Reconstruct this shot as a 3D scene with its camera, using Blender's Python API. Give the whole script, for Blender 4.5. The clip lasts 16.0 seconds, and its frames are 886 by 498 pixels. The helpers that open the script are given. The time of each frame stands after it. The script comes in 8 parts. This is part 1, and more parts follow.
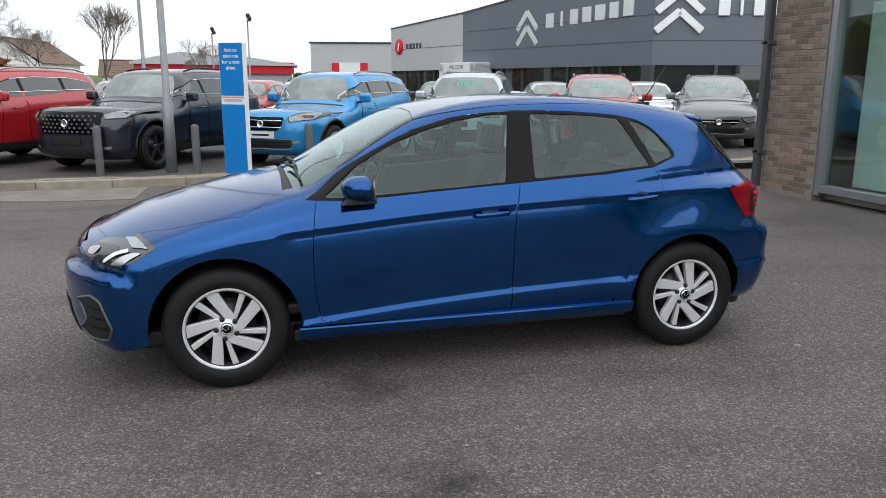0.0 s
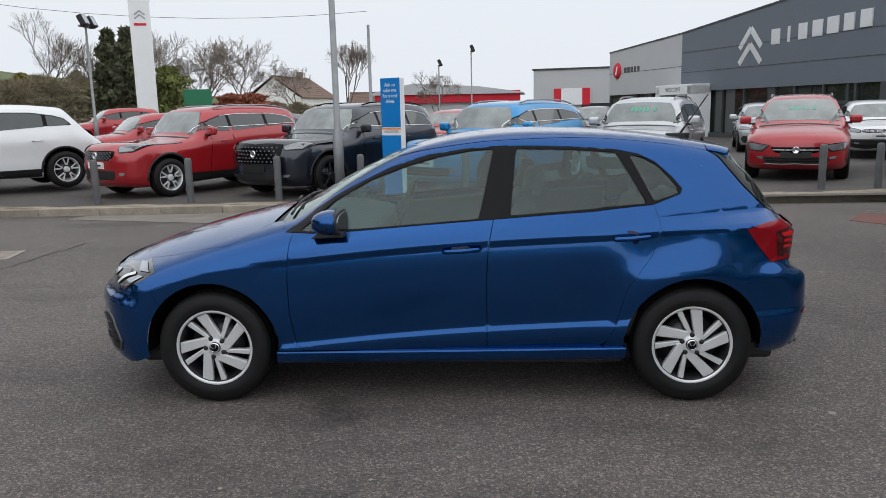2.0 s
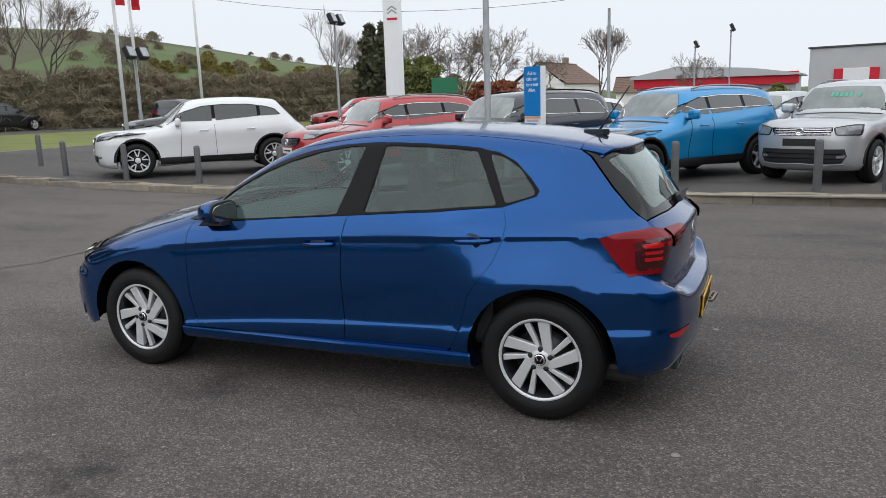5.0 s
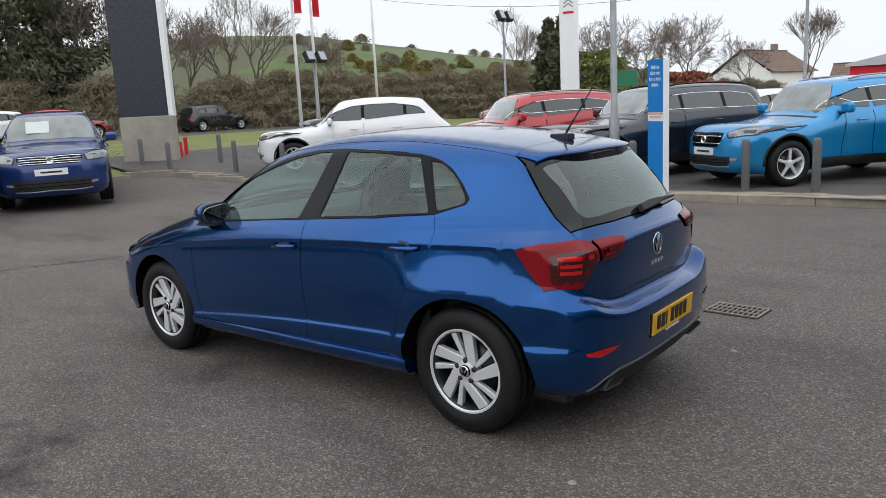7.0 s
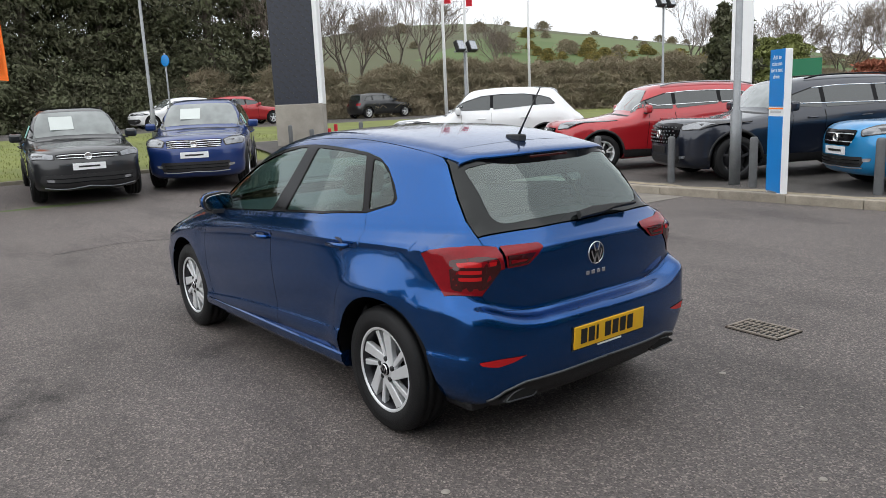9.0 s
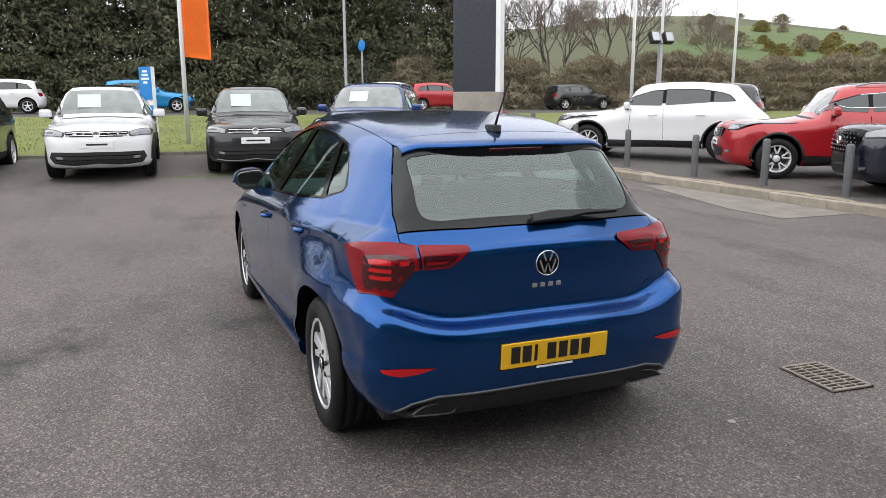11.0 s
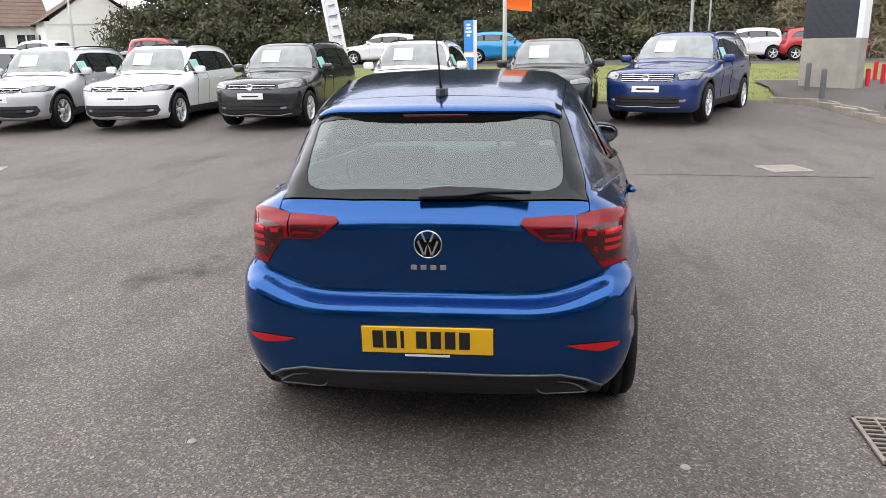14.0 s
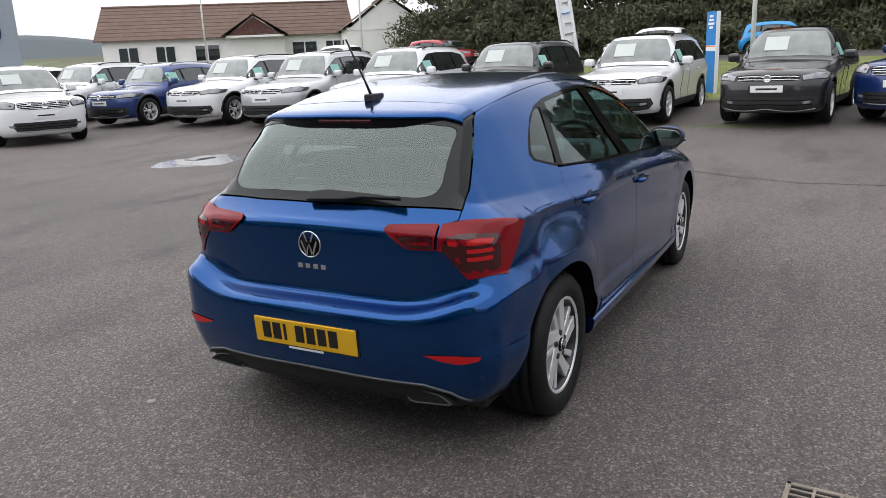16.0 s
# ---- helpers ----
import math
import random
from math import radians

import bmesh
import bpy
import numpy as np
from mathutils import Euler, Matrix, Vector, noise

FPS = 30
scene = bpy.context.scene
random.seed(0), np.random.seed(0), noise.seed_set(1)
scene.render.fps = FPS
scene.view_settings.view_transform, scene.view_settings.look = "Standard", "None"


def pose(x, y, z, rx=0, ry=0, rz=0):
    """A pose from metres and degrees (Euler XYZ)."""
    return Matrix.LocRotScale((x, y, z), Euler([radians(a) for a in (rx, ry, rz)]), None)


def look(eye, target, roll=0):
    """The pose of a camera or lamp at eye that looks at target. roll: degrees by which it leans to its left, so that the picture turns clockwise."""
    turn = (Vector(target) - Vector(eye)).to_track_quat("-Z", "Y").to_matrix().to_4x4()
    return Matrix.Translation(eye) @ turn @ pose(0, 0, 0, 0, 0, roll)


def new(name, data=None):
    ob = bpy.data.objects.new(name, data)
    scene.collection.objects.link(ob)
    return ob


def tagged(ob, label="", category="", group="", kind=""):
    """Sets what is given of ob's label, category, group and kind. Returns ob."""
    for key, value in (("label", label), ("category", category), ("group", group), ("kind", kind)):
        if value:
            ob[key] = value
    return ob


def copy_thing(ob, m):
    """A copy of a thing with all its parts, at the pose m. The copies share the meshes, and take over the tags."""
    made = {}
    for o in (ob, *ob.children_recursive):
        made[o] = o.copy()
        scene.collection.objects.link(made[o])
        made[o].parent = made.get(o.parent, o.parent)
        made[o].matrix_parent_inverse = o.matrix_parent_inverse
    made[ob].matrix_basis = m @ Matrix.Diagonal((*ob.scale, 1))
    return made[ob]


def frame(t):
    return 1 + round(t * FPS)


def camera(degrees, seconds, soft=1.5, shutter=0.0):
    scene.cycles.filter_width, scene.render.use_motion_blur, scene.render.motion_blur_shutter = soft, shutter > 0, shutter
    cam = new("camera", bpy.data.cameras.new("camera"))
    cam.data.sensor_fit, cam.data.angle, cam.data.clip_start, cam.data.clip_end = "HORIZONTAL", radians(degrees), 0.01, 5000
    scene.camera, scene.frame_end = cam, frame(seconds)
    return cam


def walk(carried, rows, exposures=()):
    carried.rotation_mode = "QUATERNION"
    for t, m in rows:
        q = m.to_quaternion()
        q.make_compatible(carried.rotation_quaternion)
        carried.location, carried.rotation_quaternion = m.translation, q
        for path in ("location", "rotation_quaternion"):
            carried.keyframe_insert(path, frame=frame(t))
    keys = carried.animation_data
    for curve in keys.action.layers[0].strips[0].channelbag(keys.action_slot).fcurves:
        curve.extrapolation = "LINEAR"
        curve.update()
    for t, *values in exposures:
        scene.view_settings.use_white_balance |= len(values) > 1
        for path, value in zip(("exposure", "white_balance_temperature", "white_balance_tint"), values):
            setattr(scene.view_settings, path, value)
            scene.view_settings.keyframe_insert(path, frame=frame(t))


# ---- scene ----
cam = camera(60.8, 16.0, soft=0.85)


PATH = [
    (0, (-1.158, -4.528, 1.502), (-0.657, -2.64, 1.072), 0.2),
    (0.5, (-0.843, -4.585, 1.53), (-0.512, -2.652, 1.137), -0.1),
    (1, (-0.494, -4.699, 1.545), (-0.309, -2.743, 1.168), -0.3),
    (1.5, (-0.162, -4.718, 1.525), (-0.104, -2.753, 1.154), -0.9),
    (2, (0.191, -4.688, 1.553), (0.083, -2.724, 1.191), -1.3),
    (2.5, (0.591, -4.722, 1.555), (0.346, -2.772, 1.184), -1.3),
    (3, (0.926, -4.659, 1.53), (0.555, -2.73, 1.153), -1.8),
    (3.5, (1.243, -4.555, 1.555), (0.725, -2.66, 1.181), -1.9),
    (4, (1.641, -4.468, 1.563), (0.951, -2.627, 1.193), -1.6),
    (4.2, (1.783, -4.425, 1.558), (1.073, -2.593, 1.185), -1.7),
    (6.3, (2.961, -3.745, 1.551), (1.897, -2.094, 1.175), -2.7),
    (6.5, (3.061, -3.672, 1.547), (1.945, -2.055, 1.173), -3.0),
    (7, (3.38, -3.537, 1.561), (2.144, -2.009, 1.189), -3.0),
    (7.5, (3.6, -3.36, 1.537), (2.267, -1.916, 1.16), -3.3),
    (8, (3.779, -3.145, 1.562), (2.373, -1.775, 1.181), -3.2),
    (8.5, (4.016, -2.914, 1.556), (2.512, -1.652, 1.174), -2.9),
    (8.7, (4.1, -2.832, 1.566), (2.577, -1.593, 1.184), -2.8),
    (10.8, (4.529, -1.659, 1.496), (2.732, -0.872, 1.109), -0.3),
    (11, (4.554, -1.543, 1.505), (2.736, -0.807, 1.114), -0.2),
    (11.5, (4.684, -1.225, 1.528), (2.807, -0.664, 1.127), 0.3),
    (12, (4.708, -0.914, 1.502), (2.807, -0.457, 1.083), 0.7),
    (12.5, (4.682, -0.622, 1.53), (2.752, -0.333, 1.093), 0.4),
    (13, (4.699, -0.276, 1.54), (2.752, -0.196, 1.09), 0.3),
    (13.5, (4.661, 0.045, 1.512), (2.722, 0.009, 1.023), -0.2),
    (14, (4.602, 0.374, 1.538), (2.681, 0.149, 1.03), -0.9),
    (14.5, (4.581, 0.756, 1.548), (2.698, 0.305, 1.047), -1.4),
    (15, (4.461, 1.094, 1.515), (2.609, 0.531, 1.013), -1.5),
    (15.5, (4.3, 1.433, 1.53), (2.511, 0.692, 1.032), -2.2),
    (16, (4.176, 1.834, 1.533), (2.473, 0.91, 1.037), -2.5),
]
EXPOSURES = [(0, 0.55, 6200, 8), (0.4, 0.29, 6200, 8), (1.0, 0.22, 6200, 9), (4, 0.25, 6200, 9), (6.5, 0.38, 6230, 9), (8.5, 0.58, 6280, 9), (11, 0.91, 6380, 11), (12.5, 1.13, 6420, 12), (13.5, 1.27, 6440, 13), (14, 1.21, 6440, 13), (14.5, 1.03, 6420, 13), (16, 0.66, 6330, 12)]
walk(cam, [(t, look(eye, target, roll)) for t, eye, target, roll in PATH], EXPOSURES)

# ---- world and light ----
world = bpy.data.worlds.new("overcast_sky")
scene.world = world
world.use_nodes = True
wn, wl = world.node_tree.nodes, world.node_tree.links
sky = wn.new("ShaderNodeTexSky")
sky.sky_type, sky.sun_disc = "NISHITA", False
sky.sun_elevation, sky.sun_rotation = radians(48), radians(200)
sky.air_density, sky.dust_density, sky.ozone_density = 1.0, 6.0, 1.0
grey = wn.new("ShaderNodeHueSaturation")
grey.inputs["Saturation"].default_value = 0.12
cloud = wn.new("ShaderNodeMix")
cloud.data_type = "RGBA"
cloud.inputs[0].default_value = 0.93
cloud.inputs[7].default_value = (9.6, 9.75, 10.0, 1)
wl.new(sky.outputs[0], grey.inputs["Color"])
wl.new(grey.outputs[0], cloud.inputs[6])
wl.new(cloud.outputs[2], wn["Background"].inputs[0])
wn["Background"].inputs[1].default_value = 0.079
sun = new("sun", bpy.data.lights.new("sun", "SUN"))
sun.data.energy, sun.data.angle, sun.data.color = 1.35, radians(150), (1.0, 0.97, 0.93)
sun.matrix_world = look((6, -14, 18), (0, 0, 0))


# ---- materials ----
def material(name, base, rough=0.5, metal=0.0, coat=0.0, vary=0.0, scale=4.0, bump=0.0, fine=60.0, other=None, flake=0.0, spec=0.5, rand=0.0):
    m = bpy.data.materials.new(name)
    m.use_nodes = True
    n, l = m.node_tree.nodes, m.node_tree.links
    b = n["Principled BSDF"]
    b.inputs["Base Color"].default_value = (*base, 1)
    b.inputs["Roughness"].default_value, b.inputs["Metallic"].default_value = rough, metal
    b.inputs["Coat Weight"].default_value, b.inputs["Coat Roughness"].default_value = coat, 0.012
    b.inputs["Specular IOR Level"].default_value = spec
    co = n.new("ShaderNodeTexCoord")
    if vary or other:
        big, small, add, mix = n.new("ShaderNodeTexNoise"), n.new("ShaderNodeTexNoise"), n.new("ShaderNodeMath"), n.new("ShaderNodeMix")
        big.inputs["Scale"].default_value, big.inputs["Detail"].default_value = scale, 5
        small.inputs["Scale"].default_value, small.inputs["Detail"].default_value = fine, 3
        for q in (big, small):
            l.new(co.outputs["Object"], q.inputs["Vector"])
        add.operation, add.use_clamp = "MULTIPLY_ADD", True
        l.new(small.outputs[0], add.inputs[0])
        add.inputs[1].default_value = 0.9
        shift = n.new("ShaderNodeMath")
        shift.operation = "MULTIPLY_ADD"
        l.new(big.outputs[0], shift.inputs[0])
        shift.inputs[1].default_value, shift.inputs[2].default_value = 1.4, -0.65
        l.new(shift.outputs[0], add.inputs[2])
        mix.data_type = "RGBA"
        dark = tuple(c * (1 - vary) for c in base) if other is None else other
        mix.inputs[6].default_value = (*dark, 1)
        mix.inputs[7].default_value = (*[min(c * (1 + vary * 0.6), 1) for c in base], 1)
        l.new(add.outputs[0], mix.inputs[0])
        out = mix.outputs[2]
        if rand:
            info, gain, hsv = n.new("ShaderNodeObjectInfo"), n.new("ShaderNodeMath"), n.new("ShaderNodeHueSaturation")
            gain.operation = "MULTIPLY_ADD"
            gain.inputs[1].default_value, gain.inputs[2].default_value = rand, 1 - rand / 2
            l.new(info.outputs["Random"], gain.inputs[0])
            l.new(gain.outputs[0], hsv.inputs["Value"])
            l.new(out, hsv.inputs["Color"])
            out = hsv.outputs[0]
        l.new(out, b.inputs["Base Color"])
    if flake:
        vor, bm_ = n.new("ShaderNodeTexVoronoi"), n.new("ShaderNodeBump")
        vor.inputs["Scale"].default_value = 900
        l.new(co.outputs["Object"], vor.inputs["Vector"])
        bm_.inputs["Strength"].default_value, bm_.inputs["Distance"].default_value = flake, 0.001
        l.new(vor.outputs["Distance"], bm_.inputs["Height"])
        l.new(bm_.outputs[0], b.inputs["Normal"])
    if bump:
        rel, bm_ = n.new("ShaderNodeTexNoise"), n.new("ShaderNodeBump")
        rel.inputs["Scale"].default_value, rel.inputs["Detail"].default_value = fine, 4
        l.new(co.outputs["Object"], rel.inputs["Vector"])
        bm_.inputs["Strength"].default_value, bm_.inputs["Distance"].default_value = bump, 0.01
        l.new(rel.outputs[0], bm_.inputs["Height"])
        l.new(bm_.outputs[0], b.inputs["Normal"])
    return m


def glass(name, tint, gloss=1.0, ior=1.62):
    m = bpy.data.materials.new(name)
    m.use_nodes = True
    n, l = m.node_tree.nodes, m.node_tree.links
    n.remove(n["Principled BSDF"])
    clear, shine, mix, face = n.new("ShaderNodeBsdfTransparent"), n.new("ShaderNodeBsdfGlossy"), n.new("ShaderNodeMixShader"), n.new("ShaderNodeLayerWeight")
    clear.inputs[0].default_value = (*tint, 1)
    shine.inputs["Roughness"].default_value = 0.01
    shine.inputs[0].default_value = (gloss * 0.90, gloss, gloss * 0.97, 1)
    face.inputs[0].default_value = 0.5
    steep, grow = n.new("ShaderNodeMath"), n.new("ShaderNodeMath")
    steep.operation, steep.inputs[1].default_value = "POWER", 4.0
    f0 = ((ior - 1) / (ior + 1)) ** 2 * 1.6
    grow.operation, grow.inputs[1].default_value, grow.inputs[2].default_value = "MULTIPLY_ADD", 1 - f0, f0
    l.new(face.outputs["Facing"], steep.inputs[0])
    l.new(steep.outputs[0], grow.inputs[0])
    l.new(grow.outputs[0], mix.inputs[0])
    l.new(clear.outputs[0], mix.inputs[1])
    l.new(shine.outputs[0], mix.inputs[2])
    l.new(mix.outputs[0], n["Material Output"].inputs[0])
    return m


def paint(name, base, metal=0.35, rough=0.32):
    return material(name, base, rough, metal, coat=0.55 if metal > 0.7 else 1.0, vary=0.06, scale=1.5, fine=30, flake=0.04 if metal > 0.2 else 0.0)


BLUE = paint("blue_metallic_paint", (0.0014, 0.059, 0.220), 0.88, 0.14)
WHITE = paint("white_paint", (0.72, 0.73, 0.74), 0.0)
BLACK = paint("black_paint", (0.008, 0.009, 0.011), 0.1)
CHARCOAL = paint("charcoal_paint", (0.009, 0.010, 0.012), 0.3)
NAVY = paint("navy_paint", (0.006, 0.010, 0.022), 0.3)
RED = paint("red_paint", (0.36, 0.010, 0.016), 0.2)
CYAN = paint("bright_blue_paint", (0.005, 0.23, 0.52), 0.35)
SILVER = paint("silver_paint", (0.50, 0.51, 0.53), 0.5)
GREYCAR = paint("grey_paint", (0.14, 0.145, 0.15), 0.5)
DEEPBLUE = paint("deep_blue_paint", (0.006, 0.030, 0.150), 0.4)
GLOSSBLACK = material("gloss_black_trim", (0.004, 0.004, 0.005), 0.10, spec=0.14)
BORDER = material("black_printed_glass", (0.012, 0.014, 0.014), 0.03, spec=0.3, coat=0.0)
PLASTIC = material("black_plastic", (0.013, 0.013, 0.014), 0.55, vary=0.3, scale=8, fine=300, bump=0.15)
RUBBER = material("tyre_rubber", (0.009, 0.009, 0.0095), 0.6, spec=0.25, vary=0.35, scale=9, fine=120, bump=0.2)
ALLOY = material("silver_alloy", (0.74, 0.75, 0.76), 0.30, 0.45, vary=0.08, scale=6, fine=200)
DARKALLOY = material("dark_alloy", (0.05, 0.05, 0.055), 0.35, 0.7, vary=0.2)
MIRROR = material("dark_mirror_glass", (0.30, 0.32, 0.33), 0.03, 1.0)
CHROME = material("chrome", (0.80, 0.81, 0.83), 0.10, 1.0)
DARKTRIM = material("dark_silver_trim", (0.12, 0.125, 0.13), 0.4, 0.6)
SATIN = material("satin_silver_trim", (0.30, 0.31, 0.33), 0.35, 0.7)
LENSRED = material("red_lamp_lens", (0.215, 0.005, 0.010), 0.06, spec=0.28, coat=0.0, vary=0.25, scale=9, fine=90)
LENSDARK = material("smoked_red_lens", (0.048, 0.003, 0.004), 0.06, coat=0.3)
LENSLIT = material("bright_red_lens", (0.52, 0.010, 0.012), 0.12)
LINER = material("wheel_arch_felt", (0.004, 0.004, 0.0045), 0.95, spec=0.1, vary=0.3, scale=10, fine=90, bump=0.3)
LAMP = material("headlamp_reflector", (0.45, 0.47, 0.50), 0.14, 0.7, coat=0.8, vary=0.25, scale=14, fine=60)
LENSGREY = material("headlamp_lens", (0.022, 0.024, 0.028), 0.08, coat=1.0, vary=0.2, scale=12, fine=60)
LAMPMID = material("car_headlamp_glass", (0.22, 0.23, 0.245), 0.12, 0.4, coat=1.0, vary=0.5, scale=9, fine=30)
LAMPDARK = material("headlamp_housing", (0.012, 0.012, 0.014), 0.2, 0.3, coat=0.8)
CLEAR = glass("clear_glass", (0.46, 0.67, 0.66), ior=1.50)
TINT = glass("rear_window_glass", (0.52, 0.64, 0.62), ior=1.75)
SHOPGLASS = glass("shop_window_glass", (0.84, 0.92, 0.90), ior=1.5)
SEAT = material("grey_seat_cloth", (0.030, 0.031, 0.034), 0.9, vary=0.35, scale=12, fine=250, bump=0.2)
DASH = material("dashboard_plastic", (0.022, 0.023, 0.025), 0.6, vary=0.2, scale=10, fine=300, bump=0.1)
LINING = material("pale_roof_lining", (0.42, 0.42, 0.41), 0.95, vary=0.08, scale=8, fine=300)
PLATE_Y = material("yellow_number_plate", (0.86, 0.48, 0.015), 0.35, vary=0.05)
PLATE_W = material("white_number_plate", (0.74, 0.75, 0.76), 0.4)
INK = material("black_ink", (0.012, 0.012, 0.012), 0.5)
PAPER = material("white_paper", (0.56, 0.60, 0.58), 0.7, vary=0.06)
GREENPAPER = material("green_price_lettering", (0.10, 0.45, 0.30), 0.6)
BOLLARD = material("grey_bollard_plastic", (0.105, 0.108, 0.112), 0.6, vary=0.3, scale=5, fine=60, bump=0.1)
GALV = material("galvanised_steel", (0.26, 0.27, 0.28), 0.5, 0.6, vary=0.25, scale=6, fine=50)
WHITEPAINT = material("white_pole_paint", (0.74, 0.75, 0.75), 0.45, vary=0.08, scale=3, fine=30)
SIGNBLUE = material("sign_blue", (0.003, 0.190, 0.560), 0.4, vary=0.06)
SIGNWHITE = material("sign_white", (0.78, 0.79, 0.80), 0.4, vary=0.04)
ORANGE = material("orange_flag_cloth", (0.85, 0.21, 0.02), 0.7, vary=0.12, scale=3)
FLAGRED = material("red_flag_cloth", (0.58, 0.012, 0.03), 0.7, vary=0.12, scale=3)
FLAGDARK = material("patterned_flag_cloth", (0.20, 0.10, 0.24), 0.7, vary=0.6, scale=3, other=(0.6, 0.58, 0.62))
KERB = material("concrete_kerb", (0.29, 0.255, 0.205), 0.9, vary=0.35, scale=5, fine=70, bump=0.4, rand=0.25)
CONCRETE = material("pale_concrete", (0.31, 0.285, 0.25), 0.9, vary=0.3, scale=3, fine=60, bump=0.3)
CLADDING = material("light_grey_cladding", (0.46, 0.47, 0.48), 0.5, vary=0.06, scale=0.7, fine=8)
DARKCLAD = material("dark_grey_cladding", (0.125, 0.145, 0.175), 0.45, vary=0.08, scale=0.6, fine=8)
FRAMEGREY = material("dark_window_frame", (0.05, 0.052, 0.056), 0.45)
ROOFTILE = material("brown_roof_tile", (0.150, 0.098, 0.075), 0.85, vary=0.35, scale=2, fine=12, rand=0.35)
RENDERWALL = material("cream_render_wall", (0.84, 0.83, 0.80), 0.9, vary=0.08, scale=1.2, fine=25)
BRICK = material("brown_brick", (0.205, 0.150, 0.118), 0.9, vary=0.4, scale=7, fine=90, bump=0.4, rand=0.7)
MORTAR = material("grey_mortar", (0.22, 0.20, 0.18), 0.95, vary=0.2, scale=10, fine=120, bump=0.3)
TOTEM = material("dark_patterned_panel", (0.012, 0.016, 0.030), 0.35, vary=0.5, scale=12, fine=30)
IRON = material("cast_iron", (0.26, 0.22, 0.18), 0.7, 0.1, vary=0.4, scale=12, fine=90, bump=0.3)
# near-black blue that paints the shade in the door handle bowls
RECESS_SHADE = material("painted_recess_shade", (0.002, 0.008, 0.035), 0.5)
BLACKFILL = material("matt_black_fill", (0.006, 0.006, 0.006), 0.9)
BARK = material("grey_brown_bark", (0.120, 0.100, 0.080), 0.95, vary=0.4, scale=5, fine=40, bump=0.5)
TWIG = material("bare_twigs", (0.190, 0.155, 0.125), 0.95, vary=0.35, scale=2, fine=20)
CONIFER = material("dark_conifer_leaf", (0.082, 0.096, 0.045), 0.8, vary=0.5, scale=0.6, fine=6, other=(0.060, 0.050, 0.034))
SHRUB = material("brown_scrub_leaf", (0.235, 0.190, 0.135), 0.9, vary=0.45, scale=0.8, fine=8, other=(0.105, 0.100, 0.052))
OLIVE = material("yellow_green_leaf", (0.17, 0.19, 0.05), 0.85, vary=0.4, scale=1, fine=8, other=(0.10, 0.11, 0.04))
RUSSET = material("russet_shrub_leaf", (0.26, 0.085, 0.045), 0.85, vary=0.4, scale=1, fine=8)
GORSE = material("yellow_gorse", (0.22, 0.165, 0.035), 0.85, vary=0.5, scale=1, fine=6, other=(0.07, 0.08, 0.03))
GRASSM = material("verge_grass", (0.170, 0.190, 0.045), 0.9, vary=0.4, scale=0.8, fine=30, bump=0.5, other=(0.105, 0.120, 0.035))
# distance haze is mixed into this bluish base colour
FARHILL = material("haze_tinted_hill", (0.075, 0.095, 0.105), 0.95, vary=0.2, scale=0.02, fine=0.3)


# ---- building blocks ----
from mathutils.geometry import delaunay_2d_cdt

LOOSE = {}


def thing(name, label, category, at=None, group="", kind=""):
    """An Empty that holds the parts of a thing."""
    ob = new(name)
    ob.empty_display_size = 0.2
    if at is not None:
        ob.matrix_world = at
    return tagged(ob, label, category, group, kind)


def part(name, bm, mat, parent=None, label=""):
    """Links a bmesh, or a finished mesh, as one object under a thing."""
    if isinstance(bm, bmesh.types.BMesh):
        me = bpy.data.meshes.new(name)
        bm.to_mesh(me)
        bm.free()
    else:
        me = bm
    if mat is not None and not me.materials:
        me.materials.append(mat)
    ob = new(name, me)
    if parent is not None:
        ob.parent = parent
    return tagged(ob, label)


def box(size, at=(0, 0, 0), bevel=0.0, turn=None, bm=None, segments=2):
    bm = bm or bmesh.new()
    made = bmesh.ops.create_cube(bm, size=1, matrix=Matrix.Translation(at) @ (turn or Matrix()) @ Matrix.Diagonal((*size, 1)))
    if bevel:
        edges = {e for v in made["verts"] for e in v.link_edges}
        bmesh.ops.bevel(bm, geom=list(edges), offset=bevel, segments=segments, affect="EDGES", profile=0.5)
    return bm


def tube(pts, radius, sides=8, bm=None, cap=True, smooth=True):
    """A round bar along points; radius may be a list."""
    bm = bm or bmesh.new()
    pts = [Vector(p) for p in pts]
    rad = radius if isinstance(radius, (list, tuple)) else [radius] * len(pts)
    rings, side = [], None
    for i, p in enumerate(pts):
        way = (pts[min(i + 1, len(pts) - 1)] - pts[max(i - 1, 0)]).normalized()
        side = (side - way * side.dot(way)).normalized() if side is not None and (side - way * side.dot(way)).length > 1e-4 else way.orthogonal().normalized()
        up = way.cross(side)
        rings.append([bm.verts.new(p + rad[i] * (math.cos(a) * side + math.sin(a) * up)) for a in (2 * math.pi * k / sides for k in range(sides))])
    for a, b in zip(rings, rings[1:]):
        for k in range(sides):
            bm.faces.new((a[k], a[(k + 1) % sides], b[(k + 1) % sides], b[k])).smooth = smooth
    if cap:
        bm.faces.new(rings[0][::-1])
        bm.faces.new(rings[-1])
    return bm


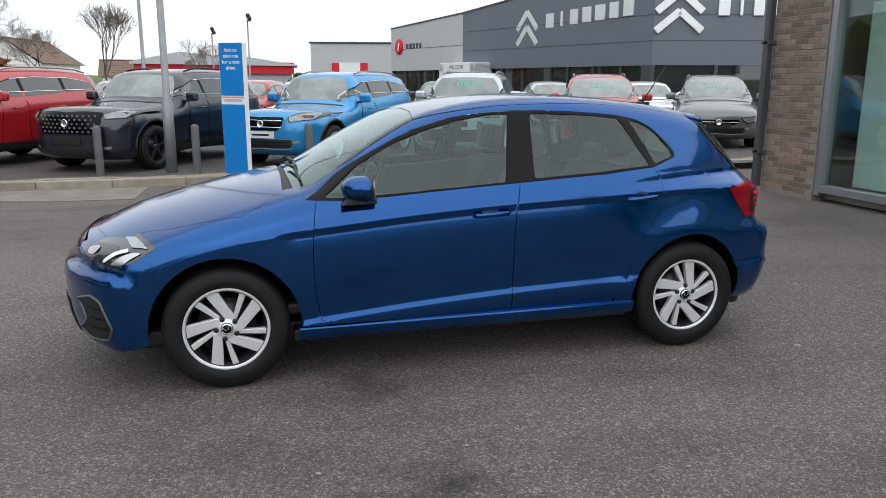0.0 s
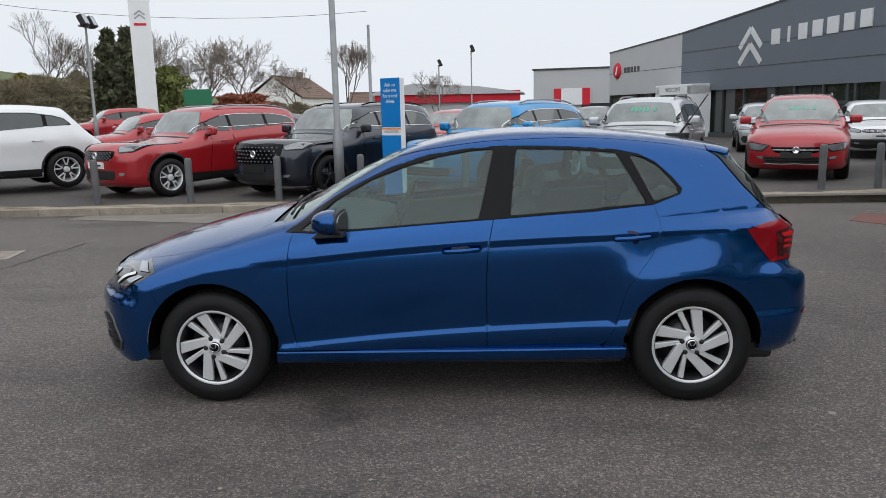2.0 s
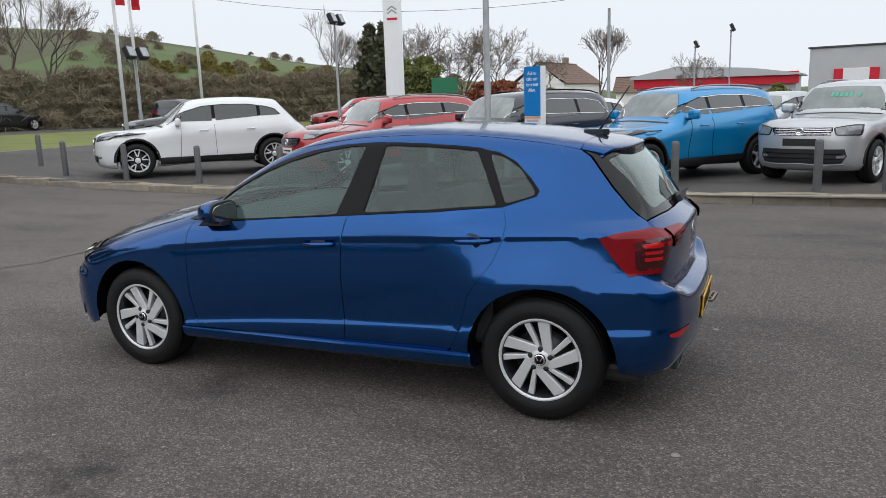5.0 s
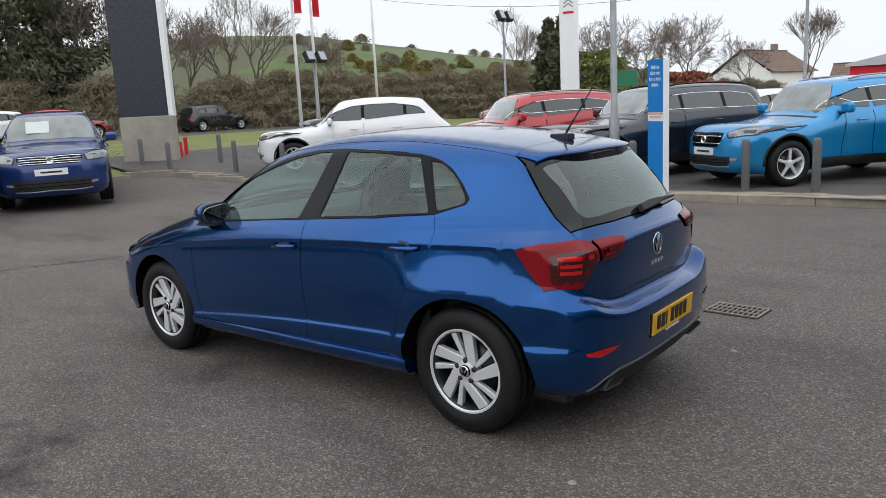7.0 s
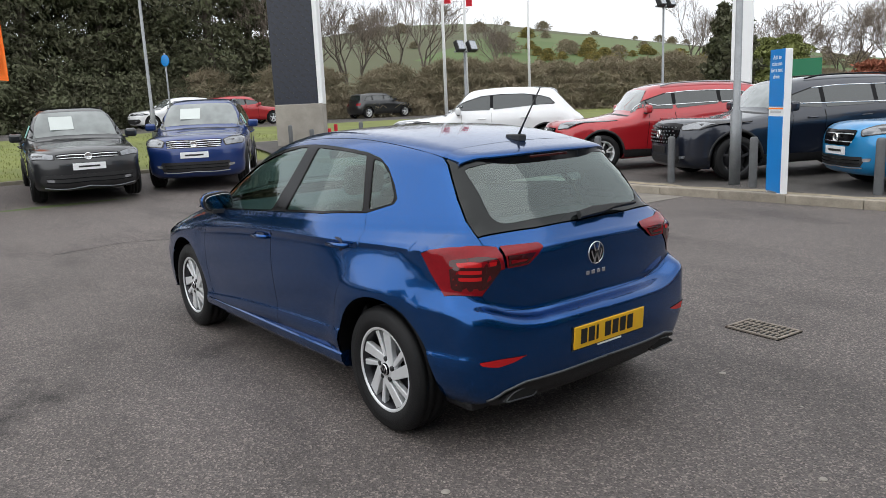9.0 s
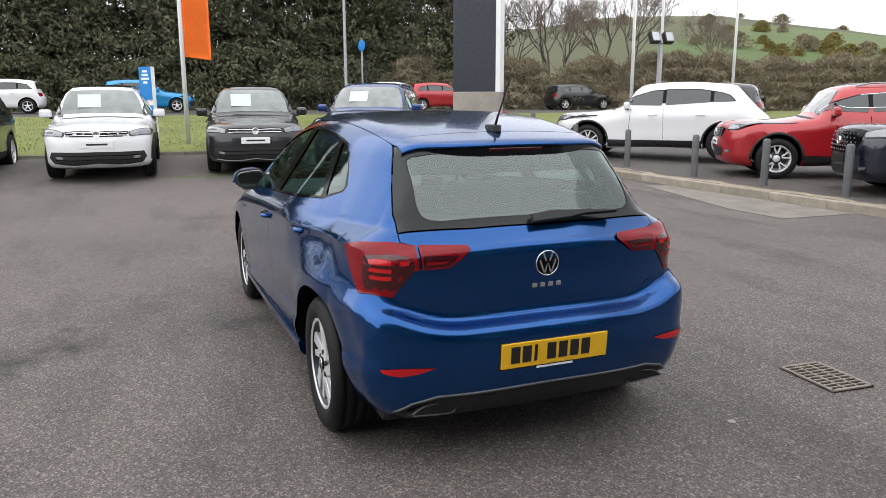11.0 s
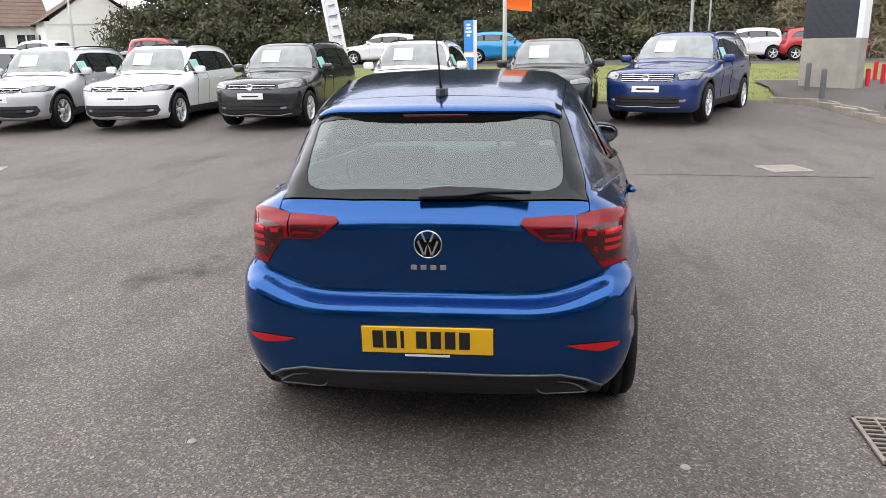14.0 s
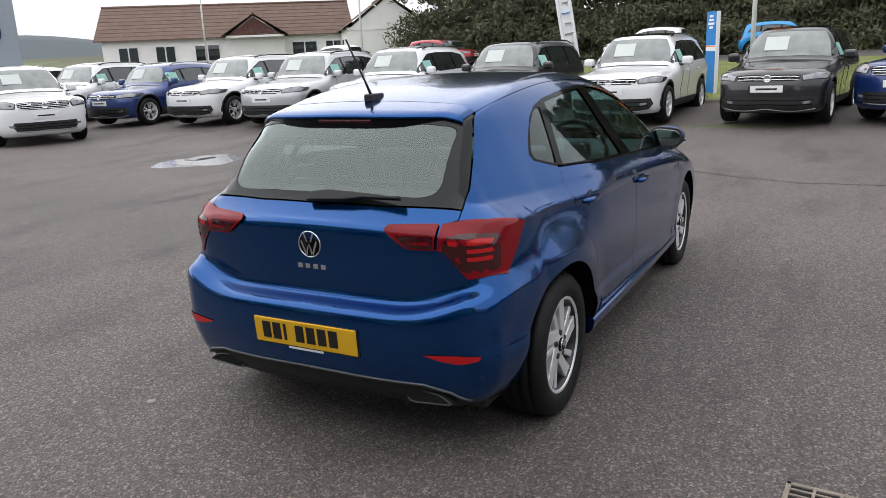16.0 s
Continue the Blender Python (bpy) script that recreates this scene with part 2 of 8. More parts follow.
def lathe(outline, sides=40, axis="y", bm=None, smooth=True):
    """Turns (radius, along) pairs round an axis."""
    bm = bm or bmesh.new()
    rings = []
    for r, h in outline:
        ring = []
        for k in range(sides):
            a = 2 * math.pi * k / sides
            c, s = r * math.cos(a), r * math.sin(a)
            ring.append(bm.verts.new((c, h, s) if axis == "y" else (c, s, h)))
        rings.append(ring)
    for a, b in zip(rings, rings[1:]):
        for k in range(sides):
            f = bm.faces.new((a[k], b[k], b[(k + 1) % sides], a[(k + 1) % sides]))
            f.smooth = smooth
    return bm


def prism(pts, lo, hi, axis="z", bevel=0.0, bm=None):
    """A flat outline given depth between lo and hi along an axis (the outline's two numbers are the other axes, in order)."""
    bm = bm or bmesh.new()

    def place(p, h):
        return (p[0], p[1], h) if axis == "z" else (p[0], h, p[1]) if axis == "y" else (h, p[0], p[1])

    a = [bm.verts.new(place(p, lo)) for p in pts]
    b = [bm.verts.new(place(p, hi)) for p in pts]
    faces = [bm.faces.new(a[::-1]), bm.faces.new(b)]
    n = len(pts)
    for k in range(n):
        faces.append(bm.faces.new((a[k], a[(k + 1) % n], b[(k + 1) % n], b[k])))
    bmesh.ops.recalc_face_normals(bm, faces=faces)
    if bevel:
        bmesh.ops.bevel(bm, geom=[e for f in faces[:2] for e in f.edges], offset=bevel, segments=2, affect="EDGES", profile=0.5)
    return bm


def lettering(words, size, mat, parent, at, spacing=1.0, name="lettering", label=""):
    """Flat raised words in the built-in font, as a mesh part; at: pose of the middle of the writing."""
    cu = bpy.data.curves.new(name, "FONT")
    cu.body, cu.size, cu.extrude, cu.align_x, cu.align_y, cu.space_line = words, size, 0.002, "CENTER", "CENTER", spacing
    ob = bpy.data.objects.new(name, cu)
    scene.collection.objects.link(ob)
    bpy.context.view_layer.update()
    me = bpy.data.meshes.new_from_object(ob.evaluated_get(bpy.context.evaluated_depsgraph_get()))
    bpy.data.objects.remove(ob)
    me.transform(at)
    me.materials.clear()
    return part(name, me, mat, parent, label)


def soften(pts, r, steps=4):
    """Rounds the corners of a flat outline."""
    out, n = [], len(pts)
    for i in range(n):
        a, b, c = (np.array(pts[(i + k) % n], float) for k in (-1, 0, 1))
        la, lc = np.linalg.norm(a - b), np.linalg.norm(c - b)
        ka, kc = min(r / max(la, 1e-6), 0.45), min(r / max(lc, 1e-6), 0.45)
        p, q = b + ka * (a - b), b + kc * (c - b)
        for u in np.linspace(0, 1, steps):
            out.append(tuple((1 - u) ** 2 * p + 2 * u * (1 - u) * b + u * u * q))
    return out


def inside(points, poly):
    """Which points lie in a polygon, by even and odd crossings."""
    x, y, res = points[:, 0], points[:, 1], np.zeros(len(points), bool)
    for p, q in zip(poly, np.roll(poly, -1, 0)):
        if abs(q[1] - p[1]) > 1e-12:
            res ^= ((p[1] > y) != (q[1] > y)) & (x < p[0] + (y - p[1]) / (q[1] - p[1]) * (q[0] - p[0]))
    return res


VIEWS = {"s": ((0, 2), 1, -2.0, 1.0), "r": ((1, 2), 0, 3.2, -1.0), "f": ((1, 2), 0, -3.4, 1.0), "t": ((0, 1), 2, 2.6, -1.0)}


def onto(skin, p, rounds=6):
    """Draws places onto the skin along its slope."""
    p = np.array(p, float)
    for _ in range(rounds):
        p = p + skin.normal(p) * skin.depth(p)[:, None]
    return p


def rim_of(skin, loop, step=0.03):
    """A closed line on the skin through points (view, a, b), each seen from the side, rear, front or top."""
    start, ways, spare = np.zeros((len(loop), 3)), np.zeros((len(loop), 3)), np.zeros((len(loop), 3))
    for row, (view, a, b) in enumerate(loop):
        (i, j), k, begin, way = VIEWS[view]
        start[row, i], start[row, j], start[row, k], ways[row, k] = a, b, begin, way
        spare[row, i], spare[row, j], spare[row, k] = a, b, {"s": -0.8, "r": 1.75, "f": -1.9, "t": 1.2}[view]
    ends, ok = skin.cast(start, ways, 3.2)
    if not ok.all():
        ends[~ok] = onto(skin, spare[~ok], 12)
    ends = list(ends)
    out = []
    for p, q in zip(ends, ends[1:] + ends[:1]):
        n = max(1, int(np.linalg.norm(q - p) / step))
        out += [p + (q - p) * u for u in np.arange(n) / n]
    return onto(skin, np.array(out), 3)


def sheet(name, skin, loop, way, gap=0.002, grid=0.04, lift=0.0, thick=0.014, holes=(), lines=(), mirror=False, step=0.03, rows=(), apart=0.05, levels=(), clear=0.0, bend=0.004):
    """A body panel: the piece of the skin inside a closed line, with turned-in edges."""
    way = np.array(way, float) / np.linalg.norm(way)
    e1 = np.cross(way, (0, 0, 1)) if abs(way[2]) < 0.9 else np.array((0.0, 1.0, 0.0))
    e1 /= np.linalg.norm(e1)
    e2 = np.cross(e1, way)
    rims, flats = [], []
    for k, lp in enumerate((loop, *holes)):
        p = rim_of(skin, lp, step)
        f = np.stack([p @ e1, p @ e2], -1)
        keep = np.linalg.norm(f - np.roll(f, 1, 0), axis=1) > 0.002
        p, f = p[keep], f[keep]
        area = 0.5 * np.sum(f[:, 0] * np.roll(f[:, 1], -1) - f[:, 1] * np.roll(f[:, 0], -1))
        t = np.roll(f, -1, 0) - np.roll(f, 1, 0)
        nrm = np.stack([-t[:, 1], t[:, 0]], -1) / np.maximum(np.linalg.norm(t, axis=1, keepdims=True), 1e-9)
        shift = nrm * gap * (1 if area > 0 else -1) * (1 if k == 0 else -1)
        p = onto(skin, p + shift[:, :1] * e1 + shift[:, 1:] * e2, 3)
        rims.append(p)
        flats.append(np.stack([p @ e1, p @ e2], -1))
    lo, hi = flats[0].min(0), flats[0].max(0)
    us, vs = np.arange(lo[0], hi[0], grid), np.arange(lo[1], hi[1], grid * 0.866)
    pts = np.array([(u + (grid / 2 if j % 2 else 0), v) for j, v in enumerate(vs) for u in us] or [(0, 0)])
    if levels:
        pts = np.array([(u, v) for v in levels for u in np.arange(lo[0] + 0.008, hi[0], min(0.03, step * 1.5))])
    if rows:
        xs = np.arange(rims[0][:, 0].min() - 0.02, rims[0][:, 0].max() + 0.02, apart)
        gx, gu = (g.ravel() for g in np.meshgrid(xs, np.array(rows)))
        gz = np.interp(gx, *skin.belt) + gu
        q, hit = skin.cast(np.stack([gx, np.full(len(gx), -2.0), gz], -1), (0, 1, 0), 2.2)
        q = q[hit]
        own = np.stack([q @ e1, q @ e2], -1)
        far = np.ones(len(pts), bool)
        band = np.interp(onto(skin, pts[:, :1] * e1 + pts[:, 1:] * e2 + float((rims[0] @ way).mean()) * way, 4)[:, 0], *skin.belt)
        high = onto(skin, pts[:, :1] * e1 + pts[:, 1:] * e2 + float((rims[0] @ way).mean()) * way, 4)[:, 2] - band
        far = (high < min(rows) - 0.02) | (high > max(rows) + 0.02)
        pts = np.concatenate([pts[far], own])
    extra = [onto(skin, rim_of(skin, ln, step)[: -1], 1) for ln in lines]
    if extra:
        extra = np.concatenate([np.stack([q @ e1, q @ e2], -1) for q in extra])
        extra = extra[np.unique((extra * 500).round(), axis=0, return_index=True)[1]]
        if clear:
            pts = pts[[np.linalg.norm(extra - q, axis=1).min() > clear for q in pts]]
        pts = np.concatenate([pts, extra])
    ok = inside(pts, flats[0])
    for f in flats[1:]:
        ok &= ~inside(pts, f)
    for f in flats:
        for q in f:
            ok &= np.linalg.norm(pts - q, axis=1) > (0.007 if rows or levels else grid * 0.45)
    pts = pts[ok]
    if len(pts):
        back = max(float((r @ way).min()) for r in rims[:1])
        s = pts[:, :1] * e1 + pts[:, 1:] * e2 + (back - 0.6) * way
        body, hit = skin.cast(s, way, 2.2)
        pts, body = pts[hit], body[hit]
    else:
        body = np.zeros((0, 3))
    flat = np.concatenate(flats + [pts])
    place = np.concatenate(rims + [body])
    edges, n0 = [], 0
    for f in flats:
        edges += [(n0 + i, n0 + (i + 1) % len(f)) for i in range(len(f))]
        n0 += len(f)
    res = delaunay_2d_cdt([Vector(p) for p in flat], edges, [], 0, 1e-6)
    source = [o[0] if o else -1 for o in res[3]]
    tris = np.array([[source[v] for v in f] for f in res[2]])
    tris = tris[(tris >= 0).all(1)]
    mid = flat[tris].mean(1)
    good = inside(mid, flats[0])
    for f in flats[1:]:
        good &= ~inside(mid, f)
    tris = tris[good]
    nrm = skin.normal(place, bend)
    top = place + nrm * lift
    a, b, c = top[tris[:, 0]], top[tris[:, 1]], top[tris[:, 2]]
    flip = np.einsum("ij,ij->i", np.cross(b - a, c - a), nrm[tris].sum(1)) < 0
    tris[flip] = tris[flip][:, ::-1]
    verts, faces, normals, n0 = list(top), [list(t) for t in tris], list(nrm), 0
    for r, f in zip(rims, flats):
        m, k = len(r), len(verts)
        up, n = top[n0:n0 + m], nrm[n0:n0 + m]
        out = np.cross(np.roll(up, -1, 0) - np.roll(up, 1, 0), n)
        out /= np.maximum(np.linalg.norm(out, axis=1, keepdims=True), 1e-9)
        if thick <= 0:
            n0 += m
            continue
        verts += list(up) + list(up - n * thick)
        normals += list(out) * 2
        faces += [[k + i, k + (i + 1) % m, k + m + (i + 1) % m, k + m + i] for i in range(m)]
        n0 += m
    verts, normals = np.array(verts), np.array(normals)
    if mirror:
        verts[:, 1], normals[:, 1] = -verts[:, 1], -normals[:, 1]
        faces = [f[::-1] for f in faces]
    me = bpy.data.meshes.new(name)
    me.from_pydata(verts.tolist(), [], faces)
    me.shade_smooth()
    me.normals_split_custom_set_from_vertices(normals.tolist())
    return me


def views(view, *pts):
    return [(view, a, b) for a, b in pts]


def hull(skin, arches, nu=(12, 36, 12), nv=44, z0=0.62, floor=0.2):
    """A whole car body over the skin, open at the wheel arches (x, z, radius)."""
    xa, xb, rows = skin.xlo + 0.85, skin.xhi - 0.75, []
    for k in range(nu[0]):
        rows.append((xa, math.pi / 2 * (k + 0.5) / nu[0], -1))
    for k in range(nu[1] + 1):
        rows.append((xa + (xb - xa) * k / nu[1], math.pi / 2, 1))
    for k in range(nu[2]):
        rows.append((xb, math.pi / 2 * (nu[2] - k - 0.5) / nu[2], 1))
    phi = np.arange(nv) * 2 * math.pi / nv + math.pi / nv
    pts = []
    for ox, th, sgn in rows:
        way = np.stack([np.full(nv, sgn * math.cos(th)), math.sin(th) * np.sin(phi), math.sin(th) * np.cos(phi)], -1)
        p, ok = skin.cast(np.array((ox, 0, z0)) + way * 3.0, -way, 3.0)
        pts.append(p)
    pts = np.array(pts)
    n, flatp = len(rows), None
    verts = pts.reshape(-1, 3)
    quads = [[i * nv + k, i * nv + (k + 1) % nv, (i + 1) * nv + (k + 1) % nv, (i + 1) * nv + k] for i in range(n - 1) for k in range(nv)]
    quads.append([k for k in range(nv)][::-1])
    quads.append([(n - 1) * nv + k for k in range(nv)])
    keep, gone = [], []
    for q in quads:
        c = verts[q].mean(0)
        cut = len(q) == 4 and abs(c[1]) > 0.45 and any(math.hypot(c[0] - ax, c[2] - az) < ar for ax, az, ar in arches)
        (gone if cut else keep).append(q)
    border = {v for q in gone for v in q} & {v for q in keep for v in q}
    for v in border:
        x, y, z = verts[v]
        ax, az, ar = min(arches, key=lambda a: abs(math.hypot(x - a[0], z - a[1]) - a[2]) + abs(x - a[0]))
        d = max(math.hypot(x - ax, z - az), 1e-6)
        if abs(y) < 0.5:
            continue
        x2, z2 = ax + (x - ax) * ar / d, az + (z - az) * ar / d
        if z2 < floor:
            continue
        p, ok = skin.cast(np.array([[x2, -2.0, z2]]), (0, 1, 0), 2.0)
        if ok[0]:
            verts[v] = (x2, math.copysign(abs(p[0][1]), y), z2)
    me = bpy.data.meshes.new("body")
    me.from_pydata(verts.tolist(), [], keep)
    me.shade_smooth()
    bm = bmesh.new()
    bm.from_mesh(me)
    bmesh.ops.delete(bm, geom=[v for v in bm.verts if not v.link_faces], context="VERTS")
    bmesh.ops.recalc_face_normals(bm, faces=bm.faces)
    bm.to_mesh(me)
    bm.free()
    return me


# ---- car skins ----
def spline(pts, fine=10):
    """A smooth curve through points, as two arrays; segments in a list of lists meet in creases."""
    if isinstance(pts[0][0], (tuple, list)):
        parts = [spline(p, fine) for p in pts]
        return np.concatenate([p[0][:-1] for p in parts[:-1]] + [parts[-1][0]]), np.concatenate([p[1][:-1] for p in parts[:-1]] + [parts[-1][1]])
    a = np.array(pts, float)
    x, y = a[:, 0], a[:, 1]
    if len(x) == 2:
        return x, y
    s = np.diff(y) / np.diff(x)
    m = np.concatenate([s[:1], np.where(s[:-1] * s[1:] > 0, 2 * s[:-1] * s[1:] / (s[:-1] + s[1:] + 1e-12), 0), s[-1:]])
    xs = np.concatenate([np.linspace(x[i], x[i + 1], fine, endpoint=False) for i in range(len(s))] + [x[-1:]])
    i = np.clip(np.searchsorted(x, xs, "right") - 1, 0, len(s) - 1)
    d = x[i + 1] - x[i]
    u = (xs - x[i]) / d
    return xs, (2 * u**3 - 3 * u**2 + 1) * y[i] + (u**3 - 2 * u**2 + u) * d * m[i] + (3 * u**2 - 2 * u**3) * y[i + 1] + (u**3 - u**2) * d * m[i + 1]


class Skin:
    """A smooth car skin: a side profile, a width section and rounded corners, from which panels are cut by projection."""

    def __init__(self, profile, section, belt, plan, sweep=(0.30, 0.20), crown=0.035, soft=0.09, flare=(), taper=0.0, bumper=0.0, smile=0.0):
        self.section, self.belt, self.plan = spline(section), spline(belt), spline(plan)
        self.sweep, self.crown, self.soft, self.flare, self.taper, self.bumper, self.smile = sweep, crown, soft, flare, taper, bumper, smile
        pts = np.array(profile, float)
        n, fine = len(pts), []
        for i in range(n):
            a, b, c, d = pts[(i - 1) % n], pts[i], pts[(i + 1) % n], pts[(i + 2) % n]
            l0, l1, l2 = (max(np.linalg.norm(q - p), 1e-6) ** 0.5 for p, q in ((a, b), (b, c), (c, d)))
            m1 = (c - b + l1 * ((b - a) / l0 - (c - a) / (l0 + l1)))
            m2 = (c - b + l1 * ((d - c) / l2 - (d - b) / (l1 + l2)))
            for u in np.linspace(0, 1, 8, endpoint=False):
                fine.append((2 * u**3 - 3 * u**2 + 1) * b + (u**3 - 2 * u**2 + u) * m1 + (3 * u**2 - 2 * u**3) * c + (u**3 - u**2) * m2)
        poly = np.array(fine)
        self.step = 0.012
        self.lo = poly.min(0) - 0.5
        size = np.ceil((poly.max(0) + 0.5 - self.lo) / self.step).astype(int) + 1
        gx, gz = np.meshgrid(self.lo[0] + np.arange(size[0]) * self.step, self.lo[1] + np.arange(size[1]) * self.step, indexing="ij")
        best, inside = np.full(gx.shape, 1e9), np.zeros(gx.shape, bool)
        for p, q in zip(poly, np.roll(poly, -1, 0)):
            e = q - p
            u = np.clip(((gx - p[0]) * e[0] + (gz - p[1]) * e[1]) / max(e @ e, 1e-12), 0, 1)
            best = np.minimum(best, (gx - p[0] - u * e[0]) ** 2 + (gz - p[1] - u * e[1]) ** 2)
            cross = (p[1] > gz) != (q[1] > gz)
            if abs(e[1]) > 1e-12:
                inside ^= cross & (gx < p[0] + (gz - p[1]) / e[1] * e[0])
        self.grid = np.where(inside, 1, -1) * np.sqrt(best)
        self.zlo, self.zhi = poly[:, 1].min(), poly[:, 1].max()
        self.xlo, self.xhi = poly[:, 0].min(), poly[:, 0].max()

    def inner(self, x, z):
        """Signed distance to the profile, positive inside, by bicubic lookup."""
        g = self.grid
        u, v = (x - self.lo[0]) / self.step, (z - self.lo[1]) / self.step
        u, v = np.clip(u, 1.001, g.shape[0] - 3.001), np.clip(v, 1.001, g.shape[1] - 3.001)
        i, j = u.astype(int), v.astype(int)
        s, t = u - i, v - j

        def weights(f):
            return ((2 - f) * f - 1) * f / 2, ((3 * f - 5) * f * f + 2) / 2, ((4 - 3 * f) * f + 1) * f / 2, (f - 1) * f * f / 2

        ws, wt = weights(s), weights(t)
        return sum(ws[a] * wt[b] * g[i + a - 1, j + b - 1] for a in range(4) for b in range(4))

    def half_width(self, x, z):
        """Half the width at that place of the side view: the section hangs on the belt crease."""
        up = z - np.interp(x, *self.belt)
        w = np.interp(up, *self.section) * np.interp(x, *self.plan)
        if self.smile:
            fill = (np.clip((-0.92 - x) / 0.12, 0, 1) + np.clip((x - 1.40) / 0.08, 0, 1)) * np.clip((up + 0.20) / 0.04, 0, 1) * (up < 0)
            w = w + fill * (0.8665 * np.interp(x, *self.plan) - w)
            rise, fall = np.clip((x - 0.72) / 0.58, 0, 1), np.clip((x - 1.25) / 0.53, 0, 1)
            tuck = 0.052 * rise * rise * (3 - 2 * rise) * (1 - fall * fall * (3 - 2 * fall))
            step = np.clip((up + 0.25) / 0.23, 0, 1)
            w = w - tuck * step * step * (3 - 2 * step) * np.interp(up, (0.03, 0.2, 0.36), (1, 0.5, 0.1))
        w = w - self.taper * np.clip(up / 0.07, 0, 1) * np.clip((x - 0.6) / 0.9, 0, 1.1) ** 1.5
        low = np.clip((0.70 + 0.6 * self.smile - z) / 0.10, 0, 1)
        w = w + self.bumper * low * low * (3 - 2 * low) * np.clip((x - 1.45) / 0.35, 0, 1)
        for cx, cz, r, out in self.flare:
            d = np.hypot(x - cx, z - cz)
            w = w + out * np.exp(-(np.maximum(d - r, 0) / 0.10) ** 2)
        return w

    def depth(self, p):
        """Positive inside the body, about in metres."""
        x, y, z = p[..., 0], np.abs(p[..., 1]), p[..., 2]
        wide = self.section[1].max()
        side = self.half_width(x, z) - y
        q = (np.minimum(y / wide, 1.15)) ** 2.6
        front = np.clip((-0.1 - x) / 1.2, 0, 1)
        rear = np.clip((x - 0.3) / 1.0, 0, 1)
        xe = x - self.sweep[0] * q * front * front * (3 - 2 * front) + self.sweep[1] * q * rear * rear * (3 - 2 * rear)
        ze = z + self.crown * (y / wide) ** 2 * np.clip((z - 0.5) / 0.3, 0, 1)
        if self.smile:
            u, a, b = np.clip((y - 0.36) / 0.40, 0, 1), np.clip((z - 0.525) / 0.185, 0, 1), np.clip((0.89 - z) / 0.13, 0, 1)
            ze = ze - self.smile * u * u * (3 - 2 * u) * a * a * (3 - 2 * a) * b * b * (3 - 2 * b) * rear
        top = self.inner(xe, ze)
        h = np.maximum(self.soft - np.abs(side - top), 0) / self.soft
        return np.minimum(side, top) - h * h * self.soft / 4

    def cast(self, start, way, reach=3.0):
        """First place where rays from outside, along way, meet the skin."""
        start, way = np.asarray(start, float), np.broadcast_to(np.asarray(way, float), np.shape(start))
        lo, hi, done = np.zeros(len(start)), np.full(len(start), reach), np.zeros(len(start), bool)
        for d in np.linspace(0, reach, 61):
            hit = (~done) & (self.depth(start + d * way) > 0)
            lo[hit], hi[hit] = d - reach / 60, d
            done |= hit
        for _ in range(18):
            mid = (lo + hi) / 2
            ins = self.depth(start + mid[:, None] * way) > 0
            hi, lo = np.where(ins, mid, hi), np.where(ins, lo, mid)
        return start + ((lo + hi) / 2)[:, None] * way, done

    def normal(self, p, e=0.004):
        g = np.stack([self.depth(p + e * a) - self.depth(p - e * a) for a in np.eye(3)], -1)
        return -g / np.maximum(np.linalg.norm(g, axis=-1, keepdims=True), 1e-9)


HATCH = Skin(
    profile=[(-1.95, 0.19), (-2.06, 0.23), (-2.105, 0.34), (-2.114, 0.50), (-2.114, 0.560), (-2.098, 0.598), (-2.060, 0.622), (-2.040, 0.670), (-2.010, 0.712), (-1.94, 0.742), (-1.77, 0.812), (-1.45, 0.904), (-1.12, 0.978),
             (-0.93, 1.018), (-0.60, 1.19), (-0.28, 1.335), (0.0, 1.405), (0.35, 1.438), (0.75, 1.432), (1.15, 1.397), (1.45, 1.348), (1.54, 1.325),
             (1.57, 1.295), (1.68, 1.18), (1.80, 1.00), (1.862, 0.941), (1.884, 0.926), (1.892, 0.908), (1.892, 0.86), (1.890, 0.78), (1.884, 0.70), (1.880, 0.652), (1.890, 0.634), (1.940, 0.614), (1.964, 0.598), (1.970, 0.575), (1.972, 0.49),
             (1.956, 0.38), (1.91, 0.26), (1.82, 0.20), (1.2, 0.17), (-1.2, 0.17)],
    section=[[(-0.75, 0.70), (-0.68, 0.775), (-0.60, 0.828), (-0.55, 0.846), (-0.515, 0.855), (-0.490, 0.8575), (-0.470, 0.8565), (-0.442, 0.847)], [(-0.442, 0.847), (-0.40, 0.851), (-0.30, 0.861), (-0.20, 0.867), (-0.10, 0.866), (-0.05, 0.863), (-0.008, 0.8585)],
             [(-0.008, 0.8585), (0.0, 0.866)], [(0.0, 0.866), (0.05, 0.855), (0.092, 0.838)], [(0.092, 0.838), (0.097, 0.834), (0.12, 0.821), (0.14, 0.808)], [(0.14, 0.808), (0.30, 0.700), (0.46, 0.598), (0.56, 0.530), (0.70, 0.44)]],
    belt=[(-2.1, 0.66), (-0.84, 0.785), (-0.3, 0.837), (0.2, 0.871), (1.0, 0.904), (1.9, 0.940)],
    plan=[(-2.1, 0.93), (-1.3, 0.985), (-0.5, 1.0), (0.8, 1.0), (1.05, 0.995), (1.3, 0.974), (1.5, 0.925), (1.65, 0.875), (1.85, 0.80), (2.0, 0.735)],
    sweep=(0.36, 0.13), crown=0.05, soft=0.10, taper=0.10, bumper=0.07, smile=0.10, flare=((1.2755, 0.31, 0.37, 0.016), (-1.2755, 0.31, 0.37, 0.006)))


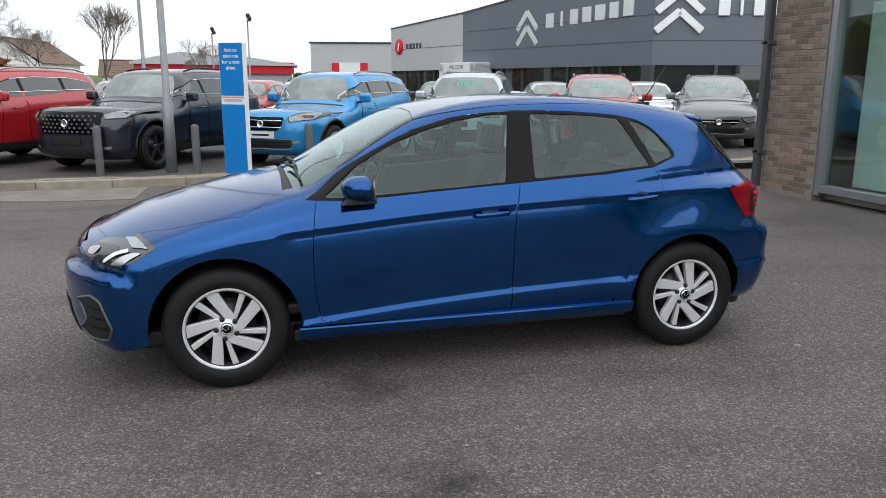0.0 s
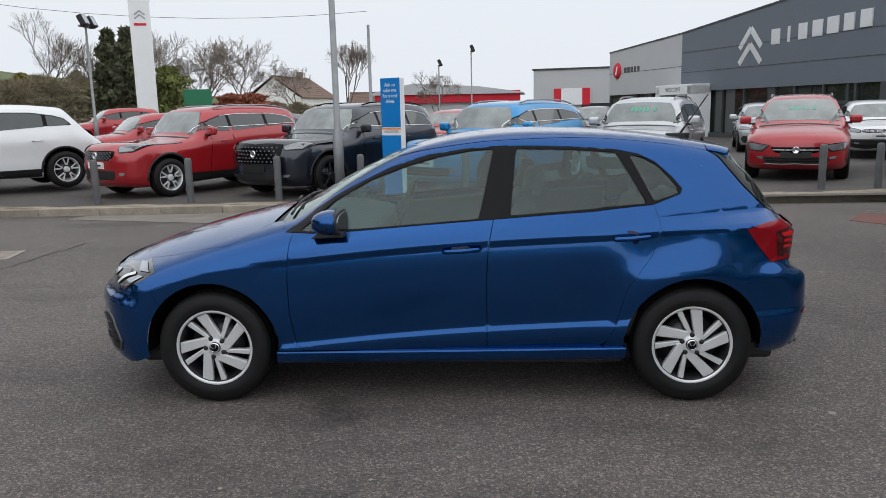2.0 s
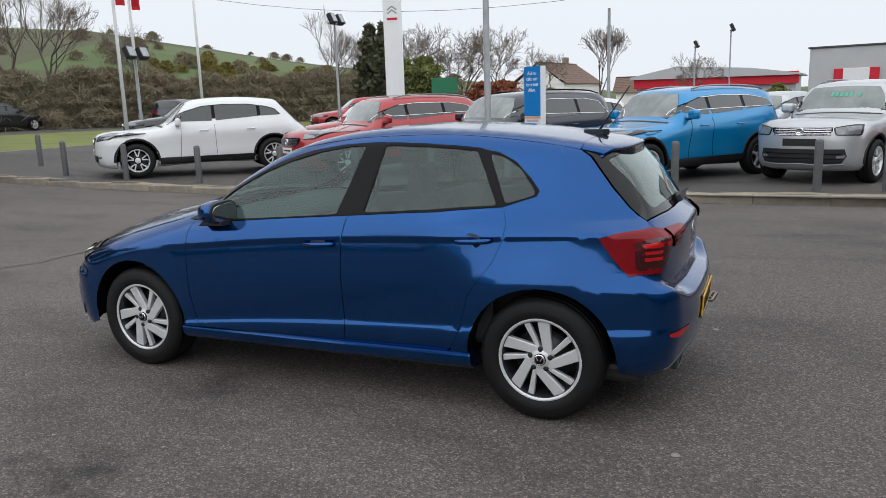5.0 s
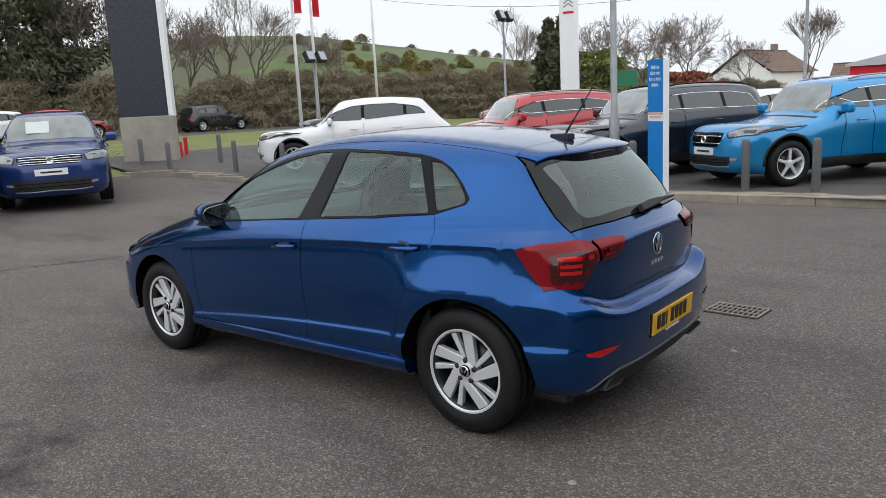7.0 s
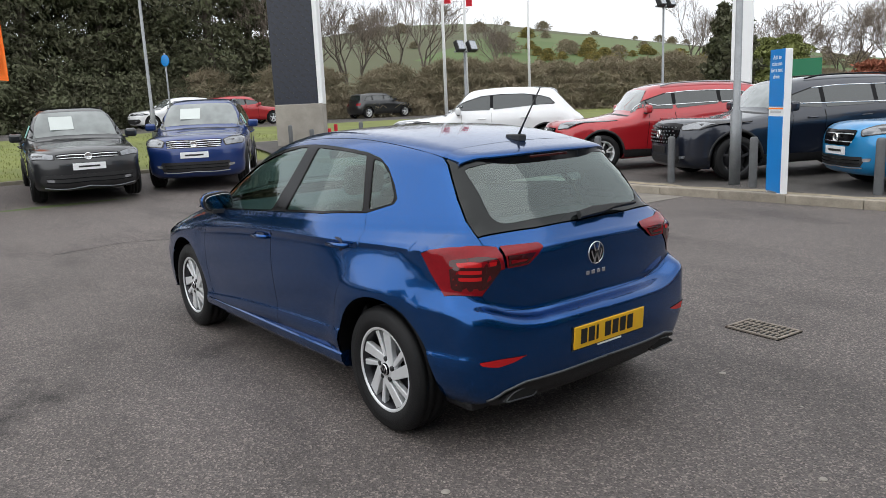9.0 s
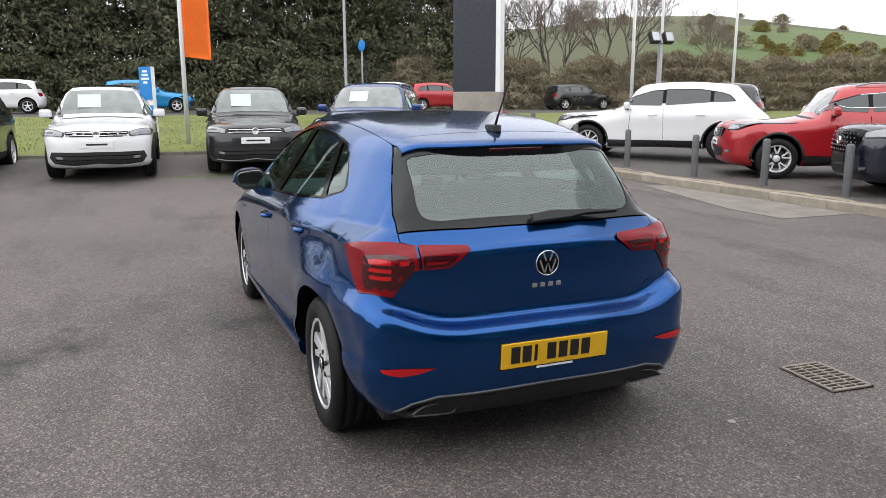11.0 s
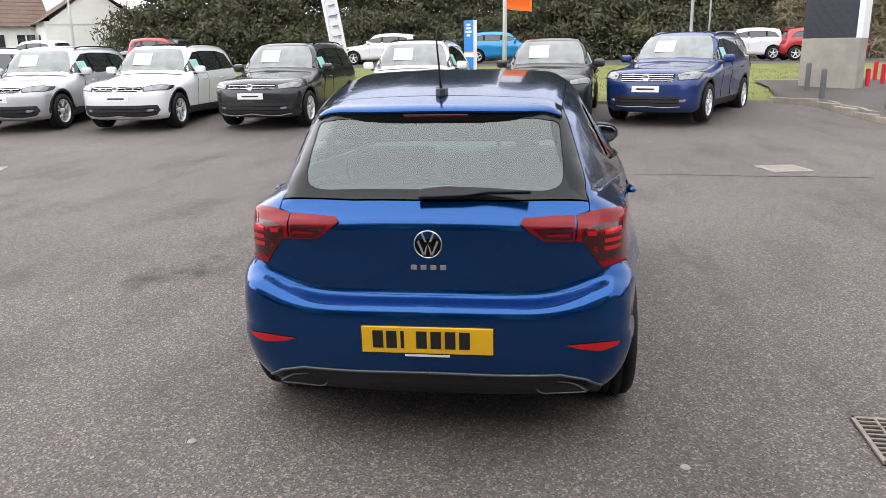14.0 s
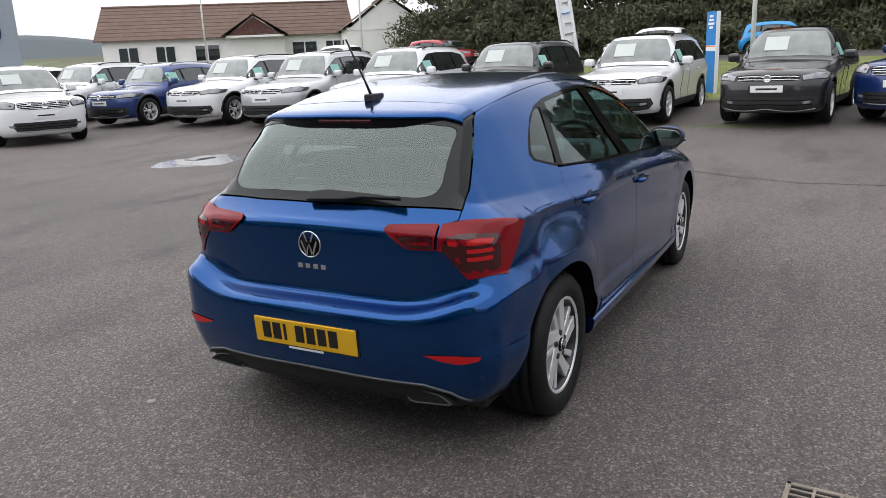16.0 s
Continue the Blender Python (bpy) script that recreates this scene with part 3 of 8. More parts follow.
# ---- wheels and small car parts ----
def blade(inner, outer, w0, w1, skew, depth, turn):
    """One wheel spoke as an outline with depth, from the hub to the rim."""
    pts = []
    for r, w, s in ((inner, w0, 0), (outer, w1, skew)):
        pts.append((r, w, s))
    c, s_ = math.cos(turn), math.sin(turn)
    shift = -0.25 * skew
    flat = [(-pts[0][1] / 2 + shift, inner), (pts[0][1] / 2 + shift, inner), (pts[1][1] / 2 + skew, outer), (-pts[1][1] / 2 + skew, outer)]
    flat = [(c * a - s_ * b, s_ * a + c * b) for a, b in flat]
    return prism(flat, depth[0], depth[1], "y", bevel=0.004)


def wheel_meshes(key, radius, width, rim, spokes, offset=0.0):
    """Tyre, rim and brake meshes for one kind of wheel; the outer face looks to -y."""
    if key in LOOSE:
        return LOOSE[key]
    w = width
    grooves = []
    for g in (-0.25, 0.0, 0.25):
        grooves += [(radius, g * w - 0.007), (radius - 0.007, g * w - 0.005), (radius - 0.007, g * w + 0.005), (radius, g * w + 0.007)]
    side = [(rim - 0.004, -0.44 * w), (rim + 0.008, -0.49 * w), (rim + 0.35 * (radius - rim), -0.53 * w), (rim + 0.4 * (radius - rim), -0.525 * w), (rim + 0.75 * (radius - rim), -0.51 * w), (radius - 0.016, -0.46 * w), (radius - 0.004, -0.40 * w)]
    round_ = 48 if key == "hatch_wheel" else 26
    tyre = lathe(side + grooves + [(r, -h) for r, h in side[::-1]], round_)
    face = -0.40 * w
    barrel = lathe([(rim - 0.002, -0.455 * w), (rim - 0.010, -0.46 * w), (rim - 0.016, -0.43 * w), (rim - 0.030, -0.25 * w), (rim - 0.032, 0.42 * w)], 48)
    hub = lathe([(0.0, face - 0.002), (0.046, face - 0.002), (0.058, face + 0.006), (0.060, face + 0.05)], 32)
    kinds, arms = {}, []
    for k, (w0, w1, skew, at) in enumerate(spokes):
        shape = (w0, w1, skew)
        if shape not in kinds:
            one = prism(soften(w0, 0.006, 3), face + w1, face + skew, "y", bevel=0.004) if isinstance(w0, tuple) else blade(0.034 if w0 > 0.03 else 0.085, rim - 0.012, w0, w1, skew, (face + 0.002, face + 0.032), 0.0)
            kinds[shape] = bpy.data.meshes.new("spoke")
            one.to_mesh(kinds[shape])
            one.free()
        arms.append((kinds[shape], math.degrees(at)))
    disc = lathe([(0.0, -0.02), (rim - 0.065, -0.02), (rim - 0.065, 0.01), (0.0, 0.012)], 32)
    out = []
    for name, bm in (("tyre", tyre), ("rim", barrel), ("brake_disc", disc), ("hub", hub)):
        me = bpy.data.meshes.new(name)
        bm.to_mesh(me)
        bm.free()
        out.append(me)
    out.append(arms)
    LOOSE[key] = out
    return out


def wheel(parent, x, y, meshes, rim_mat, radius, detail=False, spin=0):
    """A wheel with its tyre, rim and brake disc at an axle's end."""
    hub = part("wheel", meshes[1], DARKALLOY if detail else rim_mat, parent)
    hub.matrix_local = pose(x, y, radius, 0, -spin, 0 if y < 0 else 180)
    part("tyre", meshes[0], RUBBER, hub)
    part("brake_disc", meshes[2], DARKALLOY, hub)
    part("hub", meshes[3], rim_mat, hub)
    for arm, angle in meshes[4]:
        part("spoke", arm, rim_mat, hub).matrix_local = pose(0, 0, 0, 0, -angle, 0)
    if detail:
        lip = lathe([(0.2095, -0.090), (0.201, -0.0915), (0.195, -0.086), (0.194, -0.078)], 48)
        part("rim_lip", lip, rim_mat, hub)
    if detail:
        face = -0.40 * 0.195
        for k in range(5):
            a = math.radians(90 + 72 * k)
            bolt = lathe([(0.0, face - 0.004), (0.0125, face - 0.004), (0.013, face + 0.006)], 10)
            bmesh.ops.translate(bolt, vec=(0.052 * math.cos(a), 0, 0.052 * math.sin(a)), verts=bolt.verts)
            part("wheel_bolt", bolt, PLASTIC, hub)
        cap = lathe([(0.0, face - 0.014), (0.026, face - 0.013), (0.030, face - 0.009), (0.031, face)], 24)
        part("hub_cap", cap, GLOSSBLACK, hub)
        ring = lathe([(0.022, face - 0.014), (0.026, face - 0.0155), (0.029, face - 0.012)], 24)
        for s in (-1, 1):
            prism([(s * 0.002, -0.004), (s * 0.008, -0.004), (s * 0.019, 0.014), (s * 0.013, 0.016)], face - 0.016, face - 0.013, "y", bm=ring)
        part("cap_emblem", ring, CHROME, hub)
    return hub


WIDE_BLADE = ((-0.022, 0.201), (0.042, 0.197), (0.060, 0.038), (0.040, 0.020), (0.014, 0.044))
SLIM_BLADE = ((-0.094, 0.178), (-0.064, 0.191), (-0.002, 0.066), (-0.018, 0.052))
TWIN = [s for k in range(5) for s in ((WIDE_BLADE, 0.000, 0.030, math.radians(72 * k)), (SLIM_BLADE, 0.004, 0.032, math.radians(72 * k)))]
FIVE = [s for k in range(5) for s in ((0.028, 0.026, 0.022, math.radians(72 * k - 9)), (0.028, 0.026, -0.022, math.radians(72 * k + 9)))]
STAR = [(0.045, 0.040, 0.0, math.radians(72 * k)) for k in range(5)]


def arch_liner(parent, skin, cx, cz, r, side, y1):
    """The dark inside of a wheel arch, out to the body's edge."""
    bm, rows = bmesh.new(), []
    turns = [math.radians(-3 + 186 * k / 24) for k in range(25)]
    edge = [(cx + r * math.cos(a), cz + r * math.sin(a)) for a in turns]
    outer = np.abs(skin.cast(np.array([[x, -2.0, max(z, 0.31)] for x, z in edge]), (0, 1, 0), 2.0)[0][:, 1])
    for p, y0 in zip(edge, outer):
        rows.append([bm.verts.new((p[0], side * y, p[1])) for y in (max(y0 - 0.012, y1 + 0.02), y1)])
    for a, b in zip(rows, rows[1:]):
        bm.faces.new((a[0], a[1], b[1], b[0])).smooth = True
    bm.faces.new([r_[1] for r_ in rows])
    return part("arch_liner", bm, LINER, parent)


def arc(cx, cz, r, a0, a1, n=14):
    return [(cx + r * math.cos(math.radians(a)), cz + r * math.sin(math.radians(a))) for a in np.linspace(a0, a1, n)]


def sym(view, pts):
    """A loop from the middle over the car's left to the middle, and back on the other side."""
    if view == "t":
        return views("t", *pts) + views("t", *[(x, -y) for x, y in pts[::-1] if abs(y) > 1e-6])
    return views(view, *pts) + views(view, *[(-y, z) for y, z in pts[::-1] if abs(y) > 1e-6])


# ---- the blue hatchback ----
def blue_hatchback():
    car = thing("hatchback_car", "metallic blue five-door hatchback with silver alloy wheels on the forecourt", "car")
    S = HATCH
    FX, RX, AZ, AR = -1.2755, 1.2755, 0.31, 0.366

    def both(name, loop, way, mat, label="", **kw):
        for flip in (False, True):
            me = sheet(name, S, loop, way, mirror=flip, **kw)
            part(name, me, mat, car, label)

    side = (0, 1, -0.12)
    UPS = (-0.53, -0.505, -0.485, -0.470, -0.455, -0.442, -0.425, -0.40, -0.36, -0.30, -0.24, -0.18, -0.12, -0.07, -0.045, -0.024, -0.008, 0.0, 0.018, 0.036, 0.055, 0.075, 0.090, 0.098, 0.115, 0.13)
    belt_f = [(-0.704, 0.930), (-0.469, 0.942), (-0.115, 0.969), (0.243, 0.992)]
    door_m = [(0.214, 0.853), (0.204, 0.704), (0.202, 0.391), (0.199, 0.305)]
    both("front_door", views("s", (-0.815, 0.930), *belt_f, *door_m, (-0.775, 0.305), (-0.815, 0.335), (-0.843, 0.511), (-0.845, 0.697), (-0.84, 0.787), (-0.825, 0.897)), side, BLUE, rows=UPS)
    door_r = [(1.077, 1.046), (1.102, 0.966), (1.093, 0.894), (1.051, 0.791), (0.981, 0.701), (0.925, 0.624), (0.895, 0.52), (0.87, 0.43), (0.825, 0.345), (0.785, 0.305)]
    both("rear_door", views("s", (0.243, 0.992), (0.746, 1.022), *door_r, *door_m[::-1]), side, BLUE, rows=UPS)
    for sy in (-1, 1):
        bar, ends = bmesh.new(), []
        for k in range(25):
            u = k / 24
            x, z = -0.925 + 1.85 * u, 0.296 + 0.014 * u
            bow = 0.006 * math.sin(math.pi * u)
            ends.append([bar.verts.new((x, sy * (y + bow), z + h)) for y, h in ((0.800, 0.012), (0.846, 0.006), (0.856, 0.000), (0.858, -0.008), (0.850, -0.045), (0.832, -0.068), (0.780, -0.080), (0.70, -0.075))])
        for p, q in zip(ends, ends[1:]):
            for j in range(7):
                bar.faces.new((p[j], p[j + 1], q[j + 1], q[j]))
        bar.faces.new(ends[0])
        bar.faces.new(ends[-1])
        bmesh.ops.recalc_face_normals(bar, faces=bar.faces)
        part("sill", bar, BLUE, car)
    dlo_top = [(1.226, 1.092), (1.238, 1.119), (1.186, 1.183), (1.104, 1.259), (1.016, 1.302), (0.897, 1.327), (0.686, 1.345), (0.444, 1.356), (0.292, 1.357), (0.109, 1.347), (-0.106, 1.316), (-0.289, 1.262), (-0.531, 1.149), (-0.714, 1.042), (-0.868, 0.932)]
    hatch = [(-0.510, 1.297), (-0.520, 1.275), (-0.540, 1.22), (-0.568, 1.13), (-0.592, 1.04), (-0.601, 0.978)]
    split = views("s", (1.37, 1.20), (1.43, 1.08), (1.46, 0.97), (1.48, 0.86), (1.50, 0.73))
    frame_loop = views("t", (-0.888, -0.650), (-0.60, -0.630), (-0.27, -0.545), (0.2, -0.545), (0.8, -0.54), (1.2, -0.522), (1.30, -0.513)) + split + views("s", (1.511, 0.606)) + \
        views("s", *arc(RX, AZ, AR, 50, 182), (0.80, 0.302), *door_r[::-1][1:], *dlo_top)
    both("body_side", frame_loop, (0, 0.82, -0.57), BLUE, "blue roof pillar and rear quarter panel", gap=0.0, thick=0.0, rows=UPS, apart=0.025)
    both("quarter_corner", views("t", (1.30, -0.513), (1.40, -0.505)) + views("r", *hatch) + views("r", (-0.603, 0.945), (-0.690, 0.944)) + views("s", (1.60, 0.929), (1.548, 0.912), (1.61, 0.822), (1.685, 0.735), (1.511, 0.606)) + split[::-1], (-0.70, 0.62, -0.35), BLUE, gap=0.0, thick=0.0, grid=0.022, step=0.015, rows=UPS, apart=0.025)
    fender = views("s", (-0.868, 0.932), (-0.815, 0.930), (-0.825, 0.897), (-0.84, 0.787), (-0.845, 0.697), (-0.843, 0.511), (-0.815, 0.335), (-0.775, 0.303), (-0.905, 0.303)) + \
        views("s", *arc(FX, AZ, AR, 0, 140), (-1.60, 0.66), (-1.666, 0.677), (-1.578, 0.728), (-1.672, 0.772)) + views("t", (-1.511, -0.690), (-1.187, -0.765), (-1.09, -0.735), (-0.968, -0.60), (-0.918, -0.60), (-0.888, -0.648))
    both("front_wing", fender, (0.25, 0.85, -0.45), BLUE, gap=0.0015, rows=UPS, apart=0.025)
    corner = S.cast(np.array([[-1.672, -2.0, 0.772]]), (0, 1, 0), 2.0)[0][0]
    nose_edge = views("f", (-0.62, 0.752), (-0.50, 0.737), (-0.30, 0.742), (0, 0.745))
    half = views("t", (-0.960, -0.3), (-0.968, -0.60), (-1.09, -0.735), (-1.187, -0.765), (-1.511, -0.690), (corner[0], corner[1])) + nose_edge[:-1]
    other = [(v, a, -b) if v == "t" else (v, -a, b) for v, a, b in half[::-1]]
    part("bonnet", sheet("bonnet", S, views("t", (-0.962, 0)) + half + nose_edge[-1:] + other, (0.45, 0, -0.9), lines=(views("t", (-1.05, -0.5), (-1.5, -0.46), (-1.85, -0.40)),)), BLUE, car)
    part("scuttle", sheet("scuttle", S, sym("t", [(-0.966, 0), (-0.964, -0.3), (-0.972, -0.60), (-0.918, -0.60), (-0.93, -0.35), (-0.935, 0)]), (0.2, 0, -1), lift=-0.012), PLASTIC, car, "black plastic scuttle below the windscreen")
    part("windscreen", sheet("windscreen", S, sym("t", [(-0.935, 0), (-0.93, -0.35), (-0.918, -0.60), (-0.890, -0.642), (-0.60, -0.622), (-0.27, -0.537), (-0.235, -0.3), (-0.225, 0)]), (0.6, 0, -0.8), lift=-0.002), CLEAR, car, "clear windscreen glass")
    part("roof", sheet("roof", S, sym("t", [(-0.225, 0), (-0.235, -0.3), (-0.27, -0.538), (0.2, -0.543), (0.8, -0.538), (1.2, -0.520), (1.40, -0.503), (1.405, 0)]), (0, 0, -1), grid=0.06), BLUE, car)
    part("roof_lining", sheet("roof_lining", S, sym("t", [(-0.20, 0), (-0.22, -0.50), (0.2, -0.52), (0.8, -0.52), (1.38, -0.47), (1.38, 0)]), (0, 0, -1), grid=0.1, lift=-0.035), LINING, car)

    # black frame round the side windows, and the glass
    front_g = [(-0.775, 0.945), (-0.70, 0.942), (-0.44, 0.956), (-0.056, 0.982), (0.165, 0.998), (0.246, 1.340), (0.139, 1.336), (-0.045, 1.307), (-0.228, 1.258), (-0.41, 1.192), (-0.60, 1.090)]
    rear_g = [(0.332, 1.012), (0.717, 1.036), (1.040, 1.056), (0.895, 1.312), (0.626, 1.333), (0.372, 1.341)]
    quart_g = [(1.082, 1.064), (1.215, 1.100), (1.208, 1.130), (1.128, 1.226), (1.040, 1.282), (0.968, 1.297)]
    holes = [views("s", *soften(g, 0.015)) for g in (front_g, rear_g, quart_g)]
    dlo = views("s", (-0.868, 0.932), *belt_f, (0.746, 1.022), (1.077, 1.047), *dlo_top[:-1])
    both("window_frame", dlo, (0, 1, -0.45), GLOSSBLACK, "gloss black window surround", holes=holes, lift=-0.001, grid=0.05)
    for name, g in zip(("front_door_glass", "rear_door_glass", "quarter_glass"), holes):
        both(name, g, (0, 1, -0.45), CLEAR, "clear side window glass", lift=-0.005, gap=-0.001, thick=0.004, grid=0.06)
    for y in (-1, 1):
        strip = [(x, z + 0.004) for x, z in [(-0.80, 0.932)] + belt_f + [(0.746, 1.022), (1.077, 1.047)]]
        p = rim_of(S, views("s", *strip, *[(x, z - 0.014) for x, z in strip[::-1]]))
        half = p[: len(p) // 2]
        part("belt_moulding", tube([(q[0], q[1] * -y * -1 if y < 0 else -q[1], q[2]) for q in half], 0.006, 6), GLOSSBLACK, car)

    # tailgate
    part("rear_window_border", sheet("rear_window_border", S, sym("r", [(0, 1.312), (-0.25, 1.306)] + [(y + 0.004, z) for y, z in hatch] + [(-0.3, 0.988), (0, 0.990)]), (-0.85, 0, -0.5), lift=0.001, grid=0.06,
         holes=[views("r", *soften([(-0.490, 1.264), (0, 1.278), (0.490, 1.264), (0.492, 1.20), (0.503, 1.10), (0.500, 1.045), (0.455, 1.020), (0, 1.028), (-0.455, 1.020), (-0.500, 1.045), (-0.503, 1.10), (-0.492, 1.20)], 0.05))]), BORDER, car, "black printed border of the rear window")
    part("rear_window", sheet("rear_window", S, views("r", *soften([(-0.490, 1.264), (0, 1.278), (0.490, 1.264), (0.492, 1.20), (0.503, 1.10), (0.500, 1.045), (0.455, 1.020), (0, 1.028), (-0.455, 1.020), (-0.500, 1.045), (-0.503, 1.10), (-0.492, 1.20)], 0.05)), (-0.85, 0, -0.5), lift=-0.001, gap=-0.001, grid=0.06, thick=0.004), TINT, car, "pale tinted rear window")
    gate_low = [(-0.651, 0.737), (-0.640, 0.712), (-0.616, 0.692), (-0.590, 0.675), (-0.548, 0.660), (-0.495, 0.650), (-0.43, 0.643), (-0.33, 0.638), (-0.17, 0.636), (0, 0.636)]
    part("tailgate", sheet("tailgate", S, sym("r", [(0, 0.987), (-0.3, 0.985), (-0.598, 0.975), (-0.600, 0.947), (-0.553, 0.936), (-0.546, 0.848), (-0.574, 0.843), *gate_low]), (-1, 0, 0), levels=tuple(0.625 + 0.010 * k for k in range(36))), BLUE, car)
    lamp_out = views("s", (1.548, 0.912), (1.60, 0.929)) + views("r", (-0.690, 0.944), (-0.603, 0.945), (-0.550, 0.936), (-0.546, 0.846), (-0.572, 0.842), (-0.650, 0.738)) + views("s", (1.685, 0.735), (1.61, 0.822))
    lamp_in = views("r", *soften([(-0.543, 0.934), (-0.44, 0.932), (-0.350, 0.928), (-0.338, 0.914), (-0.425, 0.852), (-0.45, 0.848), (-0.541, 0.846)], 0.008))
    both("tail_lamp", lamp_out, (-0.75, 0.66, 0), LENSRED, "red tail lamp lens", lift=0.003, gap=0.001, thick=0.03, grid=0.025, step=0.015)
    both("tailgate_lamp", lamp_in, (-1, 0, 0), LENSRED, "red inner tail lamp lens", lift=0.010, thick=0.02, grid=0.02, step=0.012)
    both("lamp_inset", views("r", *soften([(-0.735, 0.900), (-0.575, 0.900), (-0.562, 0.848), (-0.635, 0.762), (-0.738, 0.758)], 0.02)), (-0.8, 0.6, 0), LENSDARK, "smoked lower lens", lift=0.0035, thick=0.006, grid=0.03)
    both("lamp_inset", views("r", *soften([(-0.535, 0.900), (-0.385, 0.900), (-0.432, 0.858), (-0.535, 0.853)], 0.008)), (-1, 0, 0), LENSDARK, "smoked lower lens", lift=0.013, thick=0.006, grid=0.02)
    for k in range(3):
        z = 0.885 - 0.030 * k
        both("lamp_bar", views("r", *soften([(-0.722, z), (-0.650, z), (-0.652, z - 0.020), (-0.722, z - 0.020)], 0.004)), (-0.8, 0.6, 0), LENSLIT, "bright red lamp bar", lift=0.005, thick=0.005, grid=0.02, step=0.012)
    both("lamp_bar", views("r", *soften([(-0.625, 0.885), (-0.585, 0.885), (-0.590, 0.866), (-0.622, 0.864)], 0.004)), (-0.8, 0.6, 0), LENSLIT, "bright red lamp bar", lift=0.005, thick=0.005, grid=0.02, step=0.012)
    both("lamp_bar", views("r", *soften([(-0.525, 0.884), (-0.43, 0.880), (-0.445, 0.868), (-0.525, 0.866)], 0.004)), (-1, 0, 0), LENSRED, "red lamp bar", lift=0.015, thick=0.004, grid=0.02, step=0.012)
    bump = views("s", *arc(RX, AZ, AR, -8, 50)) + views("s", (1.511, 0.606), (1.68, 0.733)) + views("r", *gate_low) + views("r", (0, 0.628), (0, 0.620), (0, 0.613), (0, 0.607), (0, 0.600), (0, 0.59), (0, 0.575), (0, 0.55), (0, 0.50), (0, 0.44), (0, 0.39), (0, 0.345), (-0.133, 0.343), (-0.50, 0.340), (-0.62, 0.305)) + views("s", (1.74, 0.235))
    ledge = []
    for k in range(17):
        row = []
        for y in np.linspace(0.035, 0.735, 60):
            u, z = np.clip((y - 0.36) / 0.40, 0, 1), 0.652 - 0.006 * k
            for _ in range(30):
                a, b = np.clip((z - 0.525) / 0.185, 0, 1), np.clip((0.89 - z) / 0.13, 0, 1)
                z = 0.5 * z + 0.5 * (0.652 - 0.006 * k - S.crown * (y / 0.867) ** 2 * np.clip((z - 0.5) / 0.3, 0, 1) + S.smile * u * u * (3 - 2 * u) * a * a * (3 - 2 * a) * b * b * (3 - 2 * b))
            row.append((-y, float(z)))
        ledge.append(views("r", *row, *row[-2:0:-1]))
    both("rear_bumper", bump, (-0.75, 0.66, 0.0), BLUE, gap=0.0, thick=0.0, step=0.010, lines=[views("r", (-0.010, 0.634), (-0.010, 0.36)), views("r", (-0.022, 0.634), (-0.022, 0.36))] + ledge, clear=0.009, bend=0.011, grid=0.014)
    both("reflector", views("r", *soften([(-0.725, 0.470), (-0.648, 0.477), (-0.505, 0.470), (-0.575, 0.447), (-0.650, 0.437), (-0.715, 0.450)], 0.012)), (-0.8, 0.6, 0), LENSLIT, "red rear reflector", lift=0.003, thick=0.006, grid=0.03, step=0.02)
    part("diffuser", sheet("diffuser", S, sym("r", [(0, 0.342), (-0.133, 0.340), (-0.50, 0.337), (-0.62, 0.300), (-0.66, 0.255), (-0.55, 0.205), (0, 0.205)]), (-1, 0, 0.3), lift=-0.004), PLASTIC, car, "black plastic rear diffuser")
    for y in (-1, 1):
        trim = rim_of(S, views("r", (0.0, 0.345), (-0.133, 0.343), (-0.50, 0.338), (-0.60, 0.312), (-0.68, 0.262)))
        cut_ = int(len(trim) * 0.52)
        part("bumper_trim", tube([(q[0] + 0.003, -y * q[1], q[2]) for q in trim[:cut_]], 0.006, 8), DARKTRIM, car, "satin silver bumper strip")
        tip = prism(soften([(y * 0.36, 0.315), (y * 0.56, 0.300), (y * 0.62, 0.262), (y * 0.42, 0.245)], 0.02), 1.80, 1.892, "x", bevel=0.004)
        pipe = part("exhaust_trim", tip, PLASTIC, car)
        # flat black plate on the solid tip paints a dark opening
        part("exhaust_mouth", prism(soften([(y * 0.39, 0.305), (y * 0.55, 0.292), (y * 0.595, 0.267), (y * 0.435, 0.254)], 0.02), 1.892, 1.896, "x"), BLACKFILL, pipe)
        part("exhaust_rim", tube([(1.896, a, b) for a, b in soften([(y * 0.375, 0.310), (y * 0.555, 0.297), (y * 0.61, 0.264), (y * 0.428, 0.249)], 0.02)], 0.003, 6), DARKTRIM, pipe)

    # roof spoiler over the rear window
    ys = np.linspace(-1, 1, 33)

    def spoiler_row(x0, w, bow, drop, slope=0.20):
        xs_ = x0 - bow * np.abs(ys) ** 3
        at = np.minimum(xs_, 1.44 - 0.03 * np.abs(ys) ** 3)
        top_ = S.cast(np.stack([at, ys * min(w, 0.496), np.full(len(ys), 2.4)], -1), (0, 0, -1), 2.2)[0][:, 2]
        row = [(x, y * w, z - (x - a) * slope - drop) for x, y, z, a in zip(xs_, ys, top_, at)]
        return row

    def strips(rows, lids):
        bm = bmesh.new()
        made = [[bm.verts.new(p) for p in r] for r in rows]
        for a, b in zip(made, made[1:]):
            for k in range(len(ys) - 1):
                bm.faces.new((a[k], b[k], b[k + 1], a[k + 1])).smooth = True
        for k in lids:
            bm.faces.new([r[k] for r in made])
        bmesh.ops.recalc_face_normals(bm, faces=bm.faces)
        return bm

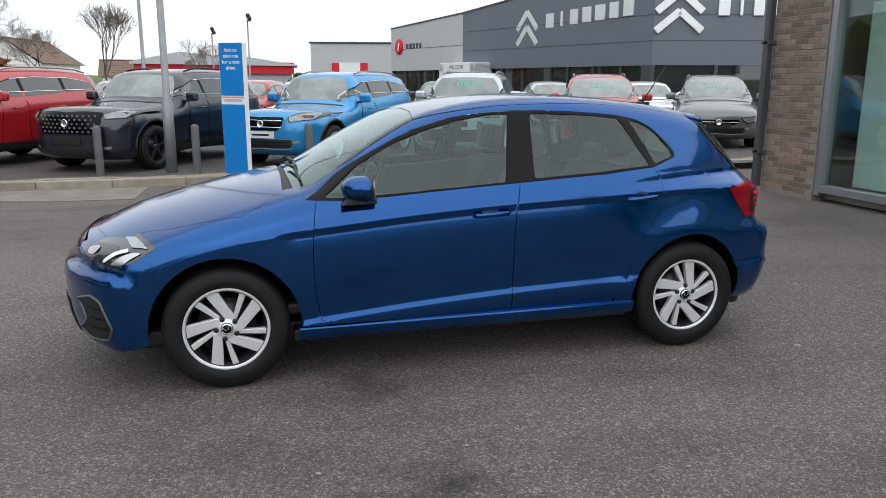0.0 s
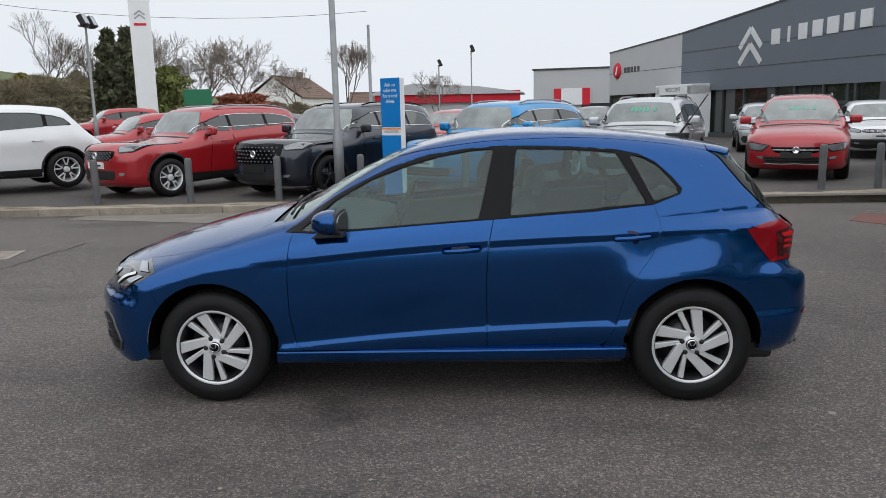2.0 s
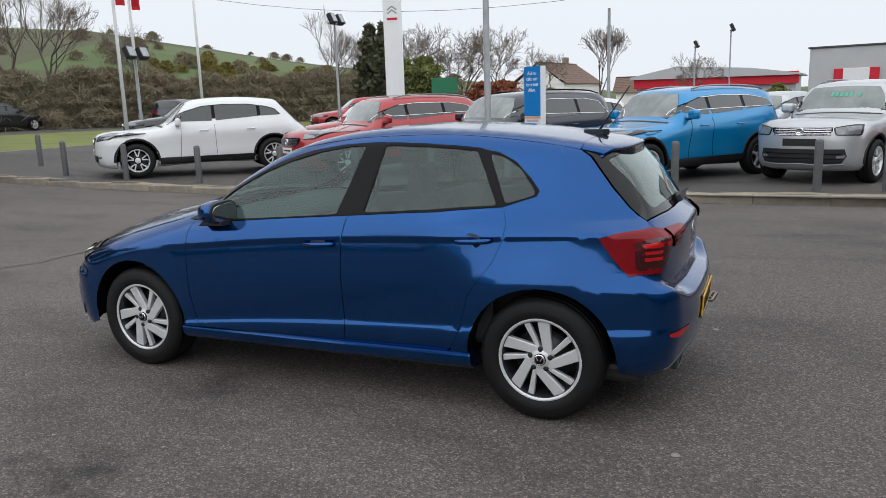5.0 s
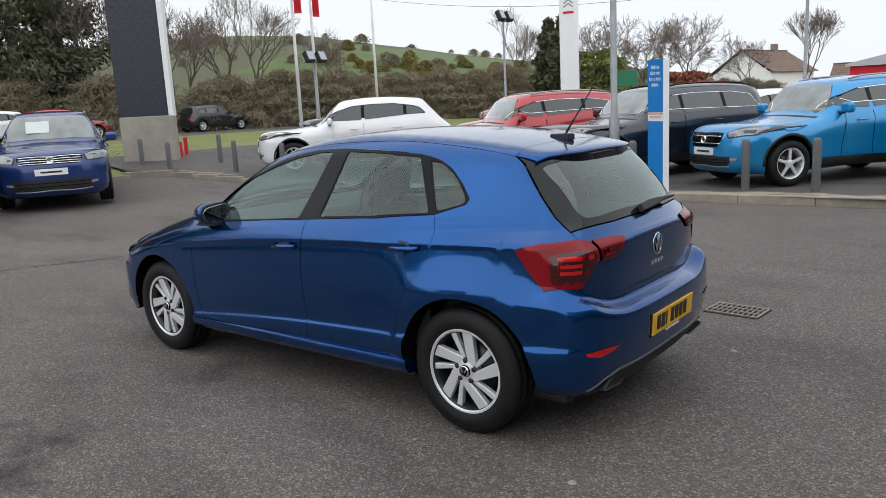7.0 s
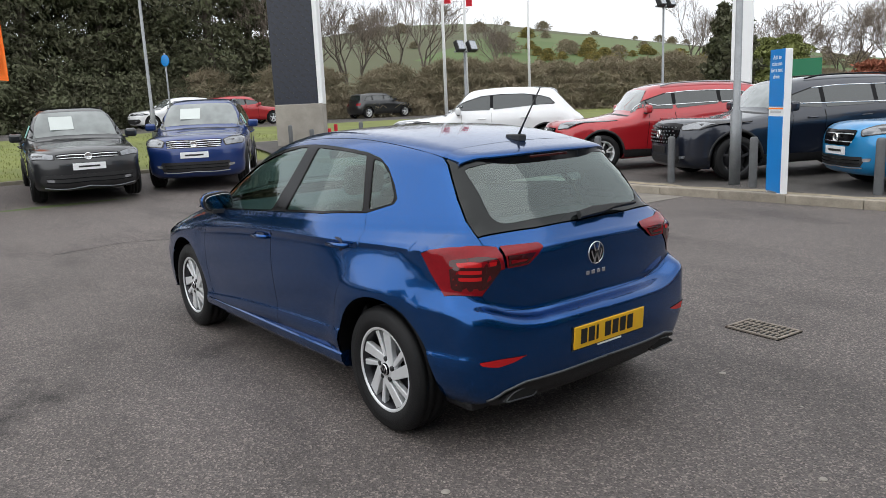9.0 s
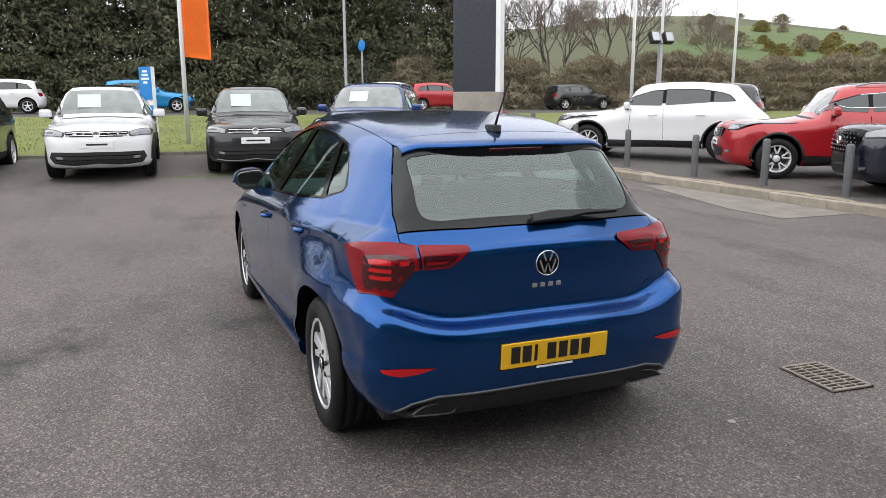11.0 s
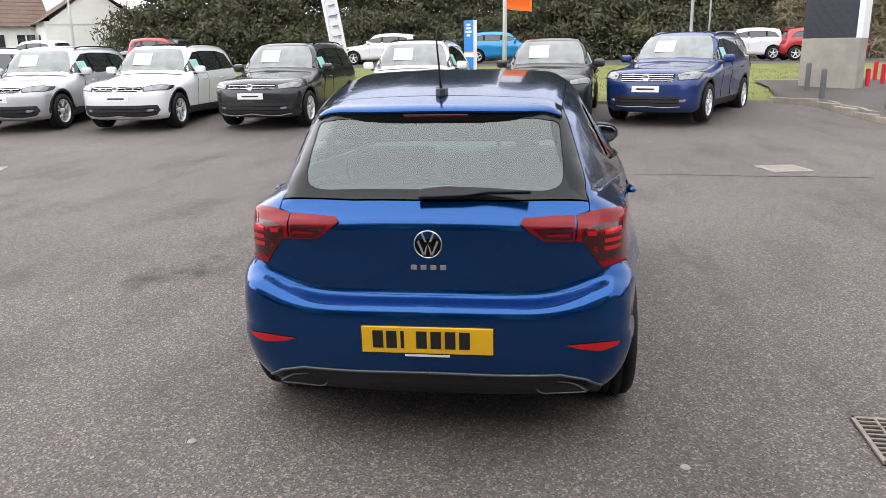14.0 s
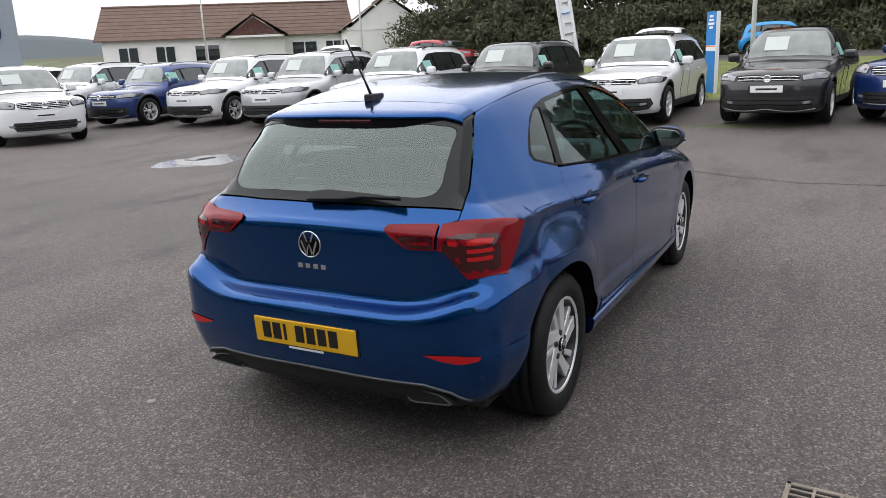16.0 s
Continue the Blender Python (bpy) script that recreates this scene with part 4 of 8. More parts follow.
    spoiler = part("roof_spoiler", strips([spoiler_row(1.406, 0.503, 0.0, 0.001), spoiler_row(1.46, 0.502, 0.02, 0.0), spoiler_row(1.53, 0.500, 0.055, 0.0), spoiler_row(1.592, 0.498, 0.085, 0.002), spoiler_row(1.600, 0.499, 0.088, 0.009), spoiler_row(1.600, 0.501, 0.088, 0.018), spoiler_row(1.56, 0.49, 0.088, 0.03), spoiler_row(1.43, 0.48, 0.0, 0.06)], (0, -1)), BLUE, car)
    # black on this lower face paints the shade on the blue spoiler
    part("spoiler_shade_band", strips([spoiler_row(1.595, 0.497, 0.088, 0.017), spoiler_row(1.600, 0.508, 0.094, 0.042), spoiler_row(1.610, 0.517, 0.102, 0.082), spoiler_row(1.618, 0.524, 0.106, 0.116), spoiler_row(1.610, 0.518, 0.106, 0.126), spoiler_row(1.50, 0.49, 0.06, 0.10)], (0, -1)), GLOSSBLACK, spoiler, "gloss black band painted as the spoiler's shaded lower face")
    part("brake_lamp", box((0.010, 0.26, 0.014), (1.5935, 0, 1.288), 0.003), LENSDARK, spoiler, "high-level brake lamp")

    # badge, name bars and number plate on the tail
    plate = part("number_plate", box((0.008, 0.497, 0.108), (1.9735, 0, 0.487), 0.003, pose(0, 0, 0, 0, 4, 0)), PLATE_Y, car, "yellow rear number plate")
    bx = 1.9785
    for y, w in ((-0.186, 0.040), (-0.134, 0.040), (-0.093, 0.013), (-0.020, 0.040), (0.034, 0.040), (0.088, 0.040), (0.142, 0.040)):
        part("plate_bar", box((0.003, w, 0.070), (bx, y, 0.490), 0.0, pose(0, 0, 0, 0, 4, 0)), INK, plate)
    part("plate_holder", box((0.006, 0.508, 0.118), (1.9675, 0, 0.484), 0.003, pose(0, 0, 0, 0, 4, 0)), PLASTIC, plate)
    part("dealer_bar", box((0.003, 0.17, 0.008), (1.9705, 0, 0.4245), 0.0), SIGNWHITE, plate)
    badge = part("badge", lathe([(0.0, 0.0), (0.050, 0.0), (0.053, 0.002), (0.053, 0.012)], 36), GLOSSBLACK, car, "round black and chrome badge")
    badge.matrix_local = pose(1.892, 0, 0.838, 0, 0, 90)
    ring = lathe([(0.049, -0.001), (0.052, -0.005), (0.055, 0.0), (0.055, 0.008)], 36)
    for s in (-1, 1):
        part("badge_stroke", prism([(s * 0.004, 0.010), (s * 0.012, 0.010), (s * 0.026, 0.043), (s * 0.018, 0.045)], -0.005, 0.0, "y"), CHROME, badge)
        part("badge_stroke", prism([(s * 0.000, 0.004), (s * 0.009, -0.012), (s * 0.018, -0.044), (s * 0.010, -0.044)], -0.005, 0.0, "y"), CHROME, badge)
        part("badge_stroke", prism([(s * 0.010, -0.044), (s * 0.018, -0.044), (s * 0.040, 0.010), (s * 0.034, 0.018)], -0.005, 0.0, "y"), CHROME, badge)
    part("badge_ring", ring, CHROME, badge)
    for y in (-0.056, -0.019, 0.019, 0.056):
        part("name_bar", box((0.004, 0.023, 0.019), (1.8885, y, 0.748), 0.001), CHROME, car, "small chrome name bar")

    # wipers, aerial, mirrors, handles
    for y0, y1 in ((0.55, -0.08), (-0.10, -0.56)):
        way_ = [(-0.915 + 0.02 * abs(u - 0.5), y0 + (y1 - y0) * u) for u in np.linspace(0, 1, 9)]
        at_ = S.cast(np.array([(x + 0.03, y, 2.4) for x, y in way_]), (0, 0, -1), 2.2)[0]
        blade_ = part("front_wiper", tube([(p[0], p[1], p[2] + 0.014) for p in at_], 0.008, 6), PLASTIC, car, "black front wiper")
        part("wiper_arm", tube([(at_[0][0] - 0.05, at_[0][1], at_[0][2] + 0.010), (at_[4][0] - 0.01, at_[4][1], at_[4][2] + 0.028)], 0.008, 6), PLASTIC, blade_)
    wiper = part("rear_wiper", prism([(-0.04, -0.030), (0.13, -0.022), (0.22, -0.008), (0.38, -0.006), (0.38, 0.002), (0.22, 0.012), (0.06, 0.018), (-0.035, 0.006)], 0.0, 0.028, "x", bevel=0.004), PLASTIC, car, "black rear wiper")
    wiper.matrix_local = pose(1.803, 0, 1.018, 0, -31, 0)
    base = part("aerial", prism([(1.30, -0.010), (1.36, -0.026), (1.41, -0.020), (1.44, 0), (1.41, 0.020), (1.36, 0.026), (1.30, 0.010)], 1.352, 1.386, "z", bevel=0.006), PLASTIC, car, "black roof aerial")
    part("aerial_rod", tube([(1.385, 0, 1.380), (1.425, 0, 1.44), (1.545, 0, 1.612)], [0.007, 0.0045, 0.0035], 8), PLASTIC, base)
    for s in (-1, 1):
        bm = bmesh.new()
        bmesh.ops.create_uvsphere(bm, u_segments=24, v_segments=16, radius=1)
        for v in bm.verts:
            x, y, z = v.co
            x2 = 0.115 * x if x < 0 else 0.016 * min(1.0, 2.2 * x)
            v.co = (-0.585 + x2 + 0.012 * abs(y), s * (0.858 + 0.098 * math.copysign(abs(y) ** 0.8, y)), 0.992 + 0.066 * math.copysign(abs(z) ** 0.75, z) * (1 - 0.14 * y))
        for f in bm.faces:
            f.smooth = True
        if s > 0:
            bmesh.ops.reverse_faces(bm, faces=bm.faces)
        bmesh.ops.recalc_face_normals(bm, faces=bm.faces)
        mirror = part("door_mirror", bm, BLUE, car, "blue door mirror housing")
        part("mirror_glass", prism(soften([(s * 0.770, 0.934), (s * 0.925, 0.942), (s * 0.944, 1.000), (s * 0.920, 1.034), (s * 0.800, 1.050), (s * 0.768, 1.030)], 0.03), -0.552, -0.534, "x", bevel=0.004), MIRROR, mirror, "mirror glass")
        part("mirror_rim", prism(soften([(s * 0.758, 0.928), (s * 0.930, 0.934), (s * 0.956, 1.000), (s * 0.930, 1.046), (s * 0.800, 1.060), (s * 0.758, 1.036)], 0.03), -0.572, -0.540, "x", bevel=0.004), PLASTIC, mirror, "black mirror rim")
        for piece in mirror.children:
            for v in piece.data.vertices:
                v.co.x -= 0.14 * (abs(v.co.y) - 0.85)
        part("mirror_base", prism([(-0.70, 0.915), (-0.53, 0.920), (-0.53, 0.946), (-0.66, 0.946)], min(s * 0.77, s * 0.90), max(s * 0.77, s * 0.90), "y", bevel=0.005), PLASTIC, mirror)
        part("indicator_strip", tube([(-0.690, s * 0.83, 0.968), (-0.672, s * 0.91, 0.968), (-0.60, s * 0.955, 0.970)], 0.006, 6), GLOSSBLACK, mirror)
        for hx, hz in ((0.075, 0.838), (0.945, 0.888)):
            y0 = abs(S.cast(np.array([[hx, -2.0, hz]]), (0, 1, 0), 2.0)[0][0][1])
            bm = bmesh.new()
            tube([(hx - 0.095, s * (y0 - 0.004), hz - 0.006), (hx - 0.08, s * (y0 + 0.016), hz - 0.004), (hx, s * (y0 + 0.022), hz), (hx + 0.085, s * (y0 + 0.017), hz + 0.005), (hx + 0.10, s * (y0 - 0.004), hz + 0.006)], [0.010, 0.013, 0.013, 0.013, 0.010], 10, bm=bm)
            handle = part("door_handle", bm, BLUE, car, "blue door handle")
            # flat dark disc on the door paints the shade of the body-coloured bowl
            cup = lathe([(0.0, 0.0), (0.042, 0.0), (0.046, 0.004)], 24)
            bmesh.ops.transform(cup, matrix=pose(hx - 0.005, s * (y0 + 0.0015), hz, 0, 0, 0 if s < 0 else 180) @ Matrix.Diagonal((1.15, 1, 0.85, 1)), verts=cup.verts)
            part("handle_shade_disc", cup, RECESS_SHADE, handle, "dark disc painted as the shade behind the handle")

    # nose
    lamp_low = views("f", (-0.50, 0.725), (-0.522, 0.66), (-0.684, 0.640), (-0.778, 0.629)) + views("s", (-1.666, 0.677))
    both("front_bumper", views("s", *arc(FX, AZ, AR, 140, 188), (-1.75, 0.225)) + views("f", (-0.45, 0.215), (0, 0.215)) + nose_edge[:0:-1] + lamp_low + views("s", (-1.60, 0.66)), (0.72, 0.69, 0), BLUE, gap=0.0, thick=0.0, grid=0.03)
    both("headlamp", views("s", (-1.672, 0.772), (-1.578, 0.728)) + lamp_low[::-1] + nose_edge[1::-1], (0.72, 0.69, -0.1), LENSGREY, "clear headlamp with silver reflector", lift=0.001, gap=-0.001, thick=0.03, grid=0.03)
    both("lamp_unit", views("f", *soften([(-0.46, 0.698), (-0.56, 0.722), (-0.66, 0.722), (-0.715, 0.706), (-0.69, 0.668), (-0.58, 0.655)], 0.01)), (0.72, 0.69, 0), LAMPDARK, "dark lamp unit", lift=0.004, thick=0.006, grid=0.025, step=0.015)
    both("lamp_lens", views("f", *soften([(-0.535, 0.700), (-0.585, 0.712), (-0.625, 0.700), (-0.62, 0.675), (-0.56, 0.670)], 0.02)), (0.72, 0.69, 0), LAMP, "silver projector lens", lift=0.008, thick=0.006, grid=0.02, step=0.012)
    both("day_light", views("s", *soften([(-1.838, 0.655), (-1.822, 0.650), (-1.700, 0.706), (-1.706, 0.718)], 0.003)), (0.72, 0.69, 0), PLATE_W, "white light strip", lift=0.008, thick=0.006, grid=0.025, step=0.015)
    for pts_ in ([(-1.735, 0.752), (-1.675, 0.758), (-1.610, 0.722), (-1.690, 0.722)], [(-1.80, 0.648), (-1.735, 0.648), (-1.640, 0.705), (-1.685, 0.706)]):
        both("lamp_reflector", views("s", *soften(pts_, 0.006)), (0.72, 0.69, 0), LAMP, "silver reflector", lift=0.006, thick=0.006, grid=0.025, step=0.015)
    part("grille", sheet("grille", S, sym("f", [(0, 0.665), (-0.38, 0.672), (-0.38, 0.712), (0, 0.725)]), (1, 0, 0), lift=0.004), GLOSSBLACK, car)
    vent = [(-0.60, 0.462), (-0.715, 0.496), (-0.765, 0.474), (-0.792, 0.345), (-0.765, 0.280), (-0.64, 0.262), (-0.56, 0.300), (-0.62, 0.335), (-0.665, 0.365), (-0.64, 0.425)]
    both("bumper_vent", views("f", *soften(vent, 0.015)), (0.8, 0.6, 0), PLASTIC, "black bumper corner vent", lift=0.002, thick=0.01, grid=0.03, step=0.02)
    for sy in (-1, 1):
        rim_v = rim_of(S, views("f", *soften(vent, 0.015)), 0.02)
        part("vent_surround", tube([(q[0] - 0.004, -sy * q[1], q[2]) for q in list(rim_v) + [rim_v[0]]], 0.007, 6), DARKTRIM, car, "satin grey vent surround")
        for z in (0.335, 0.385, 0.435):
            slat = rim_of(S, views("f", (-0.675, z), (-0.775, z + 0.004)), 0.02)
            part("vent_slat", tube([(q[0] - 0.004, -sy * q[1], q[2]) for q in slat[: len(slat) // 2 + 1]], 0.006, 6), GLOSSBLACK, car)
    part("lower_intake", sheet("lower_intake", S, sym("f", [(0, 0.26), (-0.50, 0.26), (-0.46, 0.42), (0, 0.43)]), (1, 0, 0), lift=0.003), PLASTIC, car)
    part("front_plate", box((0.008, 0.52, 0.111), (-2.092, 0, 0.50), 0.003), PLATE_W, car, "white front number plate")

    # underside, arches, wheels
    part("underbody", box((3.5, 1.36, 0.10), (0.0, 0, 0.235), 0.03), PLASTIC, car)
    for s in (-1, 1):
        arch_liner(car, S, FX, AZ, AR + 0.003, s, 0.50)
        arch_liner(car, S, RX, AZ, AR + 0.003, s, 0.50)
        for x0, x1 in ((-0.95, 0.92),):
            part("sill_underside", box((x1 - x0, 0.12, 0.06), ((x0 + x1) / 2, s * 0.72, 0.235), 0.01), PLASTIC, car)
    meshes = wheel_meshes("hatch_wheel", 0.311, 0.195, 0.210, TWIN)
    for x in (FX, RX):
        for s in (-1, 1):
            wheel(car, x, s * 0.735, meshes, ALLOY, 0.311, True, 23 if x < 0 else -2)

    # cabin
    part("cabin_floor", box((2.6, 1.45, 0.06), (0.25, 0, 0.36), 0.02), DASH, car)
    part("dashboard", prism(soften([(-1.0, 0.60), (-1.0, 0.93), (-0.72, 0.955), (-0.42, 0.90), (-0.38, 0.78), (-0.48, 0.55)], 0.06), -0.70, 0.70, "y", bevel=0.02), DASH, car)
    for s in (-1, 1):
        part("door_card", prism([(-0.80, 0.36), (1.0, 0.36), (1.05, 1.0), (0.25, 0.955), (-0.80, 0.895)], min(s * 0.715, s * 0.745), max(s * 0.715, s * 0.745), "y", bevel=0.01), DASH, car)
        seat = part("front_seat", prism(soften([(-0.32, 0.42), (-0.34, 0.56), (0.10, 0.53), (0.22, 0.50), (0.36, 0.98), (0.44, 1.04), (0.50, 1.00), (0.36, 0.44), (0.20, 0.36)], 0.06), s * 0.37 - 0.24, s * 0.37 + 0.24, "y", bevel=0.05), SEAT, car)
        part("headrest", box((0.10, 0.25, 0.17), (0.475, s * 0.37, 1.145), 0.045, pose(0, 0, 0, 0, 12, 0), segments=3), SEAT, seat)
        part("rear_headrest", box((0.09, 0.24, 0.13), (1.22, s * 0.34, 1.03), 0.04, segments=3), SEAT, car)
    part("rear_bench", prism(soften([(0.62, 0.42), (0.62, 0.56), (0.98, 0.53), (1.16, 0.98), (1.28, 0.98), (1.18, 0.42)], 0.06), -0.62, 0.62, "y", bevel=0.04), SEAT, car)
    part("parcel_shelf", box((0.40, 1.12, 0.02), (1.48, 0, 0.945), 0.006), DASH, car)
    rim = bmesh.new()
    ring = [(-0.33 + 0.07 * math.sin(a), 0.36 + 0.185 * math.cos(a), 0.945 + 0.170 * math.sin(a)) for a in np.linspace(0, 2 * math.pi, 33)]
    tube(ring, 0.015, 8, bm=rim, cap=False)
    steer = part("steering_wheel", rim, DASH, car)
    part("steering_boss", box((0.07, 0.16, 0.11), (-0.35, 0.36, 0.935), 0.025, pose(0, 0, 0, 0, 22, 0)), DASH, steer)
    part("inner_mirror", box((0.03, 0.22, 0.06), (-0.36, 0.0, 1.245), 0.012), DASH, car)
    return car


# ---- other cars ----
WINDOW = material("dark_window_glass", (0.020, 0.027, 0.027), 0.03, coat=1.0, vary=0.4, scale=1.2, fine=5)
# the pale base paints the sky's reflection onto opaque windscreens
SKYSCREEN = material("sky_toned_windscreen", (0.19, 0.21, 0.205), 0.03, coat=1.0, vary=0.6, scale=1.4, fine=4)


TEALPAPER = material("pale_green_paper", (0.30, 0.56, 0.50), 0.5, vary=0.12, scale=9, fine=40)


def clip_x(poly, x0, x1):
    for sign, lim in ((1, x0), (-1, -x1)):
        out = []
        for p, q in zip(poly, poly[1:] + poly[:1]):
            a, b = sign * p[0] - lim, sign * q[0] - lim
            if a >= 0:
                out.append(p)
            if a * b < 0:
                u = a / (a - b)
                out.append((p[0] + u * (q[0] - p[0]), p[1] + u * (q[1] - p[1])))
        poly = out
    return poly


def motor_car(name, label, mat, L=4.49, W=1.84, H=1.66, wb=2.68, fo=0.90, wr=0.35, hood=(0.90, 1.06), cowl=0.52, top=-0.35, rear=0.35, slope=0.30, belt=0.95,
              splits=(0.12, 1.05), dlo_end=0.45, rim=FIVE, rim_mat=ALLOY, face="wide", rails=True, paper=True, clad=True, plate=PLATE_W, dlo_rise=0.06, tail=False, price=False, chrome=False, dark_roof=False):
    """A parked car with its body, windows, lamps, grille, mirrors and wheels; the nose looks to -x."""
    xf = -(wb / 2 + fo)
    xr, xc = xf + L, -(wb / 2) + cowl
    re = xr - rear
    k = W / 2
    h0, h1 = hood
    skin = Skin(
        profile=[(xf + 0.14, 0.22), (xf + 0.03, 0.30), (xf, 0.48), (xf + 0.01, h0 - 0.16), (xf + 0.06, h0 - 0.04), (xf + 0.20, h0 + 0.03), (xc - 0.55, h1 - 0.055), (xc - 0.1, h1), (xc + 0.05, h1 + 0.04),
                 ((xc + top) / 2 + 0.02, (h1 + H) / 2 - 0.02), (top, H - 0.085), (top + 0.35, H - 0.02), ((top + re) / 2 + 0.1, H), (re - 0.35, H - 0.035), (re, H - 0.09), (re + 0.07, H - 0.16),
                 (xr - 0.12 - slope * 0.15, belt + 0.12), (xr - 0.05, belt - 0.10), (xr, 0.66), (xr, 0.48), (xr - 0.05, 0.32), (xr - 0.18, 0.24), (0, 0.24)],
        section=[[(-0.78, k - 0.14), (-0.66, k - 0.07), (-0.55, k - 0.035)], [(-0.55, k - 0.035), (-0.40, k - 0.045), (-0.2, k - 0.02), (0.0, k)], [(0.0, k), (0.02, k - 0.012), (0.08, k - 0.04), (0.11, k - 0.06)],
                 [(0.11, k - 0.06), (0.35, k - 0.17), (0.55, k - 0.27), (0.75, k - 0.40)]],
        belt=[(xf, belt - 0.10), (-0.9, belt - 0.03), (0.8, belt + 0.02), (xr, belt + 0.05)],
        plan=[(xf, 0.94), (-wb / 2, 0.99), (0, 1.0), (wb / 2, 0.99), (xr, 0.94)], sweep=(0.34, 0.24), crown=0.05, soft=0.10)
    car = thing(name, label, "car")
    ar = wr + 0.065
    arches = [(-wb / 2, wr, ar), (wb / 2, wr, ar)]
    part("body", hull(skin, arches), mat, car)

    def both(nm, loop, way, m, label="", **kw):
        for flip in (False, True):
            part(nm, sheet(nm, skin, loop, way, mirror=flip, grid=kw.pop("grid", 0.09) if not flip else 0.09, **kw), m, car, label)

    # windows
    lo = lambda x: belt + 0.105 + dlo_rise * (x - xc) / 3
    hi = H - 0.165
    dlo = [(xc + 0.10, lo(xc)), (xr - dlo_end, lo(xr)), (xr - dlo_end - 0.12, lo(xr) + 0.12), (re - 0.30, hi - 0.07), (re - 0.7, hi - 0.01), (top + 0.75, hi), (top + 0.30, hi - 0.03), ((xc + top) / 2 + 0.22, (lo(0) + hi) / 2 + 0.05)]
    edges = [xc, *splits, xr]
    both("window_trim", views("s", *dlo), (0, 1, -0.5), GLOSSBLACK, lift=0.002, thick=0.004, gap=-0.012)
    for a, b in zip(edges, edges[1:]):
        poly = clip_x(dlo, a + 0.03, b - 0.03)
        if len(poly) > 2:
            both("side_window", views("s", *soften(poly, 0.03)), (0, 1, -0.5), WINDOW, lift=0.005, thick=0.005, gap=0.006)
    yb, yt = k - 0.20, k - 0.36
    part("windscreen", sheet("windscreen", skin, sym("f", [(0, h1 + 0.07), (-yb * 0.6, h1 + 0.065), (-yb, h1 + 0.045), (-(yb + yt) / 2 - 0.02, (h1 + H) / 2), (-yt, H - 0.13), (0, H - 0.105)]), (1, 0, -0.6), lift=0.004, thick=0.006, grid=0.12), SKYSCREEN, car)
    part("scuttle", sheet("scuttle", skin, sym("t", [(xc - 0.10, 0), (xc - 0.09, -yb * 0.6), (xc + 0.0, -yb), (xc + 0.06, -yb), (xc, -yb * 0.6), (xc - 0.02, 0)]), (0, 0, -1), lift=0.003, thick=0.005), PLASTIC, car)
    if tail:
        part("rear_window", sheet("rear_window", skin, sym("r", [(0, belt + 0.16), (-yb * 0.9, belt + 0.17), (-yt, H - 0.17), (0, H - 0.15)]), (-1, 0, -0.3), lift=0.004, grid=0.12), WINDOW, car)
        both("tail_lamp", views("r", *soften([(-k + 0.16, belt + 0.02), (-k * 0.45, belt + 0.0), (-k * 0.5, belt - 0.12), (-k + 0.15, belt - 0.16)], 0.03)), (-0.8, 0.6, 0), LENSRED, lift=0.005)
    if chrome:
        for flip in (1, -1):
            p = rim_of(skin, views("s", *dlo[:7]), 0.08)
            last = int(np.argmin(np.abs(p[:, 0] - dlo[6][0]) + np.abs(p[:, 2] - dlo[6][1])))
            part("window_strip", tube([(q[0], flip * (q[1] - 0.004), q[2]) for q in p[1:last + 1]], 0.009, 6), CHROME, car, "chrome strip round the side windows")
    if dark_roof:
        part("roof_panel", sheet("roof_panel", skin, sym("t", [(top + 0.12, 0), (top + 0.16, -yt * 0.92), (re - 0.45, -yt * 0.92), (re - 0.40, 0)]), (0, 0, -1), lift=0.003, thick=0.004, grid=0.15), GLOSSBLACK, car, "black glass roof panel")
    # nose
    styles = {
        "wide": dict(lamp=[(0.50, 0.868), (0.90, 0.895), (0.89, 0.795), (0.52, 0.775)], grille=(0.50, 0.775, 0.868, 2), low=(0.78, 0.30, 0.50), chrome=True),
        "big": dict(lamp=[(0.50, 0.885), (0.88, 0.93), (0.86, 0.79), (0.54, 0.765)], grille=(0.49, 0.745, 0.885, 4), low=(0.66, 0.34, 0.52), chrome=True),
        "mesh": dict(lamp=[(0.56, 0.87), (0.90, 0.91), (0.86, 0.81), (0.60, 0.79)], grille=(0.56, 0.58, 0.89, 0), low=(0.60, 0.30, 0.42), chrome=False),
        "tiger": dict(lamp=[(0.50, 0.92), (0.86, 0.95), (0.80, 0.83), (0.56, 0.80)], grille=(0.48, 0.68, 0.84, 0), low=(0.50, 0.36, 0.52), chrome=False),
        "v": dict(lamp=[(0.46, 0.87), (0.90, 0.93), (0.86, 0.82), (0.50, 0.77)], grille=(0.40, 0.64, 0.86, 2), low=(0.56, 0.34, 0.48), chrome=True),
        "slots": dict(lamp=[(0.48, 0.84), (0.84, 0.88), (0.84, 0.72), (0.52, 0.72)], grille=(0.48, 0.72, 0.84, 5), low=(0.66, 0.34, 0.56), chrome=True),
        "split": dict(lamp=[(0.44, 0.74), (0.84, 0.80), (0.82, 0.64), (0.58, 0.60)], grille=(0.42, 0.58, 0.70, 1), low=(0.56, 0.34, 0.46), chrome=True),
    }
    st = styles[face]
    s0 = h0 / 0.93
    kk = k / 0.92
    fy = lambda y: y * kk
    fz = lambda z: z * s0
    both("headlamp", views("f", *soften([(-fy(a), fz(b)) for a, b in st["lamp"]], 0.03)), (0.8, 0.6, 0), LAMPDARK, lift=0.005, thick=0.02, grid=0.06)
    la = np.array(st["lamp"])
    mid = la.mean(0)
